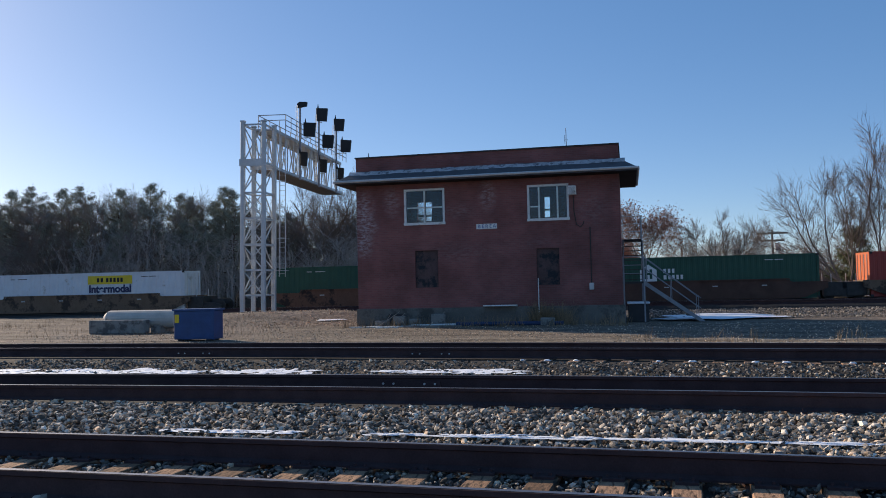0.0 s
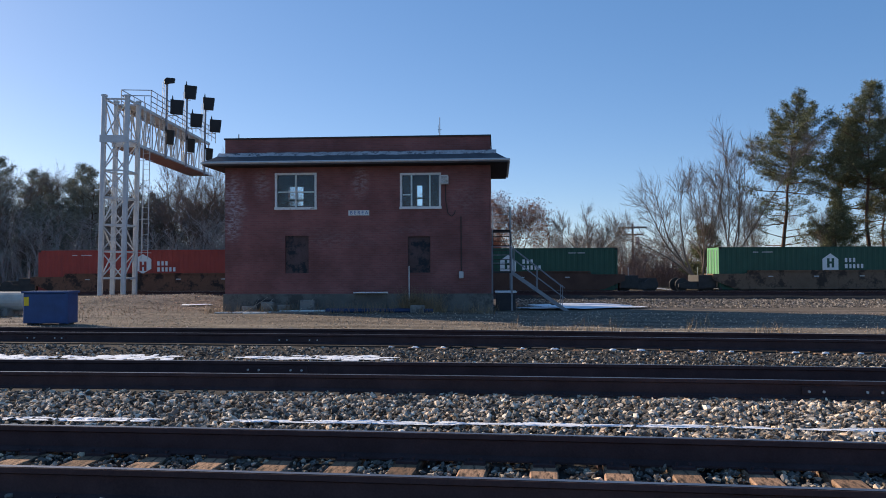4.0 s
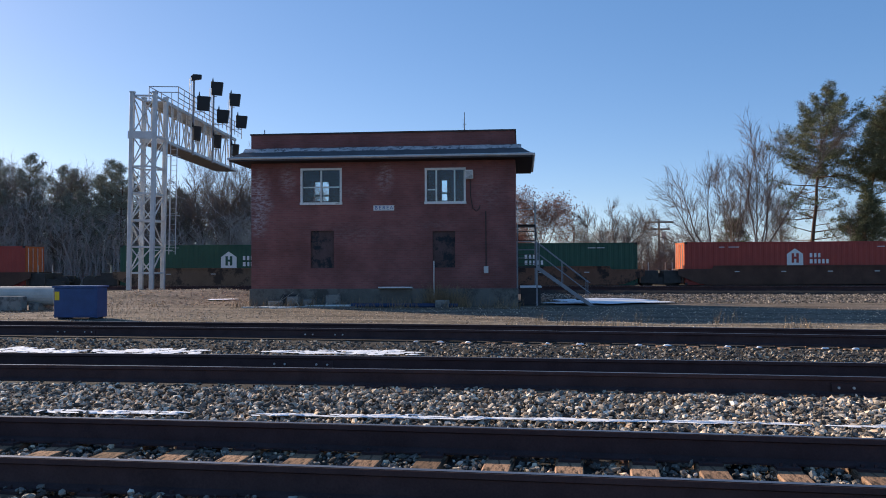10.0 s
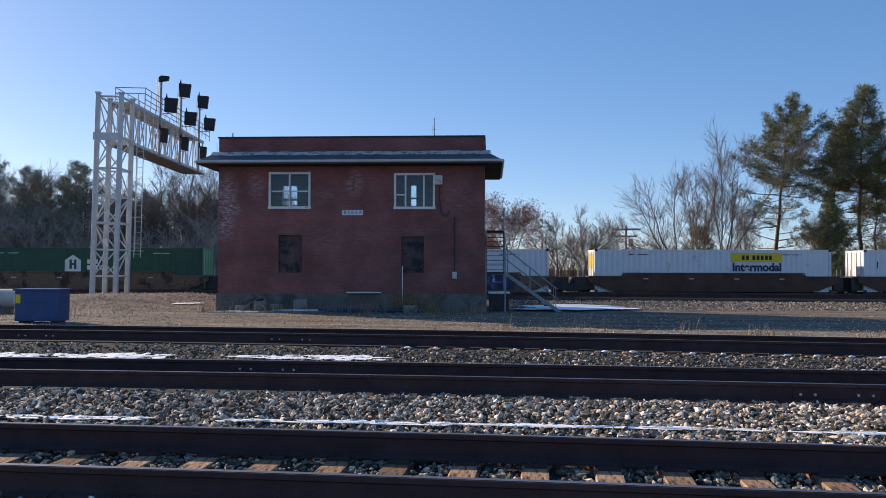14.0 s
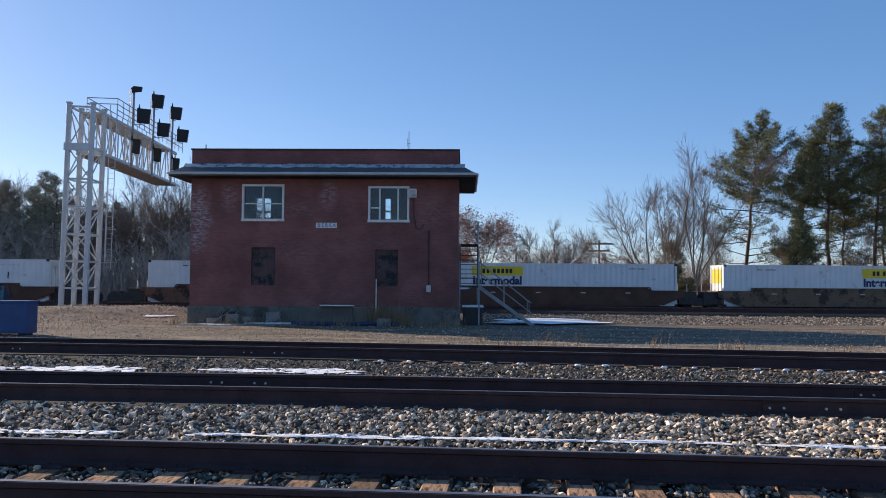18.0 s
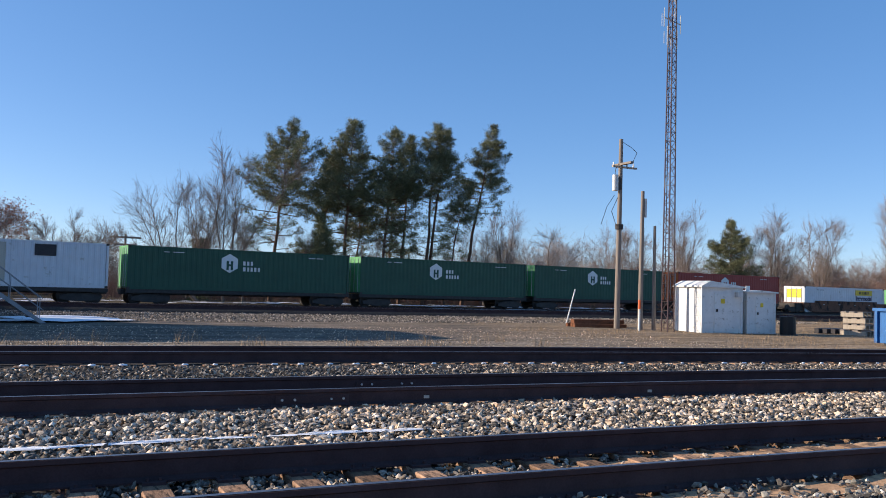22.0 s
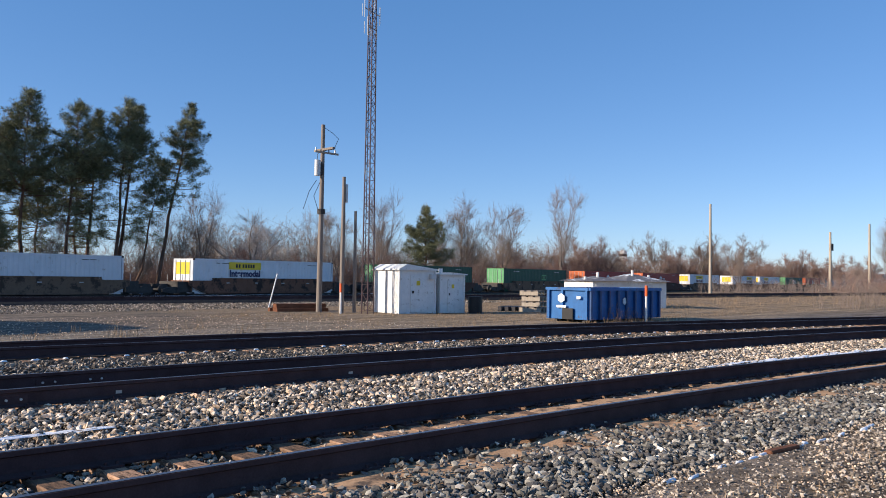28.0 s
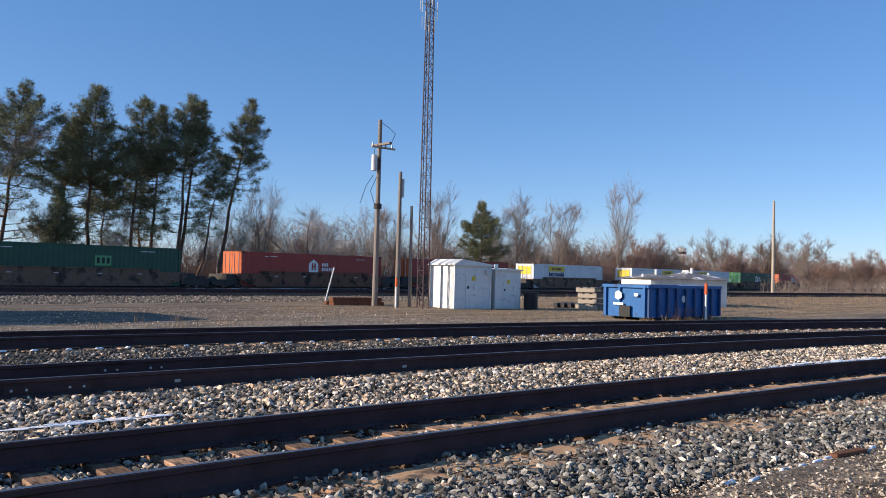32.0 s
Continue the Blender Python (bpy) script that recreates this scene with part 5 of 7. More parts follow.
def well_car(paint, right_truck, scrawl=None):
    """A low well car: deep sides, raised ends over the trucks."""
    root = thing("well_car", pose(0, 0, 0), "rust-brown low well car carrying a container", "rail car", "cars of the train")
    L2 = 8.3
    for s in (-1, 1):
        y = s * 1.40
        bm = B()
        prism(bm, [(-L2, 0.9), (-6.9, 0.32), (6.9, 0.32), (L2, 0.9), (L2, 1.30), (6.2, 1.30), (5.8, 1.45), (-5.8, 1.45), (-6.2, 1.30), (-L2, 1.30)], "y", y - 0.04, y + 0.04)
        sd = part("side_sill", bm, paint, root)
        box_ = B()
        box(box_, -6.6, 6.6, y - 0.11, y + 0.11, 0.26, 0.36)
        part("bottom_flange", box_, paint, sd)
        box_ = B()
        box(box_, -6.0, 6.0, y - 0.10, y + 0.10, 1.45, 1.52)
        part("top_flange", box_, paint, sd)
        for k in range(11):
            x = -6.0 + k * 1.2
            part("rib", box(B(), x - 0.05, x + 0.05, min(y, y + s * 0.05), max(y, y + s * 0.05), 0.36, 1.44), paint, sd)
        if s < 0:
            for x in (-4.5, -1.5, 1.5, 4.5):
                part("reflector", box(B(), x - 0.16, x + 0.16, y - 0.056, y - 0.044, 1.09, 1.15), GALV, sd)
            if scrawl:
                rr = random.Random(8)
                part("graffiti", prism(B(), [(-5.7, 0.38), (5.6, 0.38), (5.4, 1.36), (0.9, 1.42), (0.3, 1.3), (-5.5, 1.40)], "y", y - 0.124, y - 0.112), SCRAWLBACK, sd, "dark blue spray-painted ground")
                x = -5.4
                for glyph in "abcad eafb":
                    wd = rr.uniform(0.86, 1.05)
                    z0, z1 = 0.46, rr.uniform(1.26, 1.38)
                    th = 0.2
                    bars = {"a": ((0, 0, th, 1), (0, 0.8, 1, 1), (0, 0.4, 0.8, 0.6), (0, 0, 1, 0.2)), "b": ((0, 0, th, 1), (0.8, 0, 1, 1), (0, 0.4, 1, 0.6)), "c": ((0, 0, th, 1), (0, 0.8, 1, 1), (0, 0, 1, 0.2)), "d": ((0, 0, th, 1), (0, 0.8, 1, 1), (0.8, 0.45, 1, 1), (0, 0.4, 1, 0.6), (0.6, 0, 0.85, 0.45)), "e": ((0, 0, th, 1), (0, 0, 1, 0.2)), "f": ((0, 0.5, th, 1), (0.8, 0.5, 1, 1), (0, 0.4, 1, 0.6), (0.4, 0, 0.62, 0.5)), " ": ()}[glyph]
                    for u0, v0, u1, v1 in bars:
                        xa, xb, za, zb_ = x + u0 * wd, x + u1 * wd, z0 + v0 * (z1 - z0), z0 + v1 * (z1 - z0)
                        part("graffiti", prism(B(), [(xa, za), (xb, za + rr.uniform(-0.04, 0.04)), (xb + 0.05, zb_), (xa + 0.05, zb_ + rr.uniform(-0.04, 0.04))], "y", y - 0.136 - 0.001 * rr.random(), y - 0.124), scrawl, sd)
                    x += wd + rr.uniform(0.06, 0.16)
    for e in (-1, 1):
        part("end_platform", box(B(), min(e * 8.0, e * 9.2), max(e * 8.0, e * 9.2), -1.2, 1.2, 0.38, 1.22), DARKSTEEL, root)
        part("bulkhead", box(B(), min(e * 7.95, e * 8.05), max(e * 7.95, e * 8.05), -1.35, 1.35, 0.4, 1.3), paint, root)
        for s in (-1.0, 1.0):
            part("grab_iron", rod(B(), (e * 8.6, s, 1.18), (e * 8.6, s, 1.75), 0.025, n=5), GALV, root)
    part("floor", box(B(), -7.9, 7.9, -1.36, 1.36, 0.12, 0.2), DARKSTEEL, root)
    bogie(root, -9.3)
    if right_truck:
        bogie(root, 9.3)
        for s in (-1, 1):
            part("coupler", box(B(), s * 10.0 - 0.7, s * 10.0 + 0.7, -0.12, 0.12, 0.82, 1.02), DARKSTEEL, root)
    return root


def flat_car():
    root = thing("flat_car", pose(0, 0, 0), "black spine car under a container", "rail car", "cars of the train")
    part("centre_sill", box(B(), -8.0, 8.0, -0.35, 0.35, 0.75, 1.08), DARKSTEEL, root)
    for s in (-1.2, 1.2):
        part("side_rail", box(B(), -7.9, 7.9, s - 0.07, s + 0.07, 0.88, 1.10), DARKSTEEL, root)
    for x in (-7.2, -3.6, 0, 3.6, 7.2):
        part("cross_arm", box(B(), x - 0.18, x + 0.18, -1.13, 1.13, 0.80, 1.07), DARKSTEEL, root)
    bogie(root, -6.3)
    bogie(root, 6.3)
    return root


# where each box's left end would stand at the start, its kind and where its mark is
CONSIST = [
    (-90.5, "green", 0.0), (-69.0, "orange", 0.0), (-50.2, "white", 2.2), (-28.0, "green", 0.0), (-8.3, "green", -2.6), (10.2, "orange", -0.6), (32.5, "orange", 99.1), (55.0, "green", 0.6), (77.2, "green", -0.5),
    (95.9, "orange", -0.7), (114.5, "orange", -0.6), (136.5, "green", -0.5), (155.1, "green", -0.5), (173.7, "orange", -0.7), (195.7, "green", -0.7),
    (218.4, "white", -3.0), (237.0, "white", 2.9), (254.7, "dark", 0.0), (276.6, "white", -3.0), (295.7, "white", -4.2), (314.4, "white", 3.3), (336.8, "plate", -3.9),
    (356.6, "office", 0.0), (373.3, "green", 98.8), (389.8, "green", 98.8), (406.3, "green", 98.8), (424.0, "orange", 99.0), (444.0, "white", 3.6), (462.4, "green", 0.0), (481.0, "white", -2.8),
    (502.6, "white", -2.6), (525.3, "plate", 4.0), (547.6, "plate", 1.8), (568.6, "orange", -0.4), (588.5, "orange", -0.5), (609.0, "white", -3.0), (632.5, "white", 3.0), (650.5, "white", -3.0), (671.0, "green", -0.4), (689.6, "orange", -0.5)]
FLAT = range(22, 27)
CAR_PAINTS = [WELLBROWN, mat("faded_tan_car_paint", (0.20, 0.13, 0.088), 0.8, vary=0.3, scale=1.2, spots=((0.07, 0.05, 0.04), 0.3, 1.2)), mat("dark_brown_car_paint", (0.105, 0.058, 0.044), 0.8, vary=0.3, scale=1.2)]
MOVERS = []


def train():
    first = {}
    for i, (c, kind, mx) in enumerate(CONSIST):
        flat = i in FLAT
        nxt = CONSIST[i + 1][0] if i + 1 < len(CONSIST) else c + 30
        wide = nxt - c > 20
        key = (kind, mx)
        box_ob = copy_thing(first[key], pose(0, 0, 0)) if key in first else container(kind, mx)
        first.setdefault(key, box_ob)
        scrawl = GRAFFITI if i == 15 else TEAL if i == 17 else None
        ck = ("flat",) if flat else (i % 3, wide, scrawl)
        car = copy_thing(first[ck], pose(0, 0, 0)) if ck in first else (flat_car() if flat else well_car(CAR_PAINTS[(i * 2 + (i > 14)) % 3], wide, scrawl))
        first.setdefault(ck, car)
        MOVERS.append((box_ob, c + 7.8, 1.12 if flat else 0.26))
        MOVERS.append((car, c + 7.8, 0.0))


train()


def train_pose(c, z, t):
    x = c - SPEED * t
    return pose(x, train_y(x), z, 0, 0, TRAIN_YAW)


# ---- yard things ----
def dumpster(m, l, w, h, label, name="dumpster"):
    """A ribbed open steel box on rails, with a door at one end."""
    root = thing(name, m, label, "dumpster")
    for y0, y1 in ((0, 0.05), (w - 0.05, w)):
        part("side_wall", box(B(), 0, l, y0, y1, 0.14, h), BLUE, root)
    for x0, x1 in ((0, 0.05), (l - 0.05, l)):
        part("end_wall", box(B(), x0, x1, 0.05, w - 0.05, 0.14, h), BLUE, root)
    part("floor", box(B(), 0.05, l - 0.05, 0.05, w - 0.05, 0.14, 0.2), BLUEDARK, root)
    for y in (-0.05, w + 0.05):
        part("top_rail", box(B(), -0.06, l + 0.06, y - 0.06, y + 0.06, h - 0.1, h + 0.02), BLUE, root)
        n = int(l / 0.62)
        for i in range(n + 1):
            x = 0.06 + (l - 0.12) * i / n
            part("rib", box(B(), x - 0.05, x + 0.05, y - 0.05, y + 0.05, 0.14, h - 0.1), BLUEDARK, root)
    for x in (-0.05, l + 0.05):
        part("top_rail", box(B(), x - 0.05, x + 0.05, 0.0, w, h - 0.1, h + 0.02), BLUE, root)
        for y in (0.08, w * 0.62, w - 0.08):
            part("rib", box(B(), x - 0.05, x + 0.05, y - 0.05, y + 0.05, 0.14, h - 0.1), BLUE, root)
    for y in (0.35, w - 0.35):
        part("skid", box(B(), 0.1, l - 0.1, y - 0.06, y + 0.06, 0.0, 0.14), DARKSTEEL, root)
        for x in (0.4, l - 0.4):
            part("roller", rod(B(), (x, y - 0.1, 0.1), (x, y + 0.1, 0.1), 0.1, n=10), DARKSTEEL, root)
    return root


yard_bin = dumpster(pose(29.07, 13.69, -0.02, 0, 0, -1.4), 5.3, 2.14, 1.45, "long blue ribbed roll-off dumpster on dry grass")
part("emblem", prism(B(), [(1.35 + 0.2 * math.sin(math.pi * k / 3), 1.02 + 0.2 * math.cos(math.pi * k / 3)) for k in range(6)], "x", -0.125, -0.106), LETTERWHITE, yard_bin, "pale emblem shape")
part("lettering_bar", box(B(), -0.12, -0.106, 1.1, 1.6, 0.62, 0.72), LETTERWHITE, yard_bin)
part("warning_label", box(B(), -0.12, -0.106, 0.35, 0.55, 1.0, 1.12), LETTERWHITE, yard_bin)
part("emblem", prism(B(), [(2.5 + 0.16 * math.sin(math.pi * k / 3), 0.9 + 0.16 * math.cos(math.pi * k / 3)) for k in range(6)], "y", -0.06, -0.048), LETTERWHITE, yard_bin, "pale emblem shape")
part("fork_pocket", box(B(), -0.12, -0.06, 0.75, 1.3, 0.14, 0.6), BLACK, yard_bin)

box_bin = thing("steel_bin", pose(-16.9, 18.35, 0, 0, 0, 3), "dark blue steel bin with a yellow label, on the gravel", "bin")
part("body", box(B(), 0, 1.45, 0, 0.7, 0.06, 1.02), BLUEDARK, box_bin, bevel=0.02)
part("rim", box(B(), -0.04, 1.49, -0.04, 0.74, 1.02, 1.08), BLUEDARK, box_bin)
part("label_plate", box(B(), 0.04, 0.2, -0.012, -0.002, 0.62, 0.9), YELLOW, box_bin, "yellow label")
for x in (0.2, 1.25):
    part("skid", box(B(), x - 0.08, x + 0.08, 0.05, 0.65, 0, 0.06), DARKSTEEL, box_bin)
part("corner_post", box(B(), 1.43, 1.50, -0.03, 0.05, 0.06, 1.06), BLUEDARK, box_bin)

tank = thing("storage_tank", pose(-24.6, 23.6, 0, 0, 0, 2), "weathered pale horizontal tank on a concrete cradle", "tank")
bm = B()
rod(bm, (1.05, 0, 0.55), (4.2, 0, 0.55), 0.38, n=20)
rod(bm, (1.05, 0, 0.55), (0.85, 0, 0.55), 0.38, 0.24, 20)
rod(bm, (4.2, 0, 0.55), (4.4, 0, 0.55), 0.38, 0.24, 20)
part("shell", bm, TANK, tank)
for x in (1.6, 3.5):
    part("cradle", box(B(), x - 0.2, x + 0.2, -0.5, 0.5, 0, 0.3), CONCRETE, tank)
blk = thing("concrete_barrier", pose(-23.9, 22.7, 0, 0, 0, 2), "low grey concrete block in front of the tank", "barrier")
part("block", box(B(), 0, 2.6, 0, 0.4, 0, 0.55), CONCRETE, blk, bevel=0.03)


def shed(name, m, w, d, h, label, roof_rise=0.18, door=True, ridge=0.45):
    root = thing(name, m, label, "shed", "white equipment sheds")
    part("body", box(B(), 0, w, 0, d, 0.06, h), WHITE, root)
    part("skid_base", box(B(), 0.05, w - 0.05, 0.05, d - 0.05, 0, 0.06), DARKSTEEL, root)
    for x in (0, w):
        for y in (0, d):
            part("corner_trim", box(B(), x - 0.04, x + 0.04, y - 0.04, y + 0.04, 0.06, h), WHITE, root)
    bm = B()
    prism(bm, [(-0.12, h), (w + 0.12, h), (w + 0.12, h + 0.06), (w * ridge, h + roof_rise), (-0.12, h + 0.06)], "y", -0.14, d + 0.12)
    part("roof", bm, WHITE, root, "shallow pale roof")
    if door:
        dr = part("door", box(B(), w * 0.30, w * 0.75, -0.035, -0.003, 0.12, h - 0.25), WHITE, root)
        part("latch", box(B(), w * 0.34, w * 0.38, -0.07, -0.035, h * 0.48, h * 0.54), DARKSTEEL, dr)
        part("warning_sign", box(B(), w * 0.46, w * 0.56, -0.045, -0.036, h * 0.66, h * 0.76), YELLOW, dr)
    return root


sh1 = shed("equipment_shed", pose(27.7, 23.75, -0.05, 0, 0, -9), 2.12, 2.2, 2.18, "white metal equipment shed with a shallow roof", 0.30, ridge=0.16)
part("ventilator", box(B(), 1.75, 2.05, -0.22, 0.0, 1.75, 2.0), GALV, sh1)
sh2 = shed("equipment_shed", pose(30.1, 23.35, -0.05, 0, 0, -9), 1.5, 1.5, 1.98, "smaller white equipment shed beside the first", 0.12)
part("roof_vent", rod(B(), (0.3, 0.4, 2.0), (0.3, 0.4, 2.3), 0.1, n=10), WHITE, sh2)

# low white building with broken snowy roofs behind the dumpster
wb = thing("white_yard_building", pose(44.76, 24.3, 0, 0, 0, -30), "low white yard building with snow-streaked hip roofs", "building")
part("wall", box(B(), 0, 5.2, 0, 4.5, 0, 1.72), WHITE, wb)
for i in range(10):
    part("wall_batten", box(B(), 0.2 + i * 0.5, 0.25 + i * 0.5, -0.02, -0.003, 0.05, 1.68), WHITE, wb)
bm = B()
for x0, x1, z in ((-0.25, 2.6, 2.05), (2.1, 5.45, 2.25)):
    b0 = [bm.verts.new(p) for p in ((x0, -0.3, 1.72), (x1, -0.3, 1.72), (x1, 4.8, 1.72), (x0, 4.8, 1.72))]
    ap = bm.verts.new(((x0 + x1) / 2, 2.2, z))
    for i in range(4):
        bm.faces.new((b0[i], b0[(i + 1) % 4], ap))
    bm.faces.new(b0[::-1])
part("roof", bm, mat("snow_streaked_roof", (0.13, 0.125, 0.13), 0.7, vary=0.3, scale=0.8, spots=((0.75, 0.77, 0.8), 0.22, 1.0)), wb, "roof streaked with snow")
for x, z in ((1.1, 2.3), (3.6, 2.45), (0.2, 2.0), (4.8, 2.15)):
    part("roof_vent", rod(B(), (x, 1.6, z - 0.5), (x, 1.6, z), 0.09, n=8), WHITE, wb)


def marker(x, y, h, tilt=0.0):
    root = thing("marker_post", pose(x, y, -0.05, 0, tilt, 0), "slim white marker post with an orange top", "post", "marker posts")
    part("post", rod(B(), (0, 0, 0), (0, 0, h * 0.72), 0.045, n=10), WHITE, root)
    part("top_sleeve", rod(B(), (0, 0, h * 0.72), (0, 0, h), 0.065, n=10), ORANGE, root, "orange sleeve")


marker(31.7, 12.6, 1.62)
marker(25.1, 25.0, 1.5)
stick = thing("leaning_post", pose(25.9, 32.2, 0, 0, 16, 0), "pale post leaning beside the freight line", "post")
part("post", rod(B(), (0, 0, 0), (0, 0, 1.95), 0.035, n=8), WHITE, stick)


def wood_pole(x, y, h, r0, label, tilt=0.0, paint=None):
    root = thing("utility_pole", pose(x, y, 0, 0, tilt, 0), label, "pole", "wooden poles")
    part("pole", rod(B(), (0, 0, -0.1), (0, 0, h), r0, r0 * 0.66, 12), paint or POLEWOOD, root)
    return root


p1 = wood_pole(25.45, 27.15, 9.3, 0.145, "tall weathered wooden pole with a transformer and crossarms", 0.4)
part("crossarm", box(B(), -0.55, 0.9, -0.14, -0.06, 7.86, 7.95), POLEPALE, p1)
part("crossarm", box(B(), -0.09, 0.09, -0.9, 0.6, 8.0, 8.1), POLEWOOD, p1)
for x in (-0.5, 0.3, 0.7):
    part("insulator", rod(B(), (x, -0.1, 7.95), (x, -0.1, 8.12), 0.045, 0.03, 8), GALV, p1)
part("transformer", rod(B(), (-0.33, -0.05, 6.72), (-0.33, -0.05, 7.5), 0.15, n=16), GALV, p1, "grey drum transformer")
part("bracket", box(B(), -0.2, 0.0, -0.12, 0.02, 6.8, 7.35), DARKSTEEL, p1)
for pts in ([(0.0, 0, 9.2), (0.5, -0.1, 8.95), (0.9, -0.1, 8.7), (0.6, -0.1, 8.1)], [(-0.36, -0.05, 7.35), (-0.3, 0, 7.8), (0, 0, 8.2)], [(-0.4, -0.1, 6.5), (-0.9, -0.2, 5.9), (-1.3, -0.3, 5.0)], [(-0.2, -0.1, 6.4), (-0.55, -0.1, 5.7), (-0.3, -0.1, 5.1), (0.0, 0, 4.9)]):
    bm = B()
    for a, b in zip(pts, pts[1:]):
        rod(bm, a, b, 0.014, n=4)
    part("cable", bm, BLACK, p1, "loose black cable")
part("band", rod(B(), (0, 0, 4.85), (0, 0, 5.1), 0.2, n=12), DARKSTEEL, p1)
p2 = wood_pole(25.9, 25.95, 6.65, 0.125, "cut-off weathered wooden pole", 0.3)
part("bracket", box(B(), 0.1, 0.22, -0.05, 0.05, 5.4, 6.3), GALV, p2)
p3 = wood_pole(27.0, 26.3, 5.05, 0.1, "short dark wooden pole", -0.2)
p4 = wood_pole(95.6, 42.3, 11.2, 0.2, "tall bare wooden pole in dry grass", 0.0, POLEPALE)
p5 = wood_pole(150.0, 48.0, 10.6, 0.28, "distant wooden pole with a small box", 0.0, POLEPALE)
part("box", box(B(), 0.2, 0.7, -0.3, 0.3, 7.4, 8.6), DARKSTEEL, p5)
p6 = wood_pole(176.0, 50.0, 13.5, 0.28, "distant bare wooden utility pole", 0.0, POLEPALE)
p7 = wood_pole(8.2, 92.0, 6.7, 0.17, "distant utility pole with two crossarms behind the trees", 0.0)
part("crossarm", box(B(), -1.6, 1.6, -0.1, 0.1, 6.2, 6.4), POLEWOOD, p7)
part("crossarm", box(B(), -1.2, 1.2, -0.1, 0.1, 5.4, 5.6), POLEWOOD, p7)
part("transformer", rod(B(), (0.5, -0.3, 4.3), (0.5, -0.3, 5.2), 0.3, n=10), GALV, p7)
p8 = wood_pole(-1.3, 90.0, 5.2, 0.14, "distant short pole with a lamp arm", 0.0)
part("crossarm", box(B(), -0.9, 0.9, -0.1, 0.1, 3.7, 4.0), WHITE, p8)

# lattice radio mast
mast = thing("radio_mast", pose(26.56, 24.76, 0, 0, 0, 20), "tall rusty three-legged lattice radio mast with whip antennas", "mast")
MH = 18.5
tri = [(0.33 * math.cos(a), 0.33 * math.sin(a)) for a in (math.radians(90), math.radians(210), math.radians(330))]
MASTPAINT = mat("weathered_red_grey_mast", (0.085, 0.055, 0.058), 0.7, 0.2, vary=0.3, scale=0.6, spots=((0.17, 0.165, 0.17), 0.25, 0.5))


def mw(z):
    return 1.0 - 0.45 * z / MH


for x, y in tri:
    part("leg", rod(B(), (x, y, -0.1), (x * mw(MH), y * mw(MH), MH), 0.035, 0.028, 6), MASTPAINT, mast)
z = 0.15
k = 0
while z < MH - 0.5:
    z2 = z + 0.42
    bm = B()
    for i in range(3):
        a, b = tri[i], tri[(i + 1) % 3]
        if k % 2:
            a, b = b, a
        rod(bm, (a[0] * mw(z), a[1] * mw(z), z), (b[0] * mw(z2), b[1] * mw(z2), z2), 0.014, n=4)
        rod(bm, (a[0] * mw(z), a[1] * mw(z), z), (b[0] * mw(z), b[1] * mw(z), z), 0.012, n=4)
    part("lattice_bay", bm, MASTPAINT, mast)
    z, k = z2, k + 1
for zz, s in ((14.7, 1.0), (13.9, 0.6)):
    part("antenna_arm", rod(B(), (-0.75 * s, 0, zz), (0.75 * s, 0, zz), 0.03, n=6), GALV, mast)
    for x in (-0.75 * s, 0.75 * s):
        part("dipole", rod(B(), (x, 0, zz - 0.45), (x, 0, zz + 0.45), 0.022, n=6), GALV, mast)
        part("dipole", rod(B(), (x * 0.7, 0.25, zz - 0.3), (x * 0.7, 0.25, zz + 0.3), 0.016, n=6), GALV, mast)
for zz in (14.9, 15.6, 16.2):
    part("dipole", rod(B(), (-0.3, -0.3, zz - 0.25), (-0.3, -0.3, zz + 0.25), 0.02, n=6), GALV, mast)
    part("antenna_arm", rod(B(), (0, 0, zz), (-0.3, -0.3, zz), 0.015, n=5), GALV, mast)
part("coax", rod(B(), (0.1, 0.25, 0.1), (0.06, 0.15, 14.5), 0.02, n=6), BLACK, mast)

# stacked rusty beams, barrel and timber
for i, (x, y, z) in enumerate(((23.6, 28.1, 0.0), (23.7, 28.45, 0.0), (23.65, 28.8, 0.0), (23.65, 28.25, 0.2), (23.8, 28.6, 0.2))):
    bmz = thing("timber_beam", pose(x, y, z, 0, 0, -14 + (i * 3) % 5), "rusty brown timber beam in a low stack", "beam", "stacked beams")
    part("beam", box(B(), 0, 2.7, -0.13, 0.13, 0, 0.2), RUST, bmz, bevel=0.015)
barrel = thing("barrel", pose(32.0, 22.7, 0.0), "black barrel beside the small shed", "barrel")
part("drum", rod(B(), (0, 0, 0), (0, 0, 0.85), 0.36, n=20), BLACK, barrel)
for z in (0.02, 0.3, 0.58, 0.83):
    part("hoop", rod(B(), (0, 0, z - 0.015), (0, 0, z + 0.015), 0.375, n=20), BLACK, barrel)
for i, (x, y, z) in enumerate(((36.0, 21.6, 0), (36.1, 21.9, 0.0), (36.05, 21.7, 0.3), (36.1, 21.75, 0.6), (36.0, 21.8, 0.9))):
    pb = thing("pallet", pose(x, y, z, 0, 0, 18), "pale timber stacked behind the dumpster", "pallet", "stacked timber")
    for k in range(3):
        part("slat", box(B(), 0, 1.1, k * 0.4, k * 0.4 + 0.25, 0.2, 0.26), POLEWOOD, pb)
    for x_ in (0, 0.5, 1.0):
        part("bearer", box(B(), x_, x_ + 0.1, 0, 1.05, 0, 0.2), POLEPALE, pb)
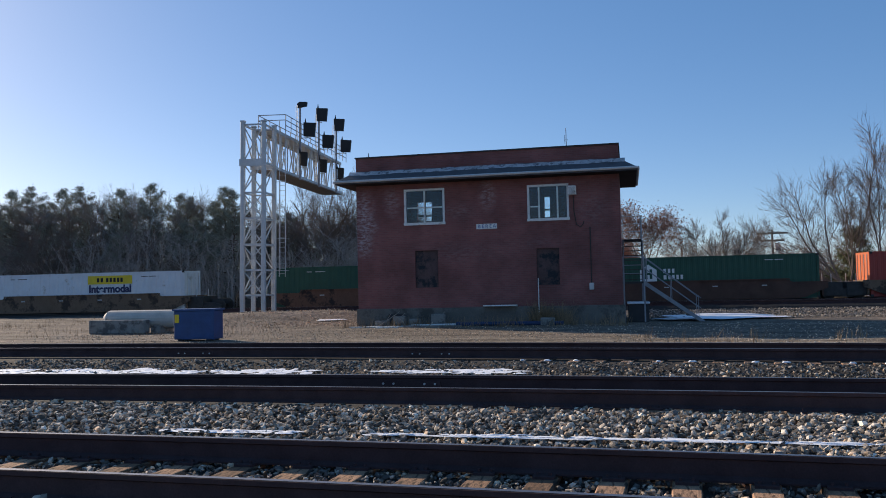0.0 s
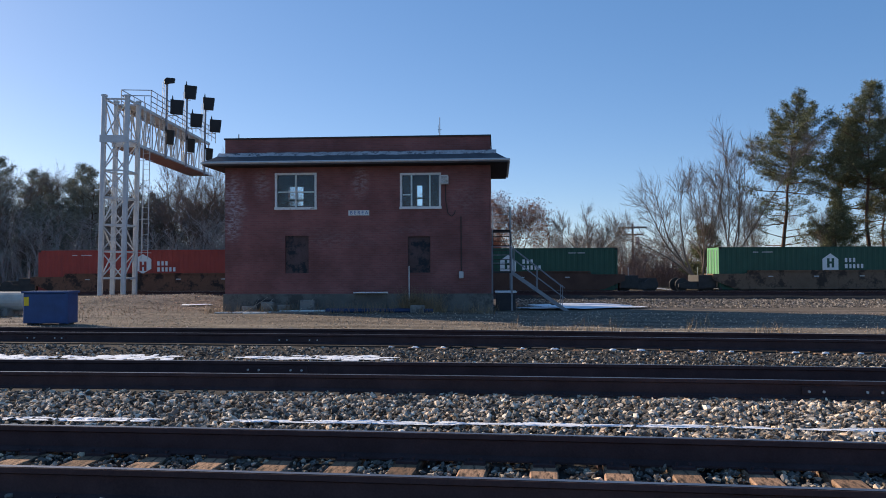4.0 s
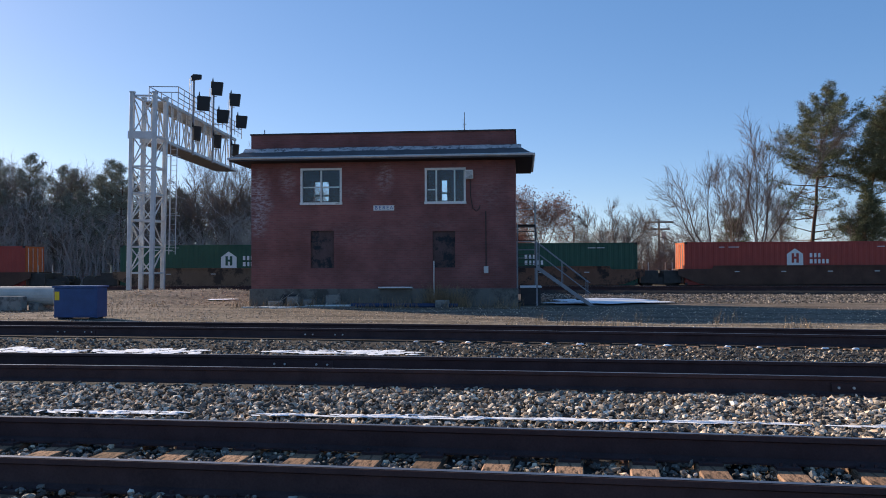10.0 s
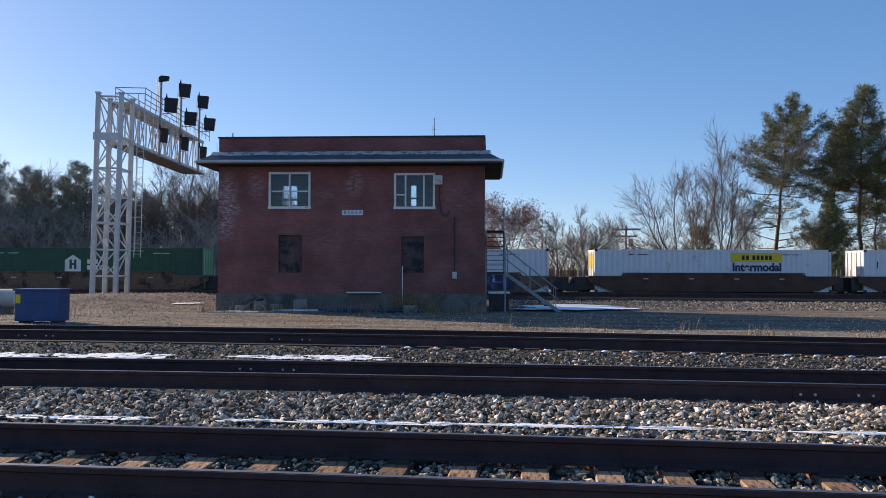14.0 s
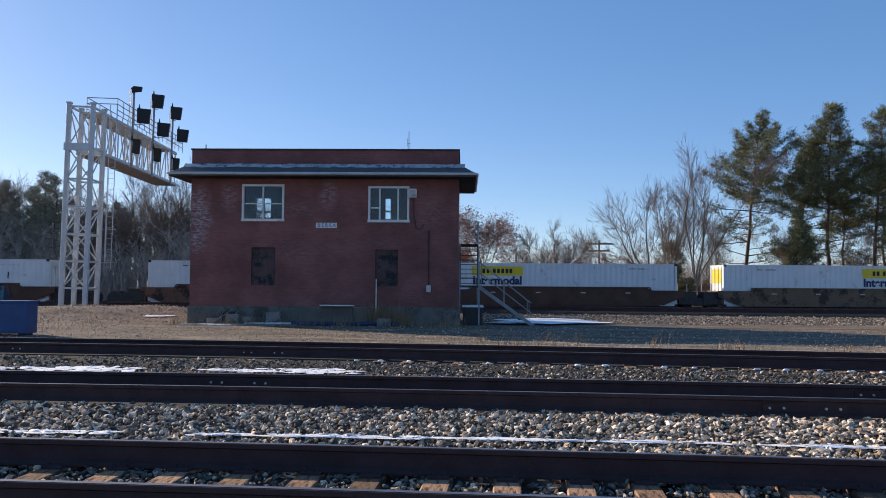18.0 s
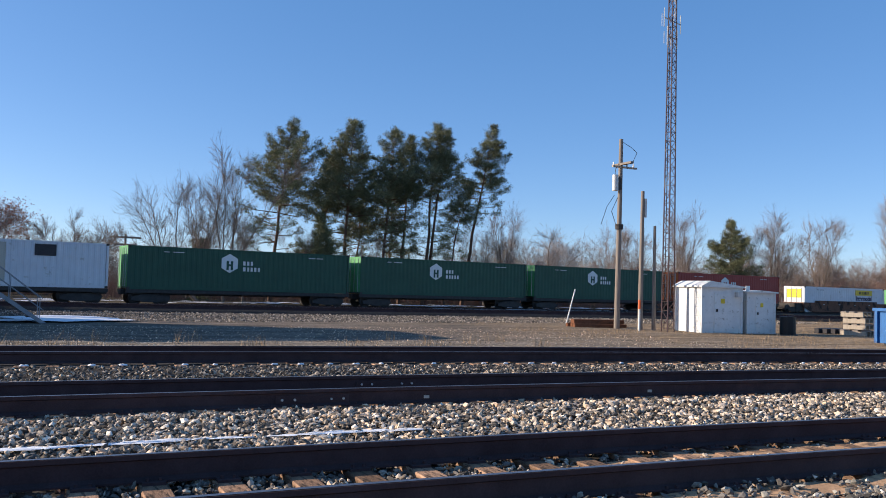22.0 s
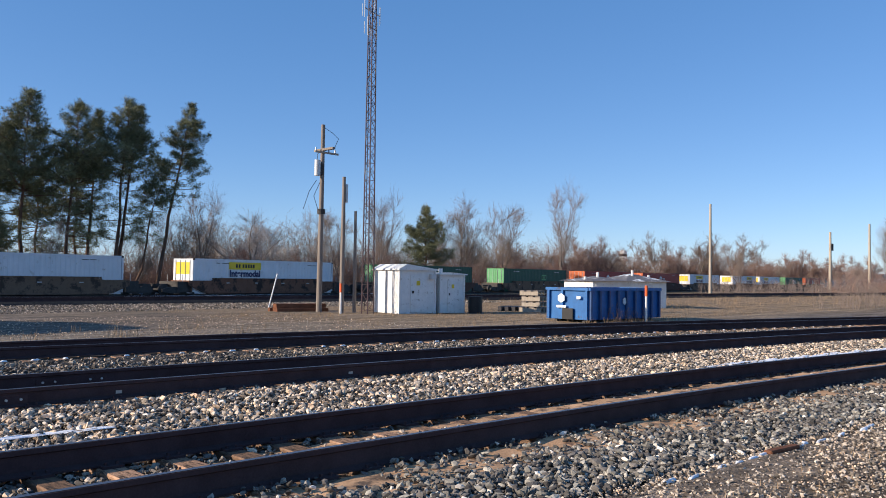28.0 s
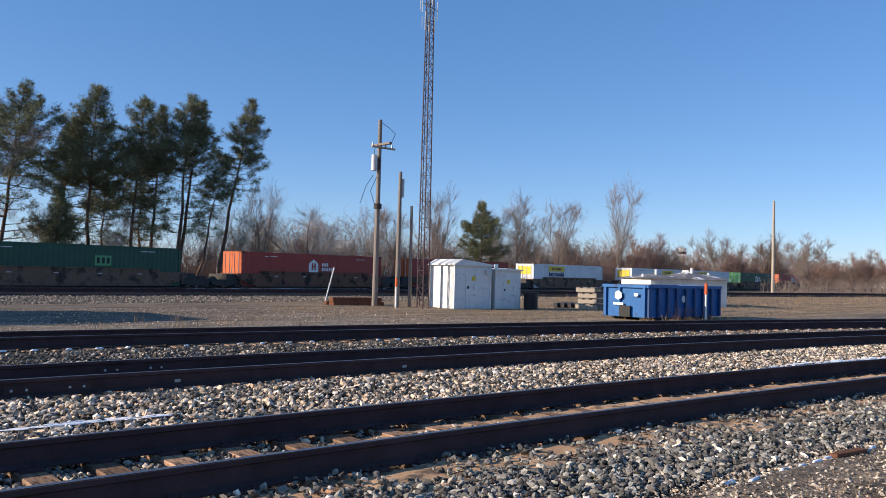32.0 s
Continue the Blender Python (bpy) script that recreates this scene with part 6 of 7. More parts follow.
for i in range(5):
    lg = thing("log", pose(35.3 + 0.25 * i, 23.9 - 0.28 * i, 0.06, 0, 0, 20), "dark timber lying in the grass", "timber", "dark timbers")
    part("beam", box(B(), 0, 1.6, -0.12, 0.12, -0.05, 0.2), BOARD, lg, bevel=0.02)
plk = thing("plank", pose(8.35, -2.98, 0.115, 0, 0, -6), "broken grey-brown plank lying on the stones", "plank")
part("board", box(B(), -0.27, 0.27, -0.045, 0.045, 0, 0.04), RUST, plk, bevel=0.01)

# far buildings at the horizon
fb = thing("warehouse", pose(330, 118, 0, 0, 0, 8), "long pale warehouse far beyond the yard", "building")
part("wall", box(B(), 0, 150, 0, 30, 0, 6.2), FARPALE, fb)
part("roof", box(B(), -1, 151, -1, 31, 6.2, 7.0), WHITE, fb)
ct = thing("control_tower", pose(425.7, 265.3, 0), "distant pale round control tower with a dark window band", "tower")
part("shaft", rod(B(), (0, 0, 0), (0, 0, 13.6), 1.5, n=16), FARPALE, ct)
part("gallery", rod(B(), (0, 0, 13.6), (0, 0, 15.8), 2.2, n=16), WHITE, ct)
part("cab", rod(B(), (0, 0, 15.8), (0, 0, 17.2), 2.1, 2.4, 16), BOARD, ct, "dark glass cab")
part("cab_roof", rod(B(), (0, 0, 17.2), (0, 0, 19.3), 2.4, 1.9, 16), WHITE, ct)


# ---- trees ----
def branch_mesh(segs, sides=4):
    """Tapered limbs from segments (a, b, r0, r1); those with r1 = 0 run out to a point."""
    if min(s[3] for s in segs) == 0:
        v1, f1 = branch_mesh([s for s in segs if s[3] > 0], sides)
        tips = [s for s in segs if s[3] == 0]
        v2, f2 = branch_mesh([(a, b, r, 0.001) for a, b, r, _ in tips], sides)
        v2 = v2.reshape(-1, 2 * sides, 3)[:, :sides + 1].reshape(-1, 3)
        k = np.arange(len(tips))[:, None, None] * (sides + 1) + len(v1)
        t2 = np.array([(i, (i + 1) % sides, sides) for i in range(sides)])[None] + k
        t1 = np.concatenate([f1[:, (0, 1, 2)], f1[:, (0, 2, 3)]])
        return np.concatenate([v1, v2]), np.concatenate([t1, t2.reshape(-1, 3)])
    n = len(segs)
    A = np.array([s[0] for s in segs], float)
    Bq = np.array([s[1] for s in segs], float)
    r0 = np.array([s[2] for s in segs])[:, None, None]
    r1 = np.array([s[3] for s in segs])[:, None, None]
    d = Bq - A
    d /= np.linalg.norm(d, axis=1, keepdims=True) + 1e-9
    ref = np.where(np.abs(d[:, 2:3]) > 0.9, np.array([[1.0, 0, 0]]), np.array([[0, 0, 1.0]]))
    u = np.cross(d, ref)
    u /= np.linalg.norm(u, axis=1, keepdims=True) + 1e-9
    w = np.cross(d, u)
    ang = np.arange(sides) * 2 * math.pi / sides
    ring = np.cos(ang)[None, :, None] * u[:, None] + np.sin(ang)[None, :, None] * w[:, None]
    v = np.concatenate([A[:, None] + ring * r0, Bq[:, None] + ring * r1], 1)
    f = np.array([(i, (i + 1) % sides, sides + (i + 1) % sides, sides + i) for i in range(sides)])
    return v.reshape(-1, 3), (f[None] + (np.arange(n) * 2 * sides)[:, None, None]).reshape(-1, 4)


def grow(rnd, h, trunk_r, stems=3, spread=0.25, fork=0.18, lean=(0.0, 0.0), boughs=9, sprays=6, twigs=5, reach=0.24, arch=0.0, twig=0.0052):
    """Limb segments of a leafless tree: a short trunk that forks into rising stems, boughs along them, sprays and fine twigs."""
    trunk, crown = [], []

    def limb(p, d, length, r0, r1, k, out, lift, jit=0.1):
        pts = [p]
        for i in range(k):
            d = (d + Vector((rnd.gauss(0, jit), rnd.gauss(0, jit), rnd.gauss(0, jit * 0.5) + lift))).normalized()
            q = pts[-1] + d * (length / k)
            ra, rb = r0 + (r1 - r0) * i / k, r0 + (r1 - r0) * (i + 1) / k
            out.append((tuple(pts[-1]), tuple(q), max(ra, twig), max(rb, twig * 0.8)))
            pts.append(q)
        return pts

    def at(pts, f):
        i = min(len(pts) - 2, int(f * (len(pts) - 1)))
        return pts[i].lerp(pts[i + 1], f * (len(pts) - 1) - i), (pts[i + 1] - pts[i]).normalized()

    def off(d, ang):
        a = rnd.uniform(0, 2 * math.pi)
        s = d.cross(Vector((math.cos(a), math.sin(a), 0.3))).normalized()
        return (d * math.cos(ang) + s * math.sin(ang)).normalized()
    base = limb(Vector((0, 0, -0.1)), Vector((lean[0], lean[1], 1)).normalized(), h * fork * 1.6, trunk_r, trunk_r * 0.6, 4, trunk, 0.03)
    for j in range(stems):
        o, d = at(base, rnd.uniform(0.45, 1.0) if j else 1.0)
        a = 2 * math.pi * (j + rnd.random() * 0.6) / stems
        sd = (d + Vector((math.cos(a), math.sin(a) * 0.8, 0)) * spread * rnd.uniform(0.6, 1.4)).normalized()
        st = limb(o, sd, h * rnd.uniform(0.55, 0.85), trunk_r * 0.52, trunk_r * 0.1, 8, trunk, 0.035 - arch)
        for _ in range(boughs):
            f = rnd.uniform(0.12, 1.0)
            o2, d2 = at(st, f)
            b2 = limb(o2, off(d2, rnd.uniform(0.3, 0.7)), h * reach * (1.15 - 0.75 * f) * rnd.uniform(0.6, 1.3), trunk_r * 0.17 * (1.1 - 0.7 * f), 0.011, 5, crown, 0.07 - arch, 0.13)
            for _ in range(sprays):
                g = rnd.uniform(0.2, 1.0)
                o3, d3 = at(b2, g)
                b3 = limb(o3, off(d3, rnd.uniform(0.3, 0.8)), h * reach * 0.55 * rnd.uniform(0.5, 1.3), 0.008, twig, 2, crown, 0.07 - arch, 0.13)
                for _ in range(twigs):
                    o4, d4 = at(b3, rnd.uniform(0.15, 1.0))
                    e4 = o4 + (off(d4, rnd.uniform(0.25, 0.8)) + Vector((0, 0, 0.1 - arch))) * h * reach * 0.3 * rnd.uniform(0.5, 1.3)
                    crown.append((tuple(o4), tuple(e4), twig * 1.15, 0))
    return trunk, crown


def bare_tree(seed, h, trunk_r, material, label, leaves=None, **kw):
    rnd = random.Random(seed)
    trunk, crown = grow(rnd, h, trunk_r, **kw)
    k = h / max(s[1][2] for s in crown)
    sc = [[(tuple(c * k for c in a), tuple(c * k for c in b), r0, r1) for a, b, r0, r1 in segs] for segs in (trunk, crown)]
    root = thing("bare_tree", pose(0, 0, 0), label, "tree", "bare trees")
    v, f = branch_mesh(sc[0], 6)
    part("trunk", raw_mesh("trunk", v, f, BARK), None, root)
    v, f = branch_mesh(sc[1], 3)
    part("crown", raw_mesh("crown", v, f, material), None, root, "leafless crown of fine twigs")
    if leaves:
        ends = [s[1] for s in sc[1] if s[3] == 0 and rnd.random() < 0.9]
        v, f = tufts(ends, [(0, 0, -0.4)] * len(ends), np.random.RandomState(seed), 2, 0.15, 0.09)
        tagged(part("leaves", raw_mesh("leaves", v, f, leaves), None, root, "withered russet leaves"), kind="stuff")
    return root


def tufts(centres, dirs, rnd_np, blades, length, width):
    """Needle sprays: thin blades fanning out from each point."""
    n = len(centres)
    c = np.repeat(np.array(centres), blades, 0)
    base = np.repeat(np.array(dirs), blades, 0)
    d = base * 0.75 + rnd_np.normal(size=(n * blades, 3)) * np.array([0.9, 0.9, 0.7])
    d /= np.linalg.norm(d, axis=1, keepdims=True)
    l = length * rnd_np.uniform(0.5, 1.3, (n * blades, 1))
    s = np.cross(d, rnd_np.normal(size=d.shape))
    s /= np.linalg.norm(s, axis=1, keepdims=True) + 1e-9
    w = width * rnd_np.uniform(0.6, 1.3, (n * blades, 1))
    c = c + rnd_np.normal(size=c.shape) * length * np.array([0.42, 0.42, 0.28])
    v = np.stack([c - s * w * 0.5, c + s * w * 0.5, c + d * l], 1)
    return v.reshape(-1, 3), np.arange(n * blades * 3).reshape(-1, 3)


def pine_tree(seed, h, label, lean=(0, 0), needles=None, low=0.25, wide=3.2, full=0.5, open_low=0.5, dense=1.45, step=0.46, blade=(0.30, 0.045)):
    """A tall pine: full tapering top above the height share full, open layered boughs below it, bare trunk under low."""
    rnd = random.Random(seed)
    rn = np.random.RandomState(seed)
    trunk, boughs, cs, ds = [], [], [], []
    pts = [Vector((0, 0, -0.1))]
    n = 10
    for i in range(n):
        f = (i + 1) / n
        pts.append(Vector((lean[0] * h * f ** 1.2 + rnd.gauss(0, 0.07), lean[1] * h * f + rnd.gauss(0, 0.07), h * f)))
    r = 0.0125 * h
    for i in range(n):
        trunk.append((tuple(pts[i]), tuple(pts[i + 1]), max(0.03, r * (1 - 0.95 * i / n)), max(0.02, r * (1 - 0.95 * (i + 1) / n))))
    z = low * h
    while z < h * 0.99:
        f = z / h
        k = min(n - 1, int(f * n))
        o = pts[k].lerp(pts[k + 1], f * n - k)
        if f > full:
            g = (f - full) / (1 - full)
            prof, keep = (1 - g) ** 0.85 * (1 + 0.15 * math.sin(g * 11 + seed)) + 0.04, 0.92
        else:
            g = 0.0
            prof, keep = 0.75 + 0.25 * (f - low) / max(0.01, full - low), 1 - open_low
        a0 = rnd.uniform(0, 6.28)
        m = rnd.choice((4, 5, 5, 6)) if prof > 0.35 else 4
        for j in range(m):
            if rnd.random() > keep:
                continue
            a = a0 + 6.28 * j / m + rnd.gauss(0, 0.25)
            L = wide * prof * rnd.uniform(0.45, 1.2)
            side = Vector((math.cos(a), math.sin(a), 0))
            cross = Vector((-side.y, side.x, 0))
            up = 0.5 * g * g + 0.20 + rnd.gauss(0, 0.12) - (0.10 if f < full else 0)
            p = o.copy()
            q = p + (side + Vector((0, 0, up))) * L * 0.55
            e = q + (side + Vector((0, 0, up + 0.25))) * L * 0.45
            boughs.append((tuple(p), tuple(q), 0.012 + 0.012 * L, 0.012 + 0.006 * L))
            boughs.append((tuple(q), tuple(e), 0.012 + 0.006 * L, 0.008))
            inner = 0.25 if f > full else 0.45
            cl = int((2.2 + 8.0 * L) * dense * (1.2 if f > full else 0.55))
            for _ in range(cl):
                tt = inner + (1 - inner) * rnd.random() ** 0.8
                b = p.lerp(q, tt / 0.55) if tt < 0.55 else q.lerp(e, (tt - 0.55) / 0.45)
                sw = rnd.gauss(0, 0.5) * (0.12 + 0.24 * L * (1.15 - 0.6 * tt))
                c = b + cross * sw + side * abs(sw) * 0.35 + Vector((0, 0, rnd.gauss(0.08, 0.10 + 0.035 * L)))
                if rnd.random() < 0.3:
                    boughs.append((tuple(b), tuple(c), 0.012, 0.006))
                cs.append(tuple(c))
                ds.append(tuple(side * 0.45 + cross * (0.5 if sw > 0 else -0.5) + Vector((0, 0, 0.55))))
        z += step * rnd.uniform(0.7, 1.3) * (1.0 if f > full else 1.25)
    tip = pts[-1]
    for _ in range(int(10 * dense)):
        cs.append(tuple(tip + Vector((rnd.gauss(0, 0.12), rnd.gauss(0, 0.12), rnd.uniform(-0.9, 0.15)))))
        ds.append((0, 0, 0.8))
    root = thing("pine_tree", pose(0, 0, 0), label, "tree", "pine trees")
    v, f = branch_mesh(trunk, 8)
    part("trunk", raw_mesh("trunk", v, f, PINEBARK), None, root, "reddish pine trunk")
    v, f = branch_mesh(boughs, 3)
    tagged(part("bough", raw_mesh("boughs", v, f, PINEBARK), None, root), kind="stuff")
    v, f = tufts(cs, ds, rn, 12, *blade)
    part("crown", raw_mesh("needles", v, f, needles or NEEDLE), None, root, "dark green layered needle crown")
    return root


def put(first, x, y, s=1.0, yaw=0.0, sx=1.0):
    return copy_thing(first, pose(x, y, -0.05, 0, 0, yaw) @ Matrix.Diagonal((s * sx, s * sx, s, 1)))


def settle(first, x, y, s=1.0, yaw=0.0, sx=1.0):
    """Places the first of a kind itself."""
    first.matrix_basis = pose(x, y, -0.05, 0, 0, yaw) @ Matrix.Diagonal((s * sx, s * sx, s, 1))
    return first


# the group of tall pines behind the train
settle(pine_tree(21, 16.3, "tall pine with a broad sunlit crown and long low boughs", (0.09, 0), low=0.22, wide=4.49, full=0.5, open_low=0.5, dense=1.5), 18.4, 68)
settle(pine_tree(35, 14.2, "dark pine half hidden between taller ones", (0.13, 0), low=0.3, wide=3.43, full=0.55, open_low=0.5, dense=1.5), 23.0, 70)
settle(pine_tree(22, 17.1, "tall pine with a full rounded top", (0.04, 0), low=0.25, wide=4.23, full=0.5, open_low=0.5, dense=1.5), 25.1, 68)
settle(pine_tree(23, 16.6, "tall dark pine with an open lower crown", (0.07, 0), low=0.22, wide=3.54, full=0.55, open_low=0.5, dense=1.45), 28.9, 68)
settle(pine_tree(24, 16.4, "slim pine standing among taller ones", (0.055, 0), low=0.25, wide=2.52, full=0.6, open_low=0.5, dense=1.45), 31.2, 69)
settle(pine_tree(25, 17.6, "tall pine with a sunlit top beside its twin", (0.065, 0), low=0.25, wide=3.20, full=0.58, open_low=0.5, dense=1.5), 33.3, 68)
settle(pine_tree(26, 17.4, "tall narrow twin pine", (0.115, 0), low=0.5, wide=2.29, full=0.72, open_low=0.5, dense=1.5), 33.8, 68.6)
settle(pine_tree(36, 11.6, "crooked thin pine leaning beside the tall ones", (0.2, 0), low=0.4, wide=2.18, full=0.7, open_low=0.5, dense=1.45), 35.3, 67.5)
settle(pine_tree(27, 18.1, "tall pine leaning over, with a bare lower trunk", (0.175, 0), low=0.42, wide=3.08, full=0.62, open_low=0.5, dense=1.5), 37.5, 68)
settle(pine_tree(28, 8.0, "young bushy pine under the tall ones", (0, 0), low=0.05, wide=2.52, full=0.15, open_low=0.1, dense=1.8), 22.3, 66)
settle(pine_tree(30, 12.0, "lower pine filling the gap between tall ones", (0.0, 0), low=0.2, wide=2.97, full=0.5, open_low=0.5, dense=1.45), 28.0, 72)
settle(pine_tree(29, 13.0, "narrow pine behind the tall ones", (-0.02, 0), low=0.25, wide=2.74, full=0.5, open_low=0.5, dense=1.45), 32.0, 73)
settle(pine_tree(37, 5.2, "low spreading pine behind a leafless tree", (0, 0), low=0.05, wide=2.18, full=0.15, open_low=0.1, dense=1.8), 12.0, 66)
# pines of the left wood, with haze painted into their needles
P_HAZE = settle(pine_tree(31, 12.2, "pine in the wood behind the freight line, needles coloured pale with haze", needles=NEEDLEHAZE, low=0.06, wide=3.6, full=0.35, open_low=0.2, dense=1.2, step=0.6), -51.9, 66)
P_HAZE2 = settle(pine_tree(32, 12.6, "ragged pine in the wood, haze in its needle colour", needles=NEEDLEHAZE, low=0.15, wide=3.5, full=0.55, open_low=0.45, dense=1.2, step=0.6), -62.1, 68, yaw=30)
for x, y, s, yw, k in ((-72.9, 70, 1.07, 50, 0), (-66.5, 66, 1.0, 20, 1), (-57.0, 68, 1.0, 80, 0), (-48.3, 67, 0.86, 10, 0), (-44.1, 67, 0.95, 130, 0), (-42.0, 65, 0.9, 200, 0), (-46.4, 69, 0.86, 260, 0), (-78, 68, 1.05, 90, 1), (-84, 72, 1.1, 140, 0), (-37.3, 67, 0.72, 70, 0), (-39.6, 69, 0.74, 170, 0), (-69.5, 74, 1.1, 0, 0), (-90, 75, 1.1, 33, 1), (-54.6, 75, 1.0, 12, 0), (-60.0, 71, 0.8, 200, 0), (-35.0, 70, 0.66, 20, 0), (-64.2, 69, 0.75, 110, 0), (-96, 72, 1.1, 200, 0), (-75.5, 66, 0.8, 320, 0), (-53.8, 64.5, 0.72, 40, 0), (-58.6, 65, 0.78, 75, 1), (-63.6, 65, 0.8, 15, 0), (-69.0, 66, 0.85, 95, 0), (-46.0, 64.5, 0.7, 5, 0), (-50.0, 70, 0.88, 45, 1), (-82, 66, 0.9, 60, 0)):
    put((P_HAZE, P_HAZE2)[k], x, y, s, yw)
settle(pine_tree(34, 11.4, "cone-shaped dark evergreen among bare trees", low=0.04, wide=3.6, full=0.32, open_low=0.1, dense=1.9), 79.3, 75)

# leafless trees
T1 = settle(bare_tree(41, 13.4, 0.125, TWIG, "tall leafless tree of upright forked stems", stems=5, spread=0.15, fork=0.1, boughs=15, sprays=7, twigs=8, reach=0.2), 13.4, 63, 1.07)
T2 = settle(bare_tree(42, 9.6, 0.16, TWIG, "leafless tree with limbs arching far to one side", stems=4, spread=0.42, fork=0.2, boughs=11, sprays=7, twigs=8, reach=0.34, arch=0.045, lean=(-1.0, 0)), 11.6, 63, 1.15)
T3 = settle(bare_tree(43, 9.2, 0.14, RUSSET, "russet tree with withered leaves on fine twigs", leaves=RUSSETLEAF, stems=4, spread=0.42, fork=0.2, boughs=15, sprays=8, twigs=8, reach=0.36, arch=0.055), -4.6, 75, 1.02)
T4 = settle(bare_tree(44, 8.2, 0.2, TWIGHAZE, "dark round-headed leafless tree with drooping twigs", stems=6, spread=0.65, fork=0.16, boughs=13, sprays=10, twigs=11, reach=0.3, arch=0.05), 49.2, 70, 1.1)
T5 = settle(bare_tree(45, 8.6, 0.14, TWIG, "broad leafless tree with a crooked trunk", stems=4, spread=0.6, fork=0.22, boughs=14, sprays=9, twigs=10, reach=0.28, arch=0.02), 2.9, 75)
T6 = settle(bare_tree(46, 9.0, 0.13, TWIGRED, "round leafless tree dense with russet twigs", stems=6, spread=0.75, fork=0.1, boughs=15, sprays=9, twigs=10, reach=0.27), 127.2, 81)
put(T1, 11.3, 64, 0.84, 100)
put(T1, 15.6, 66, 0.6, 200)
put(T4, 4.6, 80, 0.7, 60)
put(T5, 0.6, 84, 0.95, 160)
put(T3, -6.6, 80, 0.62, 60)
put(T6, 7.6, 78, 0.55, 30)
put(T1, 115.2, 79.5, 1.42, 40, 0.72)
rnd = random.Random(90)
KINDS = (T1, T2, T3, T4, T5, T6)
for x, y, s, k in ((42.0, 68.6, 0.8, 0), (41.0, 70, 0.62, 0), (44.2, 72, 0.66, 4), (21.5, 66, 0.55, 0), (27.0, 65.5, 0.5, 0), (31.0, 66, 0.45, 4), (36.5, 70, 0.55, 4), (50.5, 73, 0.75, 5), (53.5, 74, 0.7, 3), (57.0, 74, 0.62, 5), (60.0, 73, 0.74, 0), (63.0, 73, 0.74, 0), (66.0, 75, 0.7, 4), (70.2, 74, 0.98, 0), (73.0, 77, 0.75, 0), (75.5, 79, 0.8, 5), (87.3, 76, 1.03, 0), (91.0, 78, 0.85, 0), (84.5, 78, 0.9, 0), (98.5, 77.5, 1.0, 0), (95.0, 80, 0.8, 4), (101.5, 79, 0.75, 0), (104.5, 81, 0.9, 5), (111.5, 82, 0.85, 4), (119.0, 82, 0.95, 5), (131.5, 82, 1.2, 5), (123.5, 82, 1.15, 5), (137.0, 84, 0.9, 4), (142.0, 85, 0.75, 5), (149.0, 85, 0.8, 5), (156.8, 85, 1.5, 4), (163.0, 87, 1.0, 5), (170.0, 88, 1.15, 5), (178.9, 88, 1.6, 4), (186.0, 90, 1.2, 5), (193.5, 91, 1.25, 5), (202.0, 91, 1.75, 4), (210.0, 93, 1.1, 5), (222.0, 94, 1.2, 5), (232.0, 96, 1.1, 5), (244.0, 98, 1.1, 4), (258.0, 100, 1.3, 5), (268.4, 100, 1.45, 5), (278.0, 101, 1.4, 5), (292.0, 104, 1.1, 5), (308.0, 106, 1.3, 5), (324.0, 108, 1.5, 5), (345.0, 110, 1.5, 5), (372.0, 113, 1.6, 5), (192.0, 52, 1.2, 0), (198.0, 50, 1.35, 0), (205.0, 52, 1.4, 0), (185.0, 54, 0.8, 4), (176.0, 52, 0.7, 4), (162.0, 50, 0.6, 4), (120.0, 50, 0.5, 0)):
    put(KINDS[k], x, y, s, rnd.uniform(0, 360), rnd.uniform(0.92, 1.15))
for x, y, s, k in ((-61.0, 73, 1.0, 0), (-58.0, 70, 0.95, 0), (-55.8, 71, 0.98, 0), (-53.6, 69, 0.9, 4), (-50.2, 72, 0.95, 0), (-47.5, 72, 0.9, 0), (-36.0, 66, 1.27, 4), (-34.2, 67, 1.42, 4), (-32.6, 66, 1.40, 4), (-30.8, 67, 1.37, 4), (-33.4, 70, 1.0, 0), (-65.0, 71, 0.95, 0), (-70.0, 70, 0.95, 0), (-68.0, 68, 0.9, 4), (-28.8, 68, 1.33, 4), (-27.0, 70, 0.95, 0), (-25.0, 68, 1.21, 4), (-76, 71, 1.0, 0), (-40.5, 67, 0.68, 0), (-37.6, 70, 0.7, 0), (-22.0, 70, 1.14, 4), (-81, 70, 1.0, 0), (-87, 70, 1.0, 0), (-56.4, 64, 0.86, 0), (-60.4, 64, 0.85, 0), (-65.8, 64, 0.9, 0), (-71.5, 65, 0.95, 0), (-51.0, 64, 0.8, 0), (-47.8, 64, 0.75, 4), (-73.8, 64, 0.9, 4), (-62.2, 63.5, 1.0, 4), (-54.8, 67, 0.92, 0), (-79.5, 65, 0.95, 0), (-38.8, 64, 0.62, 0)):
    put(KINDS[k], x, y, s, rnd.uniform(0, 360))


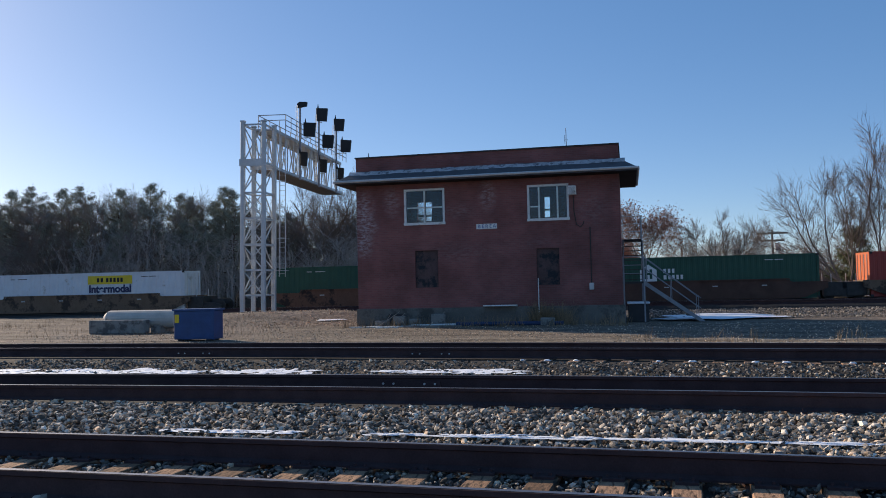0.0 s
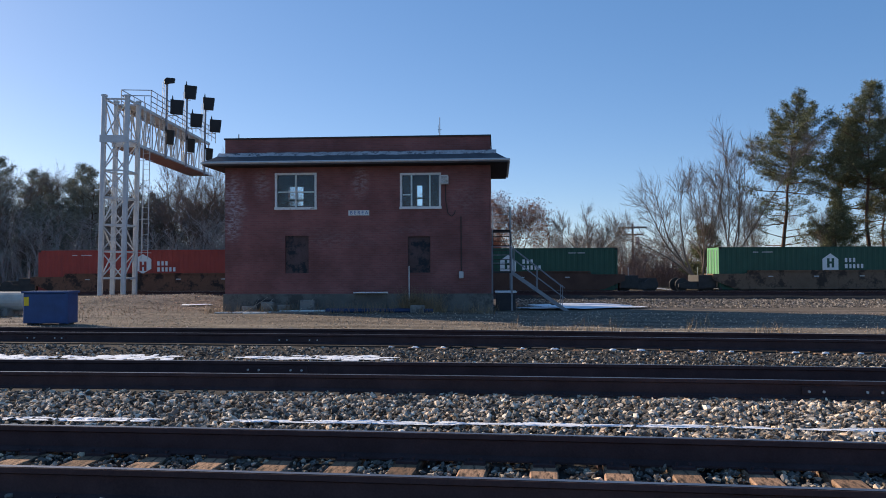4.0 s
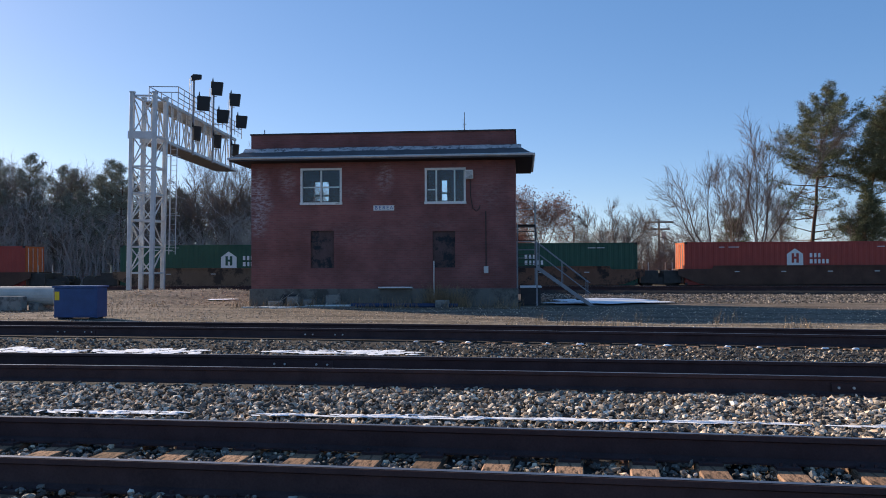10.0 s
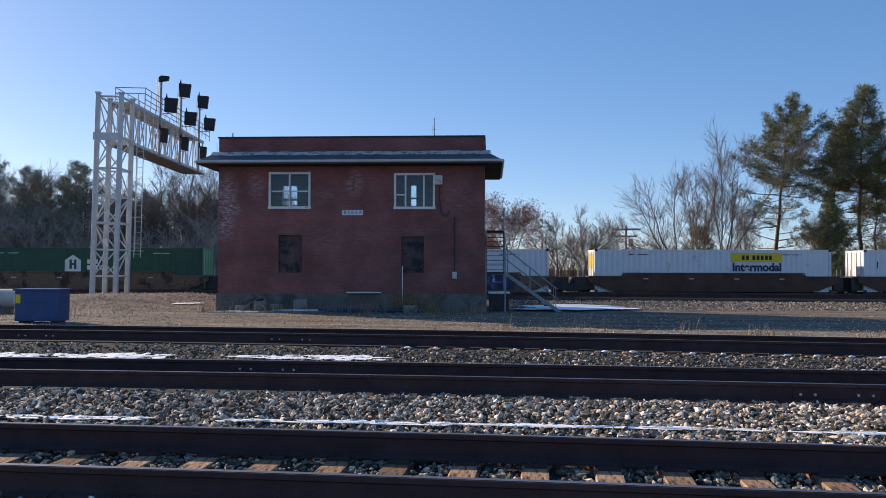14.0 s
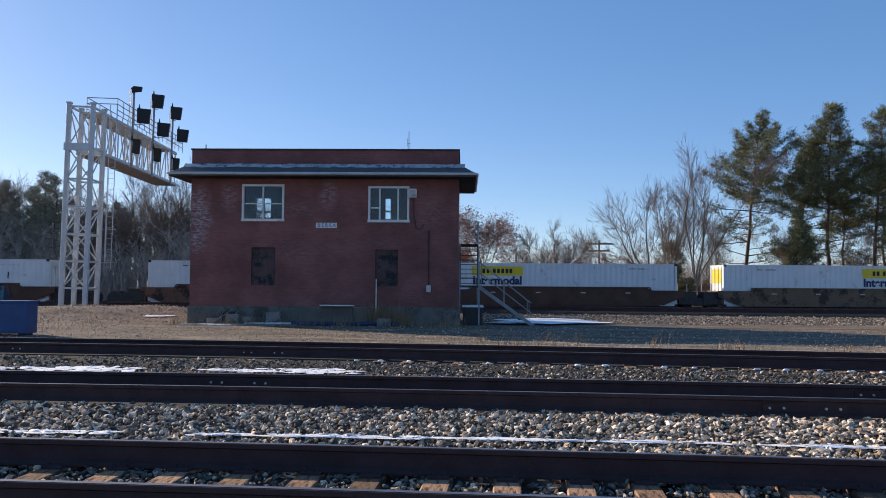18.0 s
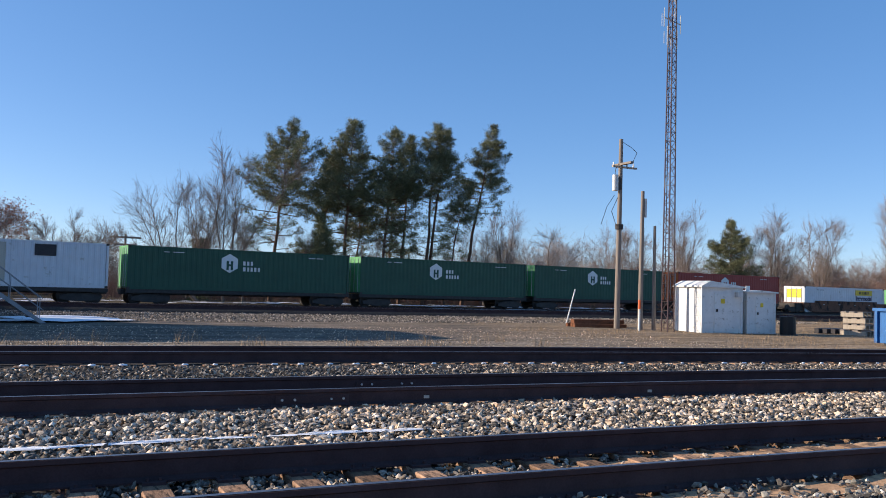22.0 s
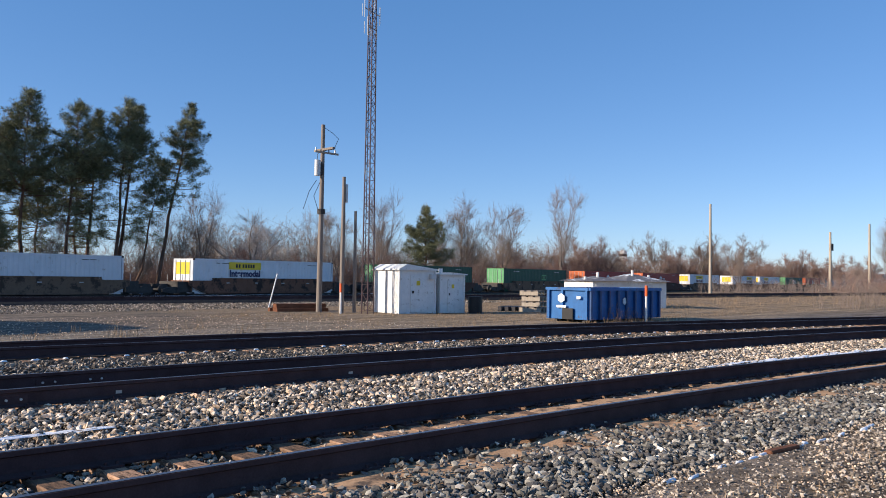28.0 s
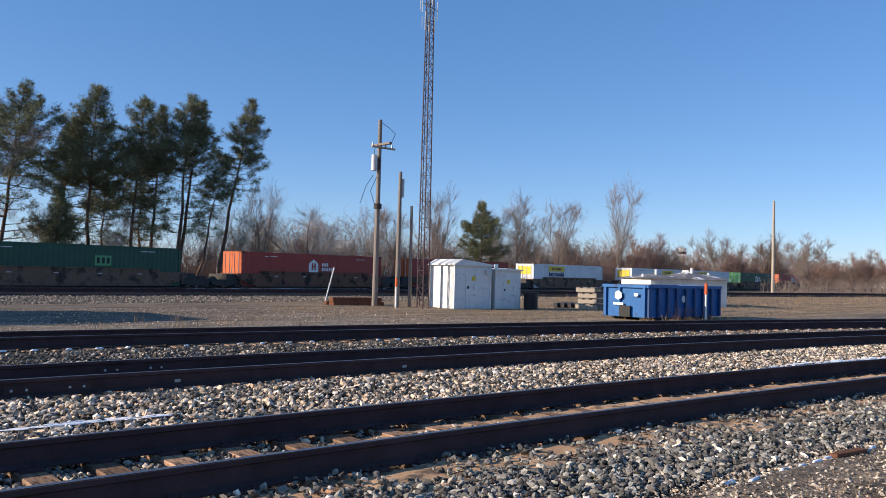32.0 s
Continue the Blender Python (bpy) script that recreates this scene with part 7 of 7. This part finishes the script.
def thicket(name, label, n, xr, yfn, h, material, seed, twigs=7, r=0.012, deep=3.0):
    """A belt of brush: many thin stems with side twigs, as one mass."""
    rnd = random.Random(seed)
    segs = []
    for _ in range(n):
        x = rnd.uniform(*xr)
        y = yfn(x) + rnd.uniform(-deep, deep)
        hh = h * rnd.uniform(0.45, 1.1) * (0.8 + 0.35 * noise.noise(Vector((x * 0.07, 3, 0))))
        p = Vector((x, y, -0.05))
        d = Vector((rnd.gauss(0, 0.16), rnd.gauss(0, 0.16), 1))
        for i in range(3):
            q = p + d * (hh / 3)
            segs.append((tuple(p), tuple(q), r * 2.2 * (1 - i * 0.28), r * 2.2 * (0.72 - i * 0.25)))
            for _ in range(twigs // 3 + 1):
                o = p.lerp(q, rnd.random())
                e = o + Vector((rnd.gauss(0, 0.55), rnd.gauss(0, 0.55), rnd.uniform(0.35, 1.0))) * hh * 0.26
                segs.append((tuple(o), tuple(e), r * 1.1, 0))
                for _ in range(2):
                    o2 = o.lerp(e, rnd.uniform(0.3, 1))
                    e2 = o2 + Vector((rnd.gauss(0, 0.6), rnd.gauss(0, 0.6), rnd.uniform(0.2, 0.9))) * hh * 0.13
                    segs.append((tuple(o2), tuple(e2), r * 0.9, 0))
            p = q
            d = (d + Vector((rnd.gauss(0, 0.2), rnd.gauss(0, 0.2), 0)))
    v, f = branch_mesh(segs, 3)
    tagged(new(name, raw_mesh("brush", v, f, material)), label, "brush", kind="stuff")


thicket("brush_belt", "leafless undergrowth behind the freight line, twigs paled for haze", 2300, (-100, -12), lambda x: 65, 7.5, TWIGHAZE, 1, r=0.022)
thicket("brush_belt", "leafless undergrowth deeper in the wood, twigs paled for haze", 1500, (-120, -10), lambda x: 78, 9.5, TWIGHAZE, 2, r=0.03)
thicket("brush_belt", "russet and grey brush beyond the freight line", 1300, (-12, 40), lambda x: 84, 5.2, TWIGRED, 3, r=0.014)
thicket("brush_belt", "grey leafless brush behind the pines", 1200, (5, 55), lambda x: 74, 4.2, TWIGRED, 4, r=0.012)
thicket("brush_belt", "tan leafless wood beyond the sheds", 2000, (40, 125), lambda x: 82 + 0.1 * (x - 40), 8.4, TWIG, 5, r=0.015)
thicket("brush_belt", "brown brush along the freight line", 1300, (40, 130), lambda x: 72 + 0.1 * (x - 40), 4.8, TWIGRED, 6, r=0.016)
thicket("brush_belt", "far brown wood at the horizon", 1700, (120, 300), lambda x: 88 + 0.12 * (x - 120), 8.8, TWIGRED, 7, r=0.026)
thicket("brush_belt", "far grey wood at the horizon", 600, (120, 290), lambda x: 112 + 0.12 * (x - 120), 8.5, TWIG, 8, r=0.04)
thicket("brush_belt", "dry brush beside the yard's far end", 700, (105, 190), lambda x: 47 + 0.03 * (x - 105), 2.6, TWIG, 9, r=0.012)
thicket("brush_belt", "tall dry brush at the yard's far end", 380, (140, 200), lambda x: 44, 5.0, TWIGRED, 10, r=0.016)


def grass(name, label, n, area, h, seed, clump=1, z=-0.03):
    """Dry stalks."""
    rs = np.random.RandomState(seed)
    x0, x1, y0, y1 = area
    cx = rs.uniform(x0, x1, (n // clump, 1)) + rs.normal(size=(n // clump, clump)) * 0.16
    cy = rs.uniform(y0, y1, (n // clump, 1)) + rs.normal(size=(n // clump, clump)) * 0.16
    x, y = cx.ravel(), cy.ravel()
    k = len(x)
    hh = h * rs.uniform(0.4, 1.2, k)
    lx, ly = rs.normal(size=k) * 0.3 * hh, rs.normal(size=k) * 0.3 * hh
    a = rs.uniform(0, math.pi, k)
    wx, wy = np.cos(a) * 0.008, np.sin(a) * 0.008
    z0 = np.full(k, z)
    v = np.stack([np.stack([x - wx, y - wy, z0], 1), np.stack([x + wx, y + wy, z0], 1), np.stack([x + lx, y + ly, hh + z], 1)], 1)
    tagged(new(name, raw_mesh("grass", v.reshape(-1, 3), np.arange(3 * k).reshape(-1, 3), DRYGRASS)), label, "grass", kind="stuff")


grass("dry_grass", "dry weed clumps along the gravel strip", 360, (-2, 16, 14.5, 19.5), 0.45, 1, 12)
grass("dry_grass", "thin dry grass beside the sheds", 6000, (18, 60, 14, 32), 0.16, 2, 6)
grass("dry_grass", "dry grass round the stacked timber", 700, (18.5, 25.0, 22.5, 25.5), 0.2, 16, 12)
grass("dry_grass", "taller dry weeds by the dumpster", 420, (28, 35.5, 12.2, 13.6), 0.3, 3, 10)
thicket("weed_bush", "tall bare bushes in the dry grass by the far track", 130, (60, 78), lambda x: 15.0 + 0.05 * (x - 60), 2.6, TWIG, 22, twigs=10, r=0.006, deep=2.0)
thicket("weed_bush", "brown leafless weed bushes before the dumpster", 26, (29.8, 32.6), lambda x: 13.1, 0.95, TWIGRED, 21, r=0.004, deep=0.35)
grass("dry_grass", "tawny grass across the yard's far end", 12000, (45, 140, 20, 50), 0.35, 4, 6)
grass("dry_grass", "dense grey weeds against the tower's foundation", 900, (-6.3, -4.9, 27.0, 27.45), 0.95, 15, 30)
grass("dry_grass", "dry weeds by the tower's wall", 900, (-14, -2.5, 25.3, 26.9), 0.5, 5, 14)
grass("dry_grass", "dead weeds at the yard's left side", 2500, (-40, -16, 19, 40), 0.3, 6, 8)
grass("dry_grass", "dry grass at the edge of the path", 2500, (6.0, 18, -6.0, -3.4), 0.1, 7, 12, 0.07)


def motions():
    for ob, c, z in MOVERS:
        walk(ob, [(0.0, train_pose(c, z, 0.0)), (16.0, train_pose(c, z, 16.0)), (32.0, train_pose(c, z, 32.0))])


motions()
